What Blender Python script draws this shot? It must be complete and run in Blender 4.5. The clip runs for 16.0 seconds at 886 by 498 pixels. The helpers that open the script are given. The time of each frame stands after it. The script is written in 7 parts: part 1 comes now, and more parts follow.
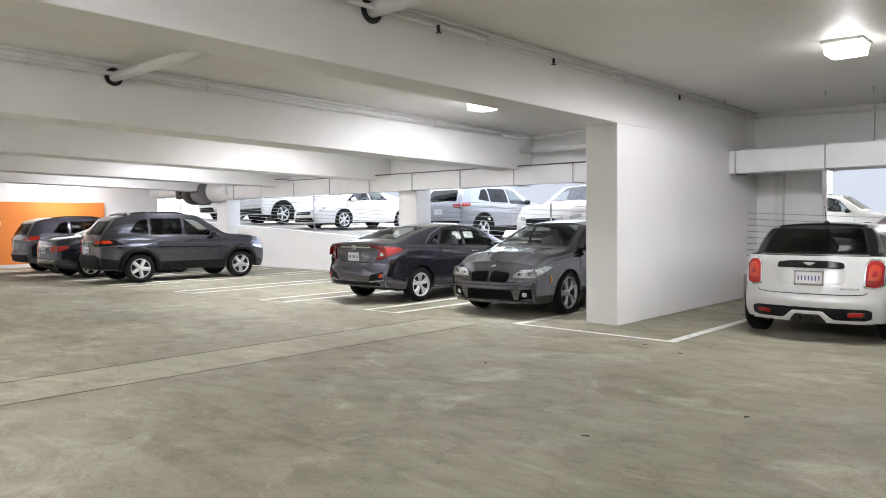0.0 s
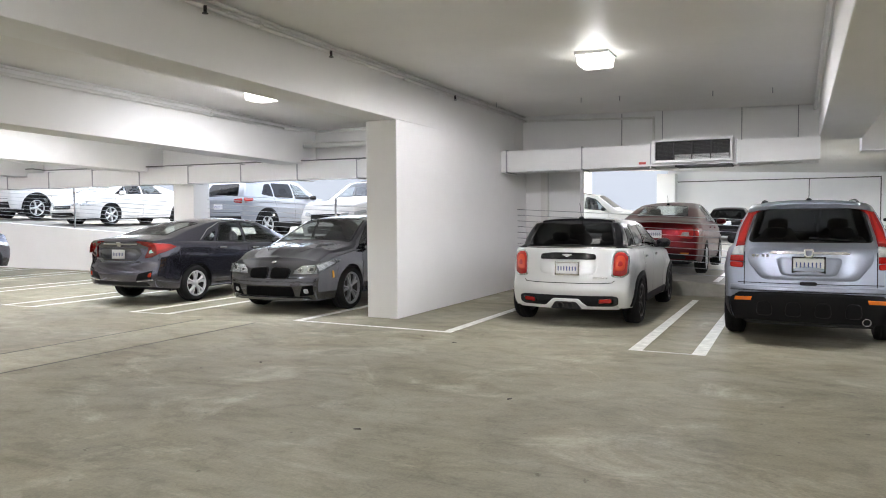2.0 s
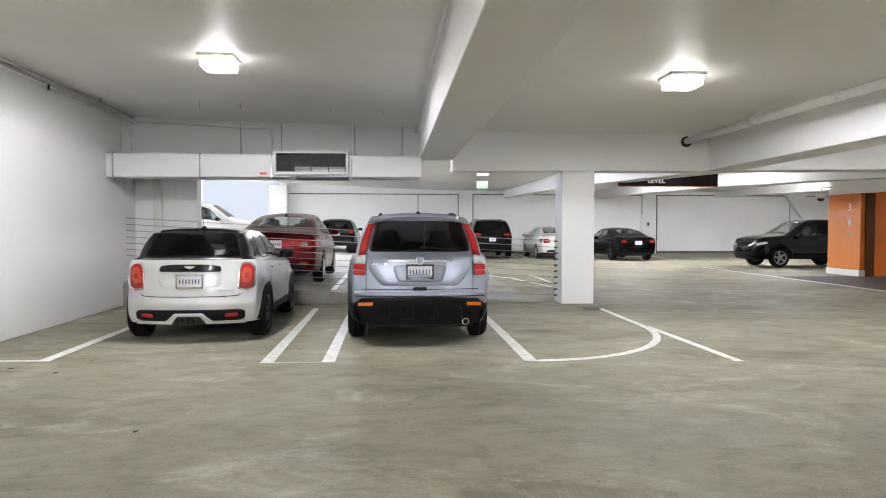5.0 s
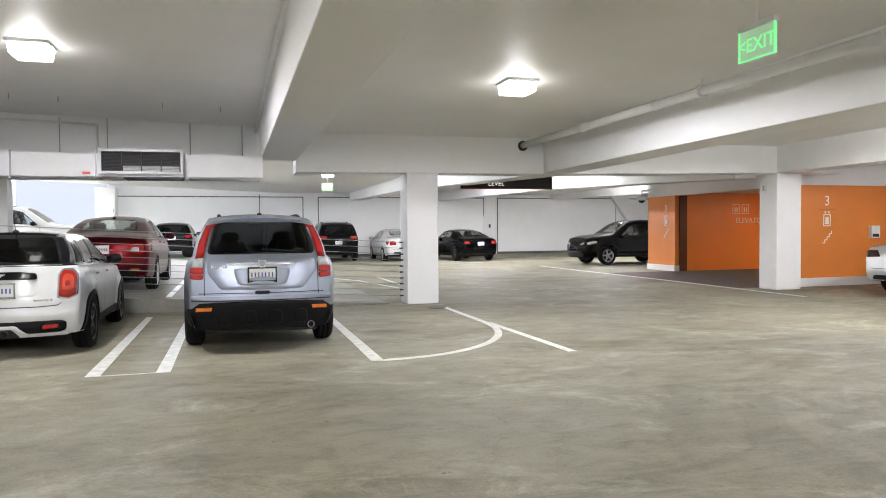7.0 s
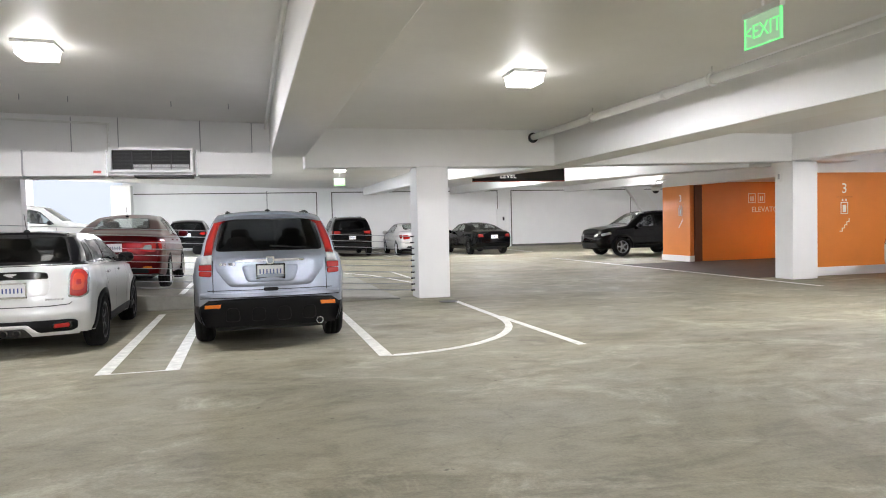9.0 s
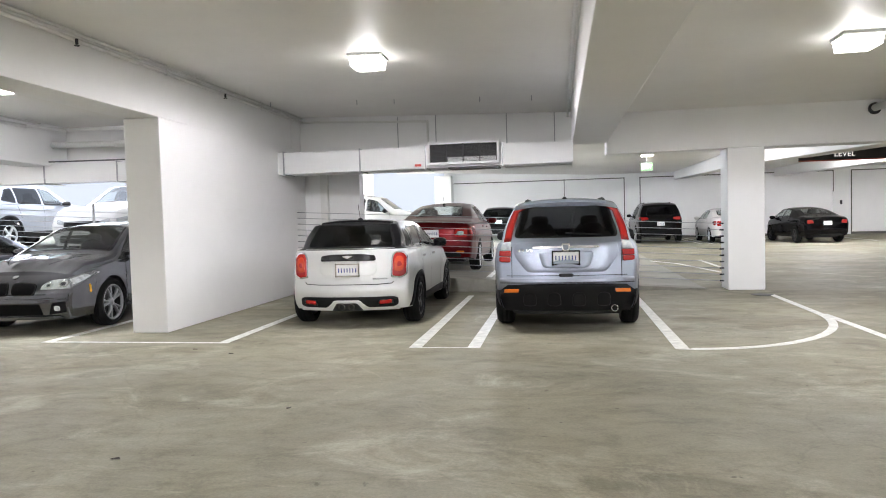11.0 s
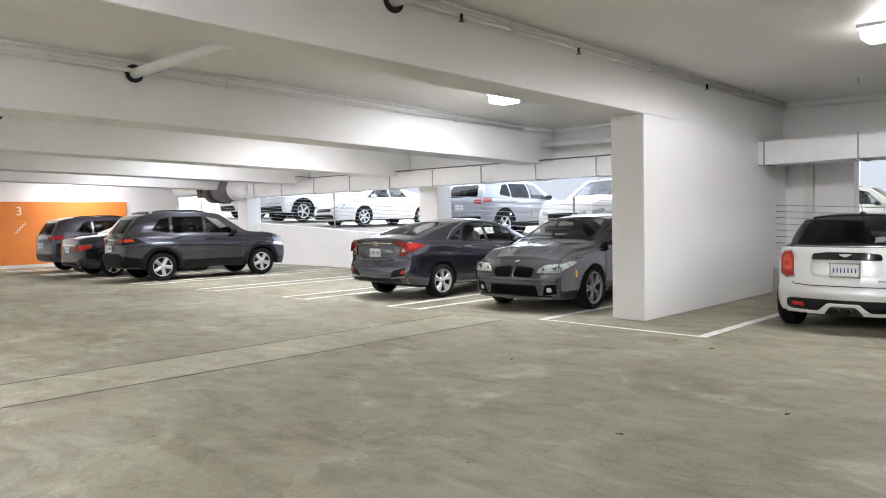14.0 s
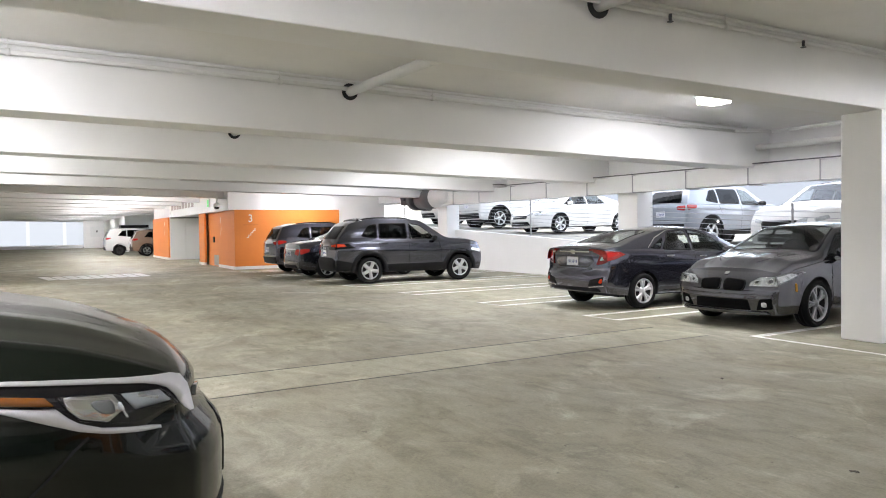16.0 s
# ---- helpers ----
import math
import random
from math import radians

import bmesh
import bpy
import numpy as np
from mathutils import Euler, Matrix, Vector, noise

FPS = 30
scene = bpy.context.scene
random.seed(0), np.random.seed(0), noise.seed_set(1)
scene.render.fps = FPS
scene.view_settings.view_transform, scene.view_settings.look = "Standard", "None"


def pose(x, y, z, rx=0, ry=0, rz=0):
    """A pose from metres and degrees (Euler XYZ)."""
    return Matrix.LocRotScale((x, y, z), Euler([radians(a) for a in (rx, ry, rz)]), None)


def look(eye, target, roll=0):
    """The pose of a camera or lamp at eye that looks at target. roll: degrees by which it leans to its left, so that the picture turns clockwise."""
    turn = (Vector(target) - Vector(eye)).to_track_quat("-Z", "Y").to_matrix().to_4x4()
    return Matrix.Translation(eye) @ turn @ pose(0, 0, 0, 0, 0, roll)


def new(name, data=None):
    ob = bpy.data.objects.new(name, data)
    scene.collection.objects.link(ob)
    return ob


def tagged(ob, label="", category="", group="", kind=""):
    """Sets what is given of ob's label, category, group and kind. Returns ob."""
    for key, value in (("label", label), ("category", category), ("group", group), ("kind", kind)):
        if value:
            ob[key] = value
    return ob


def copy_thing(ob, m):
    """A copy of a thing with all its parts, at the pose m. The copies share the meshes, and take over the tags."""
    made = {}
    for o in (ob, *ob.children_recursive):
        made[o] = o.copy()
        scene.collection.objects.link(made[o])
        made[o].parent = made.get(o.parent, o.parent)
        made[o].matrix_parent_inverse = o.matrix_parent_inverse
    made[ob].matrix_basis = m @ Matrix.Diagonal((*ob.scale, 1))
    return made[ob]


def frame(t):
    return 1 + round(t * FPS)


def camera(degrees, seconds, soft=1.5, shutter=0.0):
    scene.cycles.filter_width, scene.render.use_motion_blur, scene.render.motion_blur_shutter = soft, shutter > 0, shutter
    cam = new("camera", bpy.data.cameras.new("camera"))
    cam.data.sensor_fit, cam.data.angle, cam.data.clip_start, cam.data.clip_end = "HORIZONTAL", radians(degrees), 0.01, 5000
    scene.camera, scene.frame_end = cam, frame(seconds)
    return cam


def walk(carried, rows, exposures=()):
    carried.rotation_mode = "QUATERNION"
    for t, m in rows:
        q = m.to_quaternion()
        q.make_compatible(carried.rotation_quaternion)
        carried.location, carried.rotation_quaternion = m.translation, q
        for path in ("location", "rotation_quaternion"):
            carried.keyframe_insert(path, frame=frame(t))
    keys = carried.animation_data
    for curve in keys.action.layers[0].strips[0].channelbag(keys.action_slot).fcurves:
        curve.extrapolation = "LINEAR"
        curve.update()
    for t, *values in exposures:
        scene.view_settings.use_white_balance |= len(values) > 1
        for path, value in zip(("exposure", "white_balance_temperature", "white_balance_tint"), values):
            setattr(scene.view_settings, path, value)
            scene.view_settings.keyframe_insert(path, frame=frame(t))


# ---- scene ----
cam = camera(63.8, 16.0, soft=1.0)
PATH = [
    (0, (2.92, -0.79, 1.488), (1.549, 0.665, 1.412), -0.6),
    (0.5, (2.953, -0.767, 1.469), (1.695, 0.786, 1.387), -0.5),
    (1, (2.924, -0.724, 1.463), (1.784, 0.917, 1.375), -0.2),
    (1.5, (2.954, -0.664, 1.444), (1.928, 1.05, 1.357), -0.3),
    (2, (2.99, -0.639, 1.452), (2.095, 1.148, 1.363), -0.4),
    (2.5, (3.027, -0.57, 1.466), (2.288, 1.287, 1.377), -0.6),
    (3, (3.047, -0.508, 1.454), (2.491, 1.411, 1.37), -0.6),
    (3.5, (3.015, -0.487, 1.467), (2.653, 1.478, 1.387), -0.5),
    (4, (2.888, -0.483, 1.471), (2.72, 1.508, 1.397), -0.3),
    (4.5, (2.792, -0.499, 1.465), (2.794, 1.5, 1.397), -0.0),
    (5, (2.746, -0.512, 1.452), (2.89, 1.482, 1.389), 0.1),
    (5.2, (2.728, -0.53, 1.463), (2.926, 1.459, 1.399), 0.1),
    (7.5, (2.791, -0.497, 1.41), (3.406, 1.406, 1.353), -0.6),
    (8, (2.813, -0.49, 1.413), (3.449, 1.405, 1.351), -0.7),
    (8.2, (2.818, -0.493, 1.408), (3.452, 1.403, 1.345), -0.8),
    (10.3, (3.004, -0.483, 1.454), (3.037, 1.515, 1.368), -1.5),
    (10.5, (3.021, -0.497, 1.45), (2.955, 1.5, 1.363), -1.5),
    (11, (3.034, -0.525, 1.438), (2.706, 1.445, 1.347), -1.6),
    (11.5, (3.031, -0.594, 1.431), (2.467, 1.322, 1.334), -1.5),
    (12, (3.014, -0.621, 1.45), (2.232, 1.217, 1.344), -1.5),
    (12.5, (2.963, -0.663, 1.443), (1.99, 1.081, 1.338), -1.4),
    (13, (2.945, -0.686, 1.455), (1.8, 0.95, 1.354), -1.5),
    (13.5, (2.855, -0.696, 1.452), (1.57, 0.833, 1.357), -1.2),
    (14, (2.779, -0.723, 1.453), (1.37, 0.694, 1.37), -1.1),
    (14.5, (2.759, -0.743, 1.45), (1.242, 0.557, 1.38), -1.0),
    (15, (2.752, -0.737, 1.449), (1.145, 0.452, 1.39), -0.9),
    (15.5, (2.738, -0.747, 1.474), (1.059, 0.339, 1.419), -0.9),
    (16, (2.732, -0.762, 1.48), (0.995, 0.227, 1.424), -0.9),
]
walk(cam, [(t, look(eye, target, roll)) for t, eye, target, roll in PATH],
     [(0.0, 0.31), (3.0, 0.31), (4.5, 0.42), (5.0, 0.43), (7.5, 0.52), (10.5, 0.56), (11.5, 0.50), (13.0, 0.37), (14.5, 0.32), (16.0, 0.31)])

# ---- world, light, exposure ----
world = bpy.data.worlds.new("sky")
scene.world = world
world.use_nodes = True
wn = world.node_tree
sky = wn.nodes.new("ShaderNodeTexSky")
sky.sky_type = 'NISHITA'
sky.sun_disc = False
sky.sun_elevation = radians(55)
sky.sun_rotation = radians(200)
sky.dust_density = 3.0
wn.nodes["Background"].inputs[1].default_value = 1.0
soft_sky = wn.nodes.new("ShaderNodeHueSaturation")
soft_sky.inputs["Saturation"].default_value = 0.45
wn.links.new(sky.outputs[0], soft_sky.inputs["Color"])
wn.links.new(soft_sky.outputs[0], wn.nodes["Background"].inputs[0])
sun_data = bpy.data.lights.new("sun", 'SUN')
sun_data.energy, sun_data.angle, sun_data.color = 3.2, radians(0.6), (1.0, 0.96, 0.9)
sun = new("sun", sun_data)
sun.matrix_world = look((0, 0, 30), (0 + 3.0, 8.0, 18.0))
scene.view_settings.exposure = 0.42


# ---- materials ----
def material(name, colour, rough=0.6, metal=0.0, vary=0.0, scale=3.0, bump=0.0, bump_scale=60.0, spec=0.5, coat=0.0):
    m = bpy.data.materials.new(name)
    m.use_nodes = True
    n, l = m.node_tree.nodes, m.node_tree.links
    b = n["Principled BSDF"]
    b.inputs["Base Color"].default_value = (*colour, 1)
    b.inputs["Roughness"].default_value = rough
    b.inputs["Metallic"].default_value = metal
    b.inputs["Specular IOR Level"].default_value = spec
    b.inputs["Coat Weight"].default_value = coat
    b.inputs["Coat Roughness"].default_value = 0.03
    co = n.new("ShaderNodeTexCoord")
    if vary > 0:
        t = n.new("ShaderNodeTexNoise")
        t.inputs["Scale"].default_value, t.inputs["Detail"].default_value, t.inputs["Roughness"].default_value = scale, 8, 0.65
        r = n.new("ShaderNodeValToRGB")
        lo, hi = [max(0, c * (1 - vary)) for c in colour], [min(1, c * (1 + vary * 0.6)) for c in colour]
        r.color_ramp.elements[0].color, r.color_ramp.elements[0].position = (*lo, 1), 0.3
        r.color_ramp.elements[1].color, r.color_ramp.elements[1].position = (*hi, 1), 0.7
        l.new(co.outputs["Object"], t.inputs["Vector"])
        l.new(t.outputs["Fac"], r.inputs["Fac"])
        l.new(r.outputs["Color"], b.inputs["Base Color"])
    if bump > 0:
        t2 = n.new("ShaderNodeTexNoise")
        t2.inputs["Scale"].default_value, t2.inputs["Detail"].default_value = bump_scale, 6
        bp = n.new("ShaderNodeBump")
        bp.inputs["Strength"].default_value, bp.inputs["Distance"].default_value = bump, 0.01
        l.new(co.outputs["Object"], t2.inputs["Vector"])
        l.new(t2.outputs["Fac"], bp.inputs["Height"])
        l.new(bp.outputs["Normal"], b.inputs["Normal"])
    return m


def glow(name, colour, strength):
    m = bpy.data.materials.new(name)
    m.use_nodes = True
    b = m.node_tree.nodes["Principled BSDF"]
    b.inputs["Base Color"].default_value = (0.0, 0.0, 0.0, 1)
    b.inputs["Emission Color"].default_value = (*colour, 1)
    b.inputs["Emission Strength"].default_value = strength
    return m


def concrete_floor(name="floor_concrete", lift=1.0):
    """Worn power-floated concrete: broad stains, tyre streaks along the aisle, fine grain, pale patches."""
    m = bpy.data.materials.new(name)
    m.use_nodes = True
    n, l = m.node_tree.nodes, m.node_tree.links
    b = n["Principled BSDF"]
    co = n.new("ShaderNodeTexCoord")

    def noise_tex(scale, detail, stretch=(1, 1, 1), rough=0.6, distort=0.0):
        mp = n.new("ShaderNodeMapping")
        mp.inputs["Scale"].default_value = stretch
        t = n.new("ShaderNodeTexNoise")
        t.inputs["Scale"].default_value, t.inputs["Detail"].default_value = scale, detail
        t.inputs["Roughness"].default_value, t.inputs["Distortion"].default_value = rough, distort
        l.new(co.outputs["Object"], mp.inputs["Vector"])
        l.new(mp.outputs["Vector"], t.inputs["Vector"])
        return t.outputs["Fac"]

    def ramp(fac, stops):
        r = n.new("ShaderNodeValToRGB")
        e = r.color_ramp.elements
        e[0].position, e[0].color = stops[0][0], (*stops[0][1], 1)
        e[1].position, e[1].color = stops[-1][0], (*stops[-1][1], 1)
        for p, c in stops[1:-1]:
            e.new(p).color = (*c, 1)
        l.new(fac, r.inputs["Fac"])
        return r.outputs["Color"]

    def mix(kind, fac, a, c):
        x = n.new("ShaderNodeMix")
        x.data_type, x.blend_type = 'RGBA', kind
        x.inputs[0].default_value = fac
        l.new(a, x.inputs[6])
        l.new(c, x.inputs[7])
        return x.outputs[2]

    base = ramp(noise_tex(0.3, 5, distort=0.4), [(p, tuple(v * lift for v in q)) for p, q in ((0.3, (0.235, 0.222, 0.173)), (0.5, (0.296, 0.28, 0.221)), (0.7, (0.346, 0.328, 0.264)))])
    streak = ramp(noise_tex(0.9, 10, (0.6, 1.25, 1), 0.72, 0.9), [(0.34, (0.66, 0.65, 0.60)), (0.45, (0.88, 0.875, 0.85)), (0.56, (1.0, 1.0, 1.0))])
    pale = ramp(noise_tex(0.8, 12, (0.8, 1.1, 1), 0.75, 1.2), [(0.53, (0, 0, 0)), (0.6, (0.085, 0.082, 0.07)), (0.7, (0.19, 0.184, 0.16))])
    blotch = ramp(noise_tex(3.2, 10, (0.8, 1.3, 1), 0.75, 0.5), [(0.36, (0.66, 0.65, 0.61)), (0.5, (1, 1, 1)), (0.66, (1.18, 1.18, 1.17))])
    grain = ramp(noise_tex(45, 8, rough=0.7), [(0.3, (0.66, 0.66, 0.65)), (0.7, (1.2, 1.2, 1.2))])
    spots = ramp(noise_tex(7.5, 3), [(0.26, (0.25, 0.24, 0.21)), (0.31, (1, 1, 1))])
    scuff = ramp(noise_tex(1.6, 4, (0.12, 2.6, 1), 0.6, 0.3), [(0.3, (0.8, 0.79, 0.76)), (0.42, (1, 1, 1))])
    broad = ramp(noise_tex(0.11, 3), [(0.35, (0.82, 0.81, 0.78)), (0.65, (1.12, 1.12, 1.12))])
    c = mix('MULTIPLY', 0.85, base, streak)
    c = mix('MULTIPLY', 0.9, c, broad)
    c = mix('ADD', 0.8, c, pale)
    c = mix('MULTIPLY', 0.6, c, blotch)
    c = mix('MULTIPLY', 0.55, c, grain)
    c = mix('MULTIPLY', 0.6, c, spots)
    c = mix('MULTIPLY', 0.5, c, scuff)
    hue = ramp(noise_tex(0.35, 4, distort=0.5), [(0.35, (1.02, 1.0, 0.92)), (0.65, (0.97, 0.985, 0.98))])
    c = mix('MULTIPLY', 0.9, c, hue)
    worn = ramp(noise_tex(0.55, 9, (1.0, 0.8, 1), 0.62, 0.2), [(0.56, (1, 1, 1)), (0.6, (1.13, 1.13, 1.15)), (0.66, (1.2, 1.2, 1.23))])
    c = mix('MULTIPLY', 0.8, c, worn)
    stain = ramp(noise_tex(0.42, 7, (0.7, 1.2, 1), 0.6, 0.8), [(0.3, (0.70, 0.69, 0.66)), (0.42, (1, 1, 1))])
    c = mix('MULTIPLY', 0.8, c, stain)
    # hairline cracks
    wob = n.new("ShaderNodeTexNoise")
    wob.inputs["Scale"].default_value, wob.inputs["Detail"].default_value = 1.4, 6
    l.new(co.outputs["Object"], wob.inputs["Vector"])
    add = n.new("ShaderNodeMix")
    add.data_type, add.blend_type = 'RGBA', 'LINEAR_LIGHT'
    add.inputs[0].default_value = 0.45
    l.new(co.outputs["Object"], add.inputs[6])
    l.new(wob.outputs["Color"], add.inputs[7])
    vo = n.new("ShaderNodeTexVoronoi")
    vo.feature = 'DISTANCE_TO_EDGE'
    vo.inputs["Scale"].default_value = 0.22
    l.new(add.outputs[2], vo.inputs["Vector"])
    crack = ramp(vo.outputs["Distance"], [(0.0, (0.6, 0.59, 0.56)), (0.0022, (1, 1, 1))])
    c = mix('MULTIPLY', 0.28, c, crack)
    # pale turning marks of tyres in the aisle's bend
    mp = n.new("ShaderNodeMapping")
    mp.inputs["Location"].default_value = (-9.5, -2.2, 0)
    l.new(co.outputs["Object"], mp.inputs["Vector"])
    wv = n.new("ShaderNodeTexWave")
    wv.wave_type, wv.rings_direction = 'RINGS', 'Z'
    wv.inputs["Scale"].default_value, wv.inputs["Distortion"].default_value, wv.inputs["Detail"].default_value = 0.55, 3.0, 5
    wv.inputs["Detail Scale"].default_value = 1.2
    l.new(mp.outputs["Vector"], wv.inputs["Vector"])
    far = n.new("ShaderNodeVectorMath")
    far.operation = 'LENGTH'
    l.new(mp.outputs["Vector"], far.inputs[0])
    mask = n.new("ShaderNodeMapRange")
    mask.inputs["From Min"].default_value, mask.inputs["From Max"].default_value = 5.5, 2.5
    l.new(far.outputs["Value"], mask.inputs["Value"])
    arcs = ramp(wv.outputs["Fac"], [(0.55, (1, 1, 1)), (0.8, (1.14, 1.14, 1.15))])
    x = n.new("ShaderNodeMix")
    x.data_type, x.blend_type = 'RGBA', 'MULTIPLY'
    l.new(mask.outputs["Result"], x.inputs[0])
    l.new(c, x.inputs[6])
    l.new(arcs, x.inputs[7])
    c = x.outputs[2]
    l.new(c, b.inputs["Base Color"])
    rr = n.new("ShaderNodeMapRange")
    rr.inputs["To Min"].default_value, rr.inputs["To Max"].default_value = 0.54, 0.82
    l.new(noise_tex(1.3, 5, (0.5, 1.5, 1)), rr.inputs["Value"])
    l.new(rr.outputs["Result"], b.inputs["Roughness"])
    b.inputs["Specular IOR Level"].default_value = 0.3
    bp = n.new("ShaderNodeBump")
    bp.inputs["Strength"].default_value, bp.inputs["Distance"].default_value = 0.12, 0.01
    l.new(noise_tex(70, 5), bp.inputs["Height"])
    l.new(bp.outputs["Normal"], b.inputs["Normal"])
    return m


M_FLOOR = concrete_floor()
M_RAMP = material("ramp_concrete", (0.29, 0.28, 0.24), 0.7, vary=0.25, scale=0.8, bump=0.15)
M_CURB = material("curb_concrete", (0.3, 0.29, 0.25), 0.8, vary=0.3, scale=2.5, bump=0.3, bump_scale=40)
M_WHITE = material("white_paint", (0.83, 0.83, 0.82), 0.55, vary=0.035, scale=0.7, bump=0.06, bump_scale=90)
M_CEIL = material("ceiling_paint", (0.80, 0.79, 0.76), 0.43, vary=0.06, scale=0.5, bump=0.05, bump_scale=50)
M_LINE = material("line_paint", (0.74, 0.74, 0.70), 0.6, vary=0.3, scale=9.0, bump=0.1, bump_scale=120)
M_ORANGE = material("orange_paint", (0.72, 0.23, 0.045), 0.45, vary=0.05, scale=1.5, bump=0.04)
M_DUCT = material("duct_paint", (0.80, 0.80, 0.79), 0.4, vary=0.03, scale=2)
M_PIPE = material("pipe_paint", (0.74, 0.74, 0.71), 0.4, vary=0.05, scale=3)
M_STEEL = material("galvanised_steel", (0.42, 0.43, 0.44), 0.42, metal=0.9, vary=0.15, scale=8)
M_DARK = material("dark_metal", (0.025, 0.025, 0.027), 0.5)
M_VOID = material("dark_opening", (0.004, 0.004, 0.004), 0.9, spec=0.1)
M_SEAL_SHADE = material("joint_sealant_and_reveal_shade", (0.11, 0.108, 0.095), 0.7)
M_FANGREY = material("dark_grey_fan_paint", (0.13, 0.13, 0.135), 0.55, vary=0.15, scale=6)
M_BLACK = material("black_plastic", (0.012, 0.012, 0.013), 0.5)
M_LENS = glow("lamp_lens", (1.0, 0.985, 0.94), 9.0)
M_EXIT = glow("exit_green", (0.2, 0.85, 0.28), 0.85)
M_LETTER = material("white_lettering", (0.85, 0.83, 0.78), 0.5)
# brown of the orange reveal in shade, used on one strip
M_BROWN = material("shaded_reveal_brown", (0.10, 0.032, 0.014), 0.5, vary=0.1, scale=3)
M_RULE = material("dark_orange_rule", (0.42, 0.12, 0.03), 0.5)
M_LEAF = material("dry_leaf_brown", (0.035, 0.026, 0.018), 0.8, vary=0.3, scale=30)
M_DOORWHITE = material("door_paint", (0.78, 0.79, 0.78), 0.4)


# ---- mesh helpers ----
def box(bm, x0, x1, y0, y1, z0, z1):
    v = [bm.verts.new((x, y, z)) for z in (z0, z1) for y in (y0, y1) for x in (x0, x1)]
    for q in ((0, 2, 3, 1), (4, 5, 7, 6), (0, 1, 5, 4), (2, 6, 7, 3), (0, 4, 6, 2), (1, 3, 7, 5)):
        bm.faces.new([v[i] for i in q])
    return v


def prism(bm, outline, axis, a, b):
    """Extrudes a 2D outline between a and b along axis 'x', 'y' or 'z'."""
    def p(u, v, w):
        return {'x': (w, u, v), 'y': (u, w, v), 'z': (u, v, w)}[axis]
    lo = [bm.verts.new(p(u, v, a)) for u, v in outline]
    hi = [bm.verts.new(p(u, v, b)) for u, v in outline]
    n = len(outline)
    bm.faces.new(lo[::-1])
    bm.faces.new(hi)
    for i in range(n):
        bm.faces.new((lo[i], lo[(i + 1) % n], hi[(i + 1) % n], hi[i]))


def tube(bm, a, b, r, n=12, caps=True, r2=None):
    a, b = Vector(a), Vector(b)
    d = (b - a).normalized()
    u = d.orthogonal().normalized()
    w = d.cross(u)
    r2 = r if r2 is None else r2
    rings = []
    for p, rad in ((a, r), (b, r2)):
        rings.append([bm.verts.new(p + (u * math.cos(t) + w * math.sin(t)) * rad) for t in [2 * math.pi * i / n for i in range(n)]])
    for i in range(n):
        f = bm.faces.new((rings[0][i], rings[0][(i + 1) % n], rings[1][(i + 1) % n], rings[1][i]))
        f.smooth = True
    if caps:
        bm.faces.new(rings[0][::-1])
        bm.faces.new(rings[1])


def link_mesh(name, bm, mat, smooth=False):
    bmesh.ops.recalc_face_normals(bm, faces=bm.faces)
    me = bpy.data.meshes.new(name)
    bm.to_mesh(me)
    bm.free()
    if smooth:
        for f in me.polygons:
            f.use_smooth = True
    me.materials.append(mat)
    return new(name, me)


def part(name, bm, mat, parent, label="", smooth=False):
    ob = link_mesh(name, bm, mat, smooth)
    ob.parent = parent
    if label:
        tagged(ob, label)
    return ob


def structure(name, bm, mat, label, category, bevel=0.0):
    ob = link_mesh(name, bm, mat)
    if bevel:
        md = ob.modifiers.new("bevel", 'BEVEL')
        md.width, md.segments, md.limit_method = bevel, 2, 'ANGLE'
    return tagged(ob, label, category, kind="structure")


def thing(name, label, category, group="", at=(0, 0, 0), turn=0.0):
    ob = new(name)
    ob.matrix_basis = pose(*at, 0, 0, turn)
    ob.empty_display_size = 0.2
    return tagged(ob, label, category, group)


def slab(name, x0, x1, y0, y1, z0, z1, mat, label, category, bevel=0.0):
    bm = bmesh.new()
    box(bm, x0, x1, y0, y1, z0, z1)
    return structure(name, bm, mat, label, category, bevel)


# ---- the large structure ----
YB = 12.65     # front face of the column line at the back of the bay
YC = 13.2      # rear face of the column line
FAR = 38.0     # far wall
NEAR = -6.2    # wall behind the camera


def ramp_z(x):
    return max(0.0, 0.055 * (5.6 - x)) if x > -40 else 0.055 * 45.6


# underside of the slab at the back line, and how it climbs towards the aisle
CEIL = [(40, 3.2), (14, 3.2), (9.1, 3.21), (3.58, 3.19), (3.56, 3.335), (-2.4, 3.5), (-2.42, 3.47), (-7.35, 3.47), (-30, 3.5), (-95, 3.55)]


def climb(x):
    return 0.015 if x > 3.57 else 0.008 if x > -2.41 else 0.021


def ceil_z(x, y=8.0):
    z = CEIL[-1][1] if x < 0 else CEIL[0][1]
    for (xa, za), (xb, zb) in zip(CEIL, CEIL[1:]):
        if xb <= x <= xa:
            z = za + (zb - za) * (xa - x) / (xa - xb)
    return z + climb(x) * (13.2 - y)


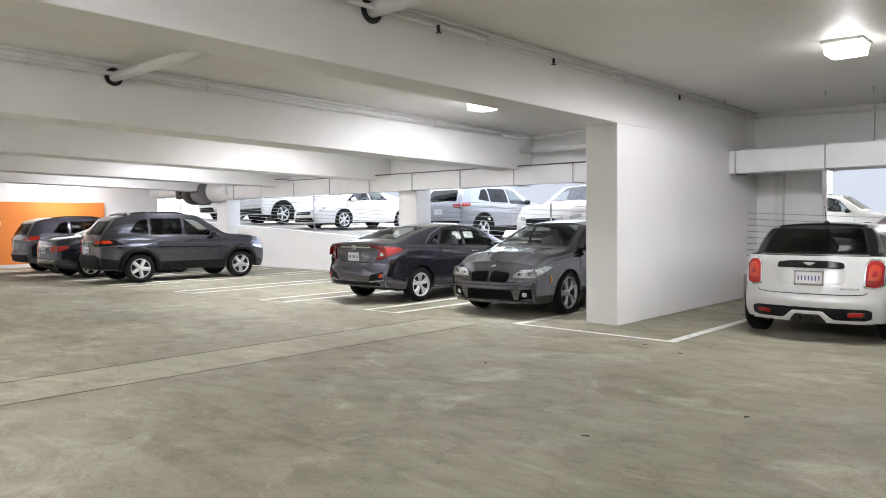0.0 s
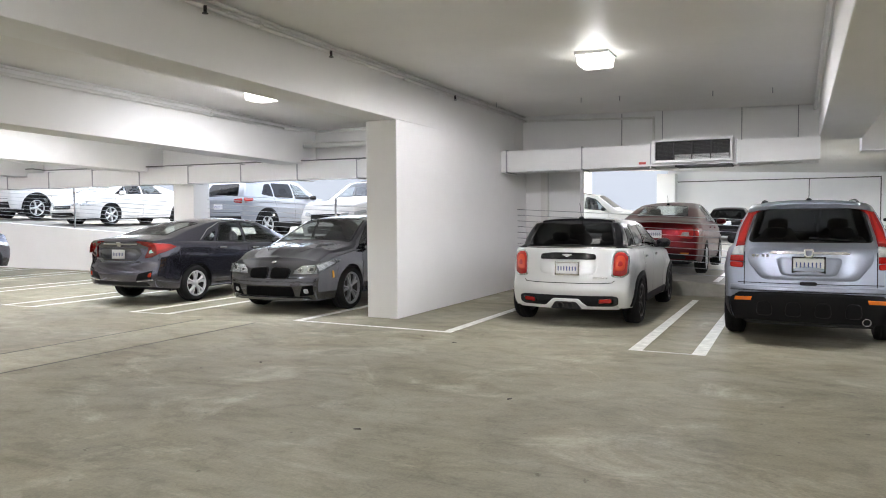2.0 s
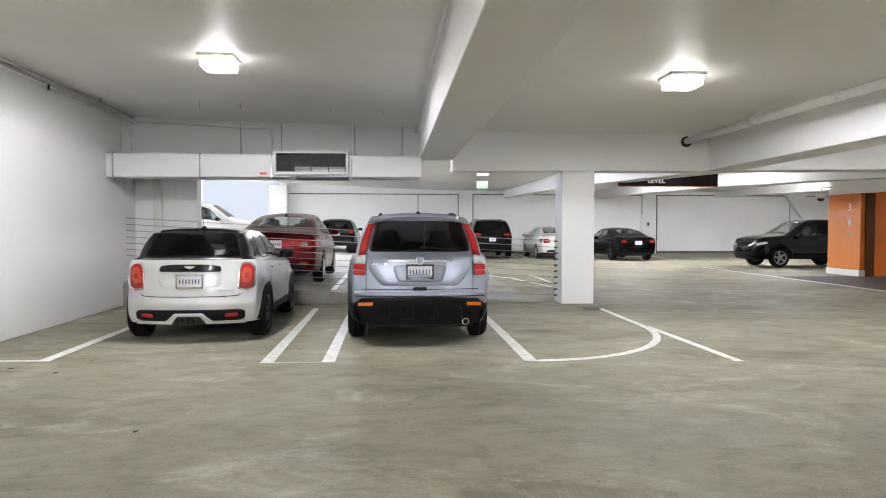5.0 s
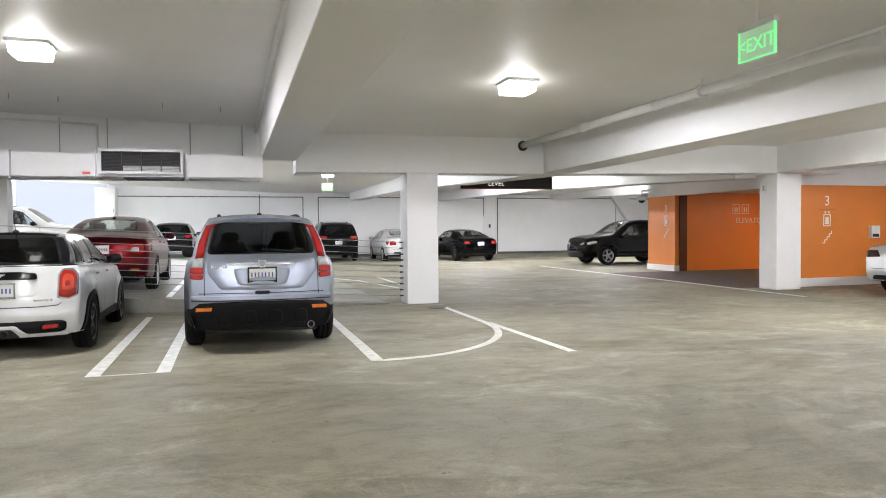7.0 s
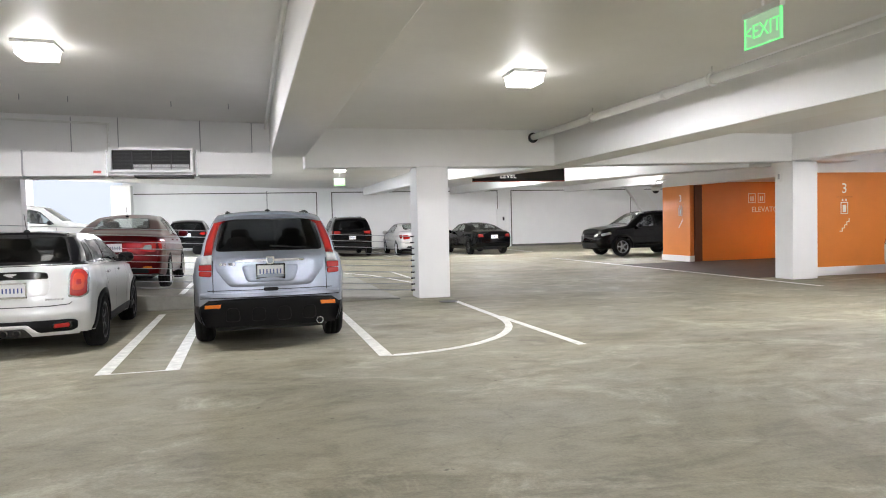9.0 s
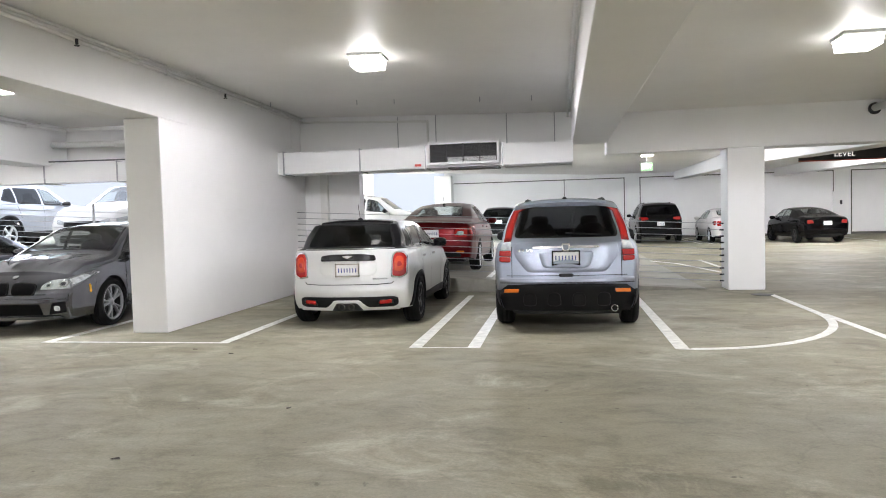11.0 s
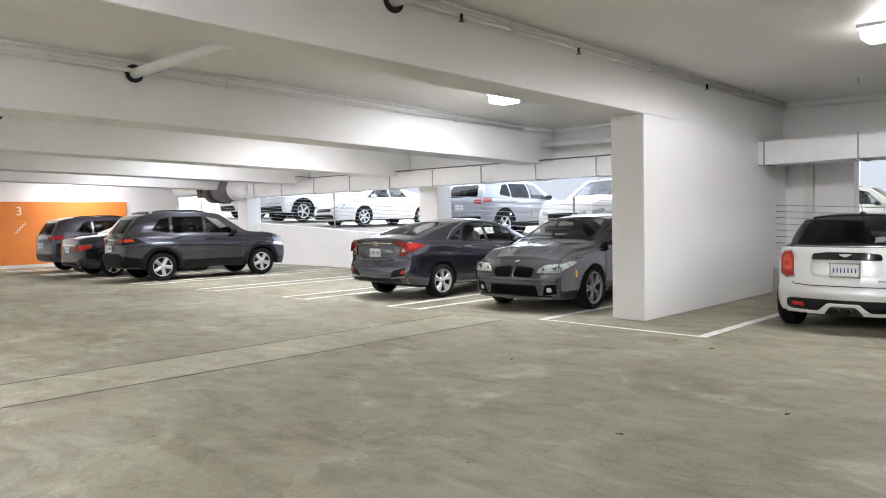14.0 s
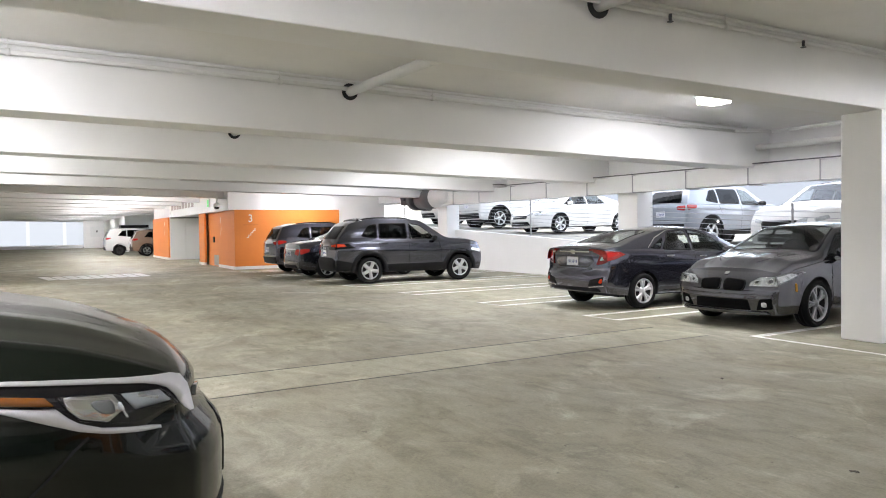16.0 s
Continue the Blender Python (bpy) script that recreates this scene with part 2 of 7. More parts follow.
slab("floor", -95, 40, NEAR - 0.3, YB + 0.4, -0.3, 0.0, M_FLOOR, "worn grey-beige concrete parking floor with stains", "floor")
bm = bmesh.new()
prism(bm, [(5.6, 0), (5.6, -0.3), (-40, -0.3), (-40, ramp_z(-40))], 'y', YB + 0.42, FAR)
structure("floor_ramp", bm, M_RAMP, "sloping concrete ramp floor behind the cable railing", "ramp")
slab("floor_far", 5.6, 40, YB + 0.4, FAR, -0.3, 0.0, M_FLOOR, "worn grey-beige concrete floor of the far bay", "floor")
slab("ground", -400, 400, FAR + 0.3, 400, -4.0, -3.6, M_CURB, "pale ground outside the garage", "ground")

bm = bmesh.new()
for (xa, za), (xb, zb) in zip(CEIL, CEIL[1:]):
    if xa - xb < 0.1:
        continue
    k = climb((xa + xb) / 2) * (13.2 - NEAR + 0.3)
    v = [bm.verts.new(p) for p in ((xa, YC, za), (xb, YC, zb), (xb, NEAR - 0.3, zb + k), (xa, NEAR - 0.3, za + k), (xa, YC, 4.8), (xb, YC, 4.8), (xb, NEAR - 0.3, 4.8), (xa, NEAR - 0.3, 4.8))]
    for q in ((0, 1, 2, 3), (4, 5, 6, 7), (0, 1, 5, 4), (1, 2, 6, 5), (2, 3, 7, 6), (3, 0, 4, 7)):
        bm.faces.new([v[i] for i in q])
structure("ceiling", bm, M_CEIL, "grey-white painted concrete ceiling slab", "ceiling")
bm = bmesh.new()
prism(bm, [(40, 3.38), (5, 3.42), (-6, 3.9), (-6, 4.6), (40, 4.6)], 'y', YC, FAR)
structure("ceiling_far", bm, M_CEIL, "white painted concrete ceiling of the far bay", "ceiling")

# x of the middle, underside at the back line, how the underside climbs, width
BEAMS = [(-2.385, 2.79, 0.012, 0.51), (3.57, 2.69, 0.0, 0.62), (9.06, 2.53, 0.009, 0.6), (14.72, 2.63, 0.0, 0.6), (-7.3, 2.66, 0.021, 0.6)]
BEAMS += [(-12.2 - 4.85 * k, 2.66 + min(0.1, 0.02 * k), 0.021, 0.6) for k in range(17)]
for x, z, k, w in BEAMS:
    bm = bmesh.new()
    ya, yb = NEAR, YB + 0.15
    prism(bm, [(ya, z + k * (YB - ya)), (yb, z + k * (YB - yb)), (yb, ceil_z(x, yb) + 0.3), (ya, ceil_z(x, ya) + 0.3)], 'x', x - w / 2, x + w / 2)
    structure("beam", bm, M_WHITE, "deep white painted concrete ceiling beam", "beam", 0.012)

# fin wall between the stalls, and the upper wall of the back line
slab("wall_fin", -2.64, -2.13, 8.13, YB + 0.83, 0, 2.843, M_WHITE, "white painted concrete fin wall between parking stalls", "wall", 0.012)
slab("wall_fin_head", -2.64, -2.132, YB + 0.16, YB + 0.83, 2.843, 3.7, M_WHITE, "white painted wall over the end of the fin wall", "wall")
slab("wall_upper", -2.13, 3.27, YB + 0.65, YB + 1.0, 2.35, 3.7, M_WHITE, "white painted upper wall behind the duct", "wall")
bm = bmesh.new()
prism(bm, [(3.87, 2.475), (9.0, 2.515), (15.1, 2.625), (16.2, 2.625), (16.2, 3.4), (3.87, 3.4)], 'y', YB, YC)
structure("beam_back", bm, M_WHITE, "white painted concrete edge beam over the columns", "beam", 0.012)
slab("beam_back", -60, -2.64, YB + 0.2, YC, 2.6, 4.0, M_WHITE, "white painted concrete edge beam over the openings", "beam", 0.012)
for x0, x1, z1 in ((5.93, 6.55, 2.5), (14.42, 15.09, 2.62), (-11.4, -10.7, 2.6), (-21.2, -20.5, 2.6), (-29.5, -28.8, 2.6)):
    slab("column", x0, x1, YB, YC, 0, z1, M_WHITE, "square white painted concrete column", "column", 0.015)
# upstand wall that carries the ramp's edge
bm = bmesh.new()
prism(bm, [(-2.64, 0), (-2.64, ramp_z(-2.64) + 0.02), (-28.3, ramp_z(-28.3) + 0.02), (-28.3, 0)], 'y', YB + 0.36, YB + 0.62)
structure("wall_upstand", bm, M_WHITE, "low white wall along the edge of the ramp", "wall")
bm = bmesh.new()
prism(bm, [(5.6, 0), (5.6, 0.02), (-2.13, ramp_z(-2.13) + 0.02), (-2.13, 0)], 'y', YB + 0.15, YB + 0.425)
structure("kerb", bm, M_CURB, "bare concrete kerb at the head of the stalls", "kerb", 0.01)
# outer walls
slab("wall_south", -95, 40, NEAR - 0.3, NEAR, 0, 4, M_WHITE, "plain white painted wall behind the near stalls", "wall")
slab("wall_east", 40, 40.3, NEAR, FAR, 0, 4, M_WHITE, "plain white painted end wall", "wall")
# emission of this slab stands in for daylight outside the ramp
slab("backdrop", -90, 10, 74, 74.5, -4, 16, glow("pale_daylight_glow", (0.66, 0.74, 0.9), 0.6), "pale blue glowing slab for the daylight beyond the open side of the ramp", "backdrop")
slab("wall_far", -3.2, 40, FAR, FAR + 0.3, 0, 4, M_WHITE, "white painted far wall with recessed panels", "wall")

# ---- lamps ----
def ceiling_lamp(x, y, z=None, power=150.0, spill=0.0, flat=False, tone=(1.0, 0.985, 1.05)):
    z = ceil_z(x, y) if z is None else z
    ob = thing("ceiling_light", "square white ceiling light with a glowing prismatic lens", "ceiling light", "garage ceiling lights", (x, y, z))
    bm = bmesh.new()
    box(bm, -0.21, 0.21, -0.21, 0.21, -0.035, 0.02)
    part("housing", bm, M_WHITE, ob)
    bm = bmesh.new()
    prism(bm, [(-0.19, -0.03), (-0.17, -0.15), (0.17, -0.15), (0.19, -0.03)], 'y', -0.19, 0.19)
    shade = part("lens", bm, M_LENS, ob, "glowing prismatic lens")
    shade.visible_shadow = False
    if flat:
        la = bpy.data.lights.new("ceiling_light_glow", 'AREA')
        la.shape, la.size = 'SQUARE', 0.3
        la.energy, la.color = power * 0.4, tone
    else:
        la = bpy.data.lights.new("ceiling_light_glow", 'SPOT')
        la.spot_size, la.spot_blend = radians(179), 0.25
        la.shadow_soft_size, la.energy, la.color = 0.055, power * 1.6, tone
    lo = new("light_source", la)
    lo.parent = ob
    lo.matrix_basis = pose(0, 0, -0.092)
    # extra point light in the lens, added to brighten ceiling and walls nearby
    if spill:
        la = bpy.data.lights.new("ceiling_light_spill", 'POINT')
        la.shadow_soft_size, la.energy, la.color = 0.05, power * spill, tone
        lo = new("light_source", la)
        lo.parent = ob
        lo.matrix_basis = pose(0, 0, -0.085)
    return ob


# lamps beyond x -6 and 9 are added unseen to light those bays
for x, y in ((0.71, 8.15), (6.24, 7.9), (12.0, 7.9), (17.8, 8.0), (-5.05, 8.7), (-9.8, 8.7), (-14.7, 8.7), (-19.5, 8.7), (-24.4, 8.7)):
    ceiling_lamp(x, y, None, 310.0 if x < -3 else 150.0 if x < 3 else 125.0 if x < 9 else 150.0, 0.13 if x < -3 else 0.045 if x < 9 else 0.6, x < -3)
# unseen aisle lamps, added to brighten the stair tower and the end wall
for x in (-29.2, -34.1, -38.9, -43.8, -48.6, -53.5, -63.2, -72.9, -80.5):
    ceiling_lamp(x, 2.6, None, 270.0 if x > -30 else 310.0, 0.36, True)
# unseen row behind the camera, added to fill the bay with light
for x in (0.65, 6.75, 14, -5, -9.8, -14.7, -19.5):
    ceiling_lamp(x, -1.8, None, 300.0 if x < -3 else 175.0 if x < 3 else 125.0, 0.85 if x > -3 else 0.24, x < -3)
for x, y in ((5.9, 24.0),):
    ceiling_lamp(x, y, 3.39)
DAYLIGHT_TONE = (0.93, 0.98, 1.12)     # bluish daylight put into the lamp added near the ramp
# two unseen rows added to brighten the far bay, mostly by their spill
for x in (7.0, 13.0, 19.0, 25.0):
    ceiling_lamp(x, 19.8, 3.39, 14.0, 5.0)
for x in (0.5, 12.4, 18.3, 24.5):
    ceiling_lamp(x, 27.0, 3.6 if x < 4 else 3.41, 62.0 if x < 4 else 40.0, 13.0, False, DAYLIGHT_TONE if x < 4 else (1.0, 0.985, 1.05))

# ---- vehicles ----
def paint(name, colour, metal=0.85, rough=0.27, flake=0.06, coat=1.0):
    m = material(name, colour, rough, metal, vary=flake, scale=400.0, spec=0.15, coat=coat)
    return m


def pane(name, tint, gloss=0.03, shine=0.4):
    """Tinted window glass: a transparent sheet with a Fresnel gloss."""
    m = bpy.data.materials.new(name)
    m.use_nodes = True
    n, l = m.node_tree.nodes, m.node_tree.links
    n.remove(n["Principled BSDF"])
    tr, gl, mx, fr = n.new("ShaderNodeBsdfTransparent"), n.new("ShaderNodeBsdfGlossy"), n.new("ShaderNodeMixShader"), n.new("ShaderNodeLayerWeight")
    pw, ad = n.new("ShaderNodeMath"), n.new("ShaderNodeMath")
    pw.operation, ad.operation = 'POWER', 'MULTIPLY_ADD'
    pw.inputs[1].default_value, ad.inputs[1].default_value, ad.inputs[2].default_value = 4.0, 0.9, 0.05
    tr.inputs["Color"].default_value = (*tint, 1)
    gl.inputs["Roughness"].default_value = gloss
    fr.inputs["Blend"].default_value = 0.5
    gl.inputs["Color"].default_value = (shine, shine, shine, 1)
    l.new(fr.outputs["Facing"], pw.inputs[0])
    l.new(pw.outputs[0], ad.inputs[0])
    l.new(ad.outputs[0], mx.inputs[0])
    l.new(tr.outputs[0], mx.inputs[1])
    l.new(gl.outputs[0], mx.inputs[2])
    l.new(mx.outputs[0], n["Material Output"].inputs["Surface"])
    return m


def lens(name, colour, rough=0.08):
    return material(name, colour, rough, 0.0, coat=1.0)


M_GLASS = pane("window_glass", (0.74, 0.78, 0.77), 0.02, 0.75)
M_COVER = pane("clear_lamp_cover", (0.92, 0.94, 0.95), 0.02, 1.0)
M_PRIVACY = pane("privacy_glass", (0.05, 0.052, 0.056), 0.02, 0.4)
M_FRIT = material("black_glass_border", (0.01, 0.01, 0.011), 0.12)
M_TRIM = material("black_trim", (0.007, 0.007, 0.008), 0.55, spec=0.2, bump=0.05, bump_scale=300)
M_GLOSSBLACK = material("gloss_black", (0.004, 0.004, 0.005), 0.12, spec=0.1, coat=0.7)
M_YELLOW = lens("yellow_marker_lens", (0.75, 0.36, 0.03))
M_CHROME = material("chrome", (0.75, 0.75, 0.76), 0.12, 1.0)
M_RED = lens("red_lamp_lens", (0.36, 0.012, 0.010))
M_DEEPRED = lens("dark_red_lamp_lens", (0.22, 0.009, 0.009))
M_AMBER = lens("amber_reflector", (0.8, 0.20, 0.02))
M_CLEAR = material("clear_lamp_lens", (0.62, 0.64, 0.65), 0.12, 0.35, vary=0.5, scale=14, coat=1.0)
M_SMOKE = material("headlamp_shell", (0.16, 0.165, 0.17), 0.15, 0.4, vary=0.6, scale=11, coat=1.0)
M_TYRE = material("tyre_rubber", (0.009, 0.009, 0.009), 0.78, spec=0.2, bump=0.3, bump_scale=90)
M_ALLOY = material("alloy_rim", (0.62, 0.63, 0.64), 0.3, 0.85)
M_SATIN = material("satin_silver_trim", (0.42, 0.42, 0.43), 0.45, 0.6)
M_ALLOYDARK = material("grey_alloy_rim", (0.28, 0.29, 0.3), 0.32, 0.85)
M_RIMBLACK = material("black_alloy_rim", (0.02, 0.02, 0.022), 0.3, 0.5, coat=0.5)
# brake disc and barrel, coloured dark for the shade behind the spokes
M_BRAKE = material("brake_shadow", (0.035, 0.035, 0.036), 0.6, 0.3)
M_CABIN = material("cabin_fabric", (0.02, 0.02, 0.022), 0.85, vary=0.3, scale=20)
M_SEAT = material("seat_fabric", (0.045, 0.045, 0.048), 0.8, vary=0.2, scale=30)
M_PLATE = material("licence_plate_white", (0.78, 0.78, 0.8), 0.4)
M_PLATEBAR = material("plate_ink", (0.06, 0.09, 0.25), 0.5)


def curve(points, length, soft=0.07):
    """A smoothed lookup through (y, value) points along a car."""
    ys = np.linspace(0, length, 241)
    v = np.interp(ys, [p[0] for p in points], [p[1] for p in points])
    k = max(1, int(soft / (length / 240)))
    pad = np.concatenate([np.full(k, v[0]), v, np.full(k, v[-1])])
    ker = np.hanning(2 * k + 3)[1:-1]
    v2 = np.convolve(pad, ker / ker.sum(), 'valid')
    return lambda y: float(np.interp(y, ys, v2))


def chaikin(poly, n):
    """Rounds the corners of an outline; n = 0, 1, 2: sharp, slightly or well rounded."""
    if not n:
        return list(poly)
    r, out = (0.0, 0.025, 0.055)[n], []
    for i, p in enumerate(poly):
        a, b = poly[i - 1], poly[(i + 1) % len(poly)]
        da, db = math.hypot(a[0] - p[0], a[1] - p[1]), math.hypot(b[0] - p[0], b[1] - p[1])
        ka, kb = min(r / max(da, 1e-6), 0.4), min(r / max(db, 1e-6), 0.4)
        q0, q2 = (p[0] + (a[0] - p[0]) * ka, p[1] + (a[1] - p[1]) * ka), (p[0] + (b[0] - p[0]) * kb, p[1] + (b[1] - p[1]) * kb)
        for t in (0, 0.33, 0.67, 1):
            out.append(tuple((1 - t) ** 2 * q0[k] + 2 * t * (1 - t) * p[k] + t * t * q2[k] for k in (0, 1)))
    return out


def densify(poly, step):
    out = []
    for i, a in enumerate(poly):
        b = poly[(i + 1) % len(poly)]
        n = max(1, int(math.hypot(b[0] - a[0], b[1] - a[1]) / step))
        out += [(a[0] + (b[0] - a[0]) * k / n, a[1] + (b[1] - a[1]) * k / n) for k in range(n)]
    return out


def inside(p, poly):
    c = False
    j = len(poly) - 1
    for i in range(len(poly)):
        if (poly[i][1] > p[1]) != (poly[j][1] > p[1]) and p[0] < (poly[j][0] - poly[i][0]) * (p[1] - poly[i][1]) / (poly[j][1] - poly[i][1]) + poly[i][0]:
            c = not c
        j = i
    return c


class Shell:
    """The skin of a car body: y runs from the rear bumper (0) to the front (L), x to its right, z up."""

    def __init__(self, s):
        self.s, self.cache = s, {}
        L = self.L = s["L"]
        self.top = curve(s["top"], L, s.get("soft", 0.09))
        self.belt = curve(s["belt"], L, 0.12)
        self.plan = curve(s["plan"], L, 0.06)
        self.low = curve(s.get("low", [(0, s["sill"]), (L, s["sill"])]), L, 0.1)
        self.roofh = max(z for _, z in s["top"])
        self.yr, self.yf = s["roh"], s["roh"] + s["wb"]
        self.R = s["R"]
        self.Ra = s["R"] + s.get("gap", 0.045)
        self.br, self.bf = s.get("bulge_r", 0.06), s.get("bulge_f", 0.12)
        self.lean_r, self.lean_f = s.get("lean_r", [(0, 0), (2, 0)]), s.get("lean_f", [(0, 0), (2, 0)])
        self.a, self.b = self.br, L - self.bf

    def arch(self, y):
        z = self.low(y)
        for yc in (self.yr, self.yf):
            d = abs(y - yc)
            if d < self.Ra:
                z = max(z, self.R + math.sqrt(self.Ra ** 2 - d * d))
        return z

    def lower_x(self, y, z):
        hw, zb, zs = self.plan(y), min(self.belt(y), self.top(y) - 0.05), self.low(y)
        t = min(1, max(0, (z - zs) / (zb - zs)))
        x = hw * float(np.interp(t, (0, 0.1, 0.22, 0.4, 0.58, 0.70, 0.74, 0.82, 0.92, 1), (0.925, 0.955, 0.972, 0.976, 0.984, 1.006, 0.990, 0.979, 0.968, 0.945)))
        for yc in (self.yr, self.yf):
            d = math.hypot(y - yc, z - self.R)
            x += self.s.get("flare", 0.012) * math.exp(-((d - self.Ra) / 0.09) ** 2)
        return x

    def section(self, y):
        key = round(y, 3)
        if key not in self.cache:
            self.cache[key] = self.outline(y)
        return self.cache[key]

    def outline(self, y):
        zt = self.top(y)
        zb = min(self.belt(y), zt - 0.05)
        za = self.arch(y)
        crown = min(self.s.get("crown", 0.05), zt - zb)
        zr = zt - crown
        pts = [(self.lower_x(y, z), z) for z in np.linspace(za, zb, 12)]
        xb = pts[-1][0]
        q = min(1, max(0, (zr - zb) / (self.roofh - 0.05 - self.belt(self.L * 0.5))))
        xr = xb - (xb - self.s["roofw"]) * q ** 0.9 - 0.03 * (1 - q)
        for t in np.linspace(0, 1, 21)[1:]:
            step = self.s.get("shoulder", 0.0) * q * (min(1.0, t / 0.1) - t)
            pts.append((xb + (xr - xb) * t + 0.035 * q * math.sin(math.pi * t) - step, zb + (zr - zb) * t))
        for a in np.linspace(0, 1, 15)[1:]:
            x = xr * (1 - a)
            rise = 0.0
            for xc, hgt, wide, y0 in self.s.get("ridges", []):
                rise += hgt * math.exp(-((x - xc) / wide) ** 2) * min(1, max(0, (y - y0) / 0.3)) * min(1, max(0, (self.b - y) / 0.25))
            pts.append((x, zr + crown * (1 - (1 - a) ** 2.4) + rise))
        return pts

    def shift(self, y, z):
        w = max(0.0, 1 - (y - self.a) / self.s.get("lean_run", 0.55))
        w = w * w * (3 - 2 * w)
        v = max(0.0, 1 - (self.b - y) / 0.45)
        v = v * v * (3 - 2 * v)
        return y + w * float(np.interp(z, [p[0] for p in self.lean_r], [p[1] for p in self.lean_r])) - v * float(np.interp(z, [p[0] for p in self.lean_f], [p[1] for p in self.lean_f]))

    def face(self, x, z, front):
        """y of the front or rear face at (x, z)."""
        y0 = self.b if front else self.a
        sec = self.section(y0)
        zs = [p[1] for p in sec]
        hw = float(np.interp(z, zs, [p[0] for p in sec]))
        q = min(1.0, abs(x) / max(hw, 0.02))
        u = min(1.0, max(0.0, (z - zs[0]) / (zs[-1] - zs[0])))
        d = (self.bf if front else self.br) * (1 - q ** self.s.get("round_f" if front else "round_r", 2.6)) * (1 - u ** (5 if front else 9))
        y = self.shift(y0, z)
        return y + d if front else y - d

    def rear(self, x, z):
        return self.face(x, z, False)

    def front(self, x, z):
        return self.face(x, z, True)

    def side(self, y, z):
        y = min(max(y - (self.shift(y, z) - y), self.a), self.b)
        sec = self.section(y)
        return float(np.interp(z, [p[1] for p in sec[:32]], [p[0] for p in sec[:32]]))

    def roof(self, x, y):
        sec = self.section(min(max(y, self.a), self.b))[::-1]
        return float(np.interp(abs(x), [p[0] for p in sec[:36]], [p[1] for p in sec[:36]]))

    def place(self, proj, u, v, off, sign=1):
        if proj == "side":
            return (sign * (self.side(u, v) + off), u, v)
        if proj == "top":
            z = self.roof(u, v)
            return (u, self.shift(min(max(v, self.a), self.b), z), z + off)
        sec = self.section(self.a if proj == "rear" else self.b)
        lim = float(np.interp(v, [p[1] for p in sec], [p[0] for p in sec])) - 0.004
        u = max(-lim, min(lim, u))
        if proj == "rear":
            return (u, self.rear(u, v) - off, v)
        return (u, self.front(u, v) + off, v)

    def build(self, holes):
        bm = bmesh.new()
        house = self.s.get("house")
        stops = sorted(set([round(y, 3) for y in np.arange(self.a, self.b, 0.042)] + [self.b] + [yc + self.Ra * k for yc in (self.yr, self.yf) for k in (-1.001, -0.97, -0.88, -0.7, 0.7, 0.88, 0.97, 1.001)]))
        stops = [y for y in stops if self.a <= y <= self.b]
        hs = {k: [p for q, p in holes if q == k] for k in ("side", "top", "rear", "front")}

        def cut(kind, p):
            return any(inside(p, h) for h in hs[kind])
        rings = {1: [], -1: []}
        for y in stops:
            sec = self.section(y)
            for sg in (1, -1):
                rings[sg].append([bm.verts.new((sg * x, self.shift(y, z), z)) for x, z in sec])
        for sg in (1, -1):
            for ra, rb in zip(rings[sg], rings[sg][1:]):
                for k in range(len(ra) - 1):
                    q = (ra[k], rb[k], rb[k + 1], ra[k + 1])
                    c = (q[0].co + q[1].co + q[2].co + q[3].co) / 4
                    if cut("side", (c.y, c.z)) and 8 < k < 34:
                        continue
                    if cut("top", (c.x, c.y)) and k >= 24:
                        continue
                    f = bm.faces.new(q)
                    if house and k >= 11 and house[0] <= c.y <= house[1]:
                        f.material_index = 1
        cols = np.linspace(-1, 1, 37)
        for front in (False, True):
            y0 = self.b if front else self.a
            sec = self.section(y0)
            grid = []
            for x, z in sec[:-1]:
                grid.append([bm.verts.new((c * x, self.face(c * x, z, front), z)) for c in cols])
            for ga, gb in zip(grid, grid[1:]):
                for i in range(36):
                    q = (ga[i], ga[i + 1], gb[i + 1], gb[i])
                    c = (q[0].co + q[1].co + q[2].co + q[3].co) / 4
                    if cut("front" if front else "rear", (c.x, c.z)):
                        continue
                    f = bm.faces.new(q)
                    if house and not front and c.z > self.belt(self.a) + 0.004:
                        f.material_index = 1
        bmesh.ops.remove_doubles(bm, verts=bm.verts, dist=0.002)
        return bm


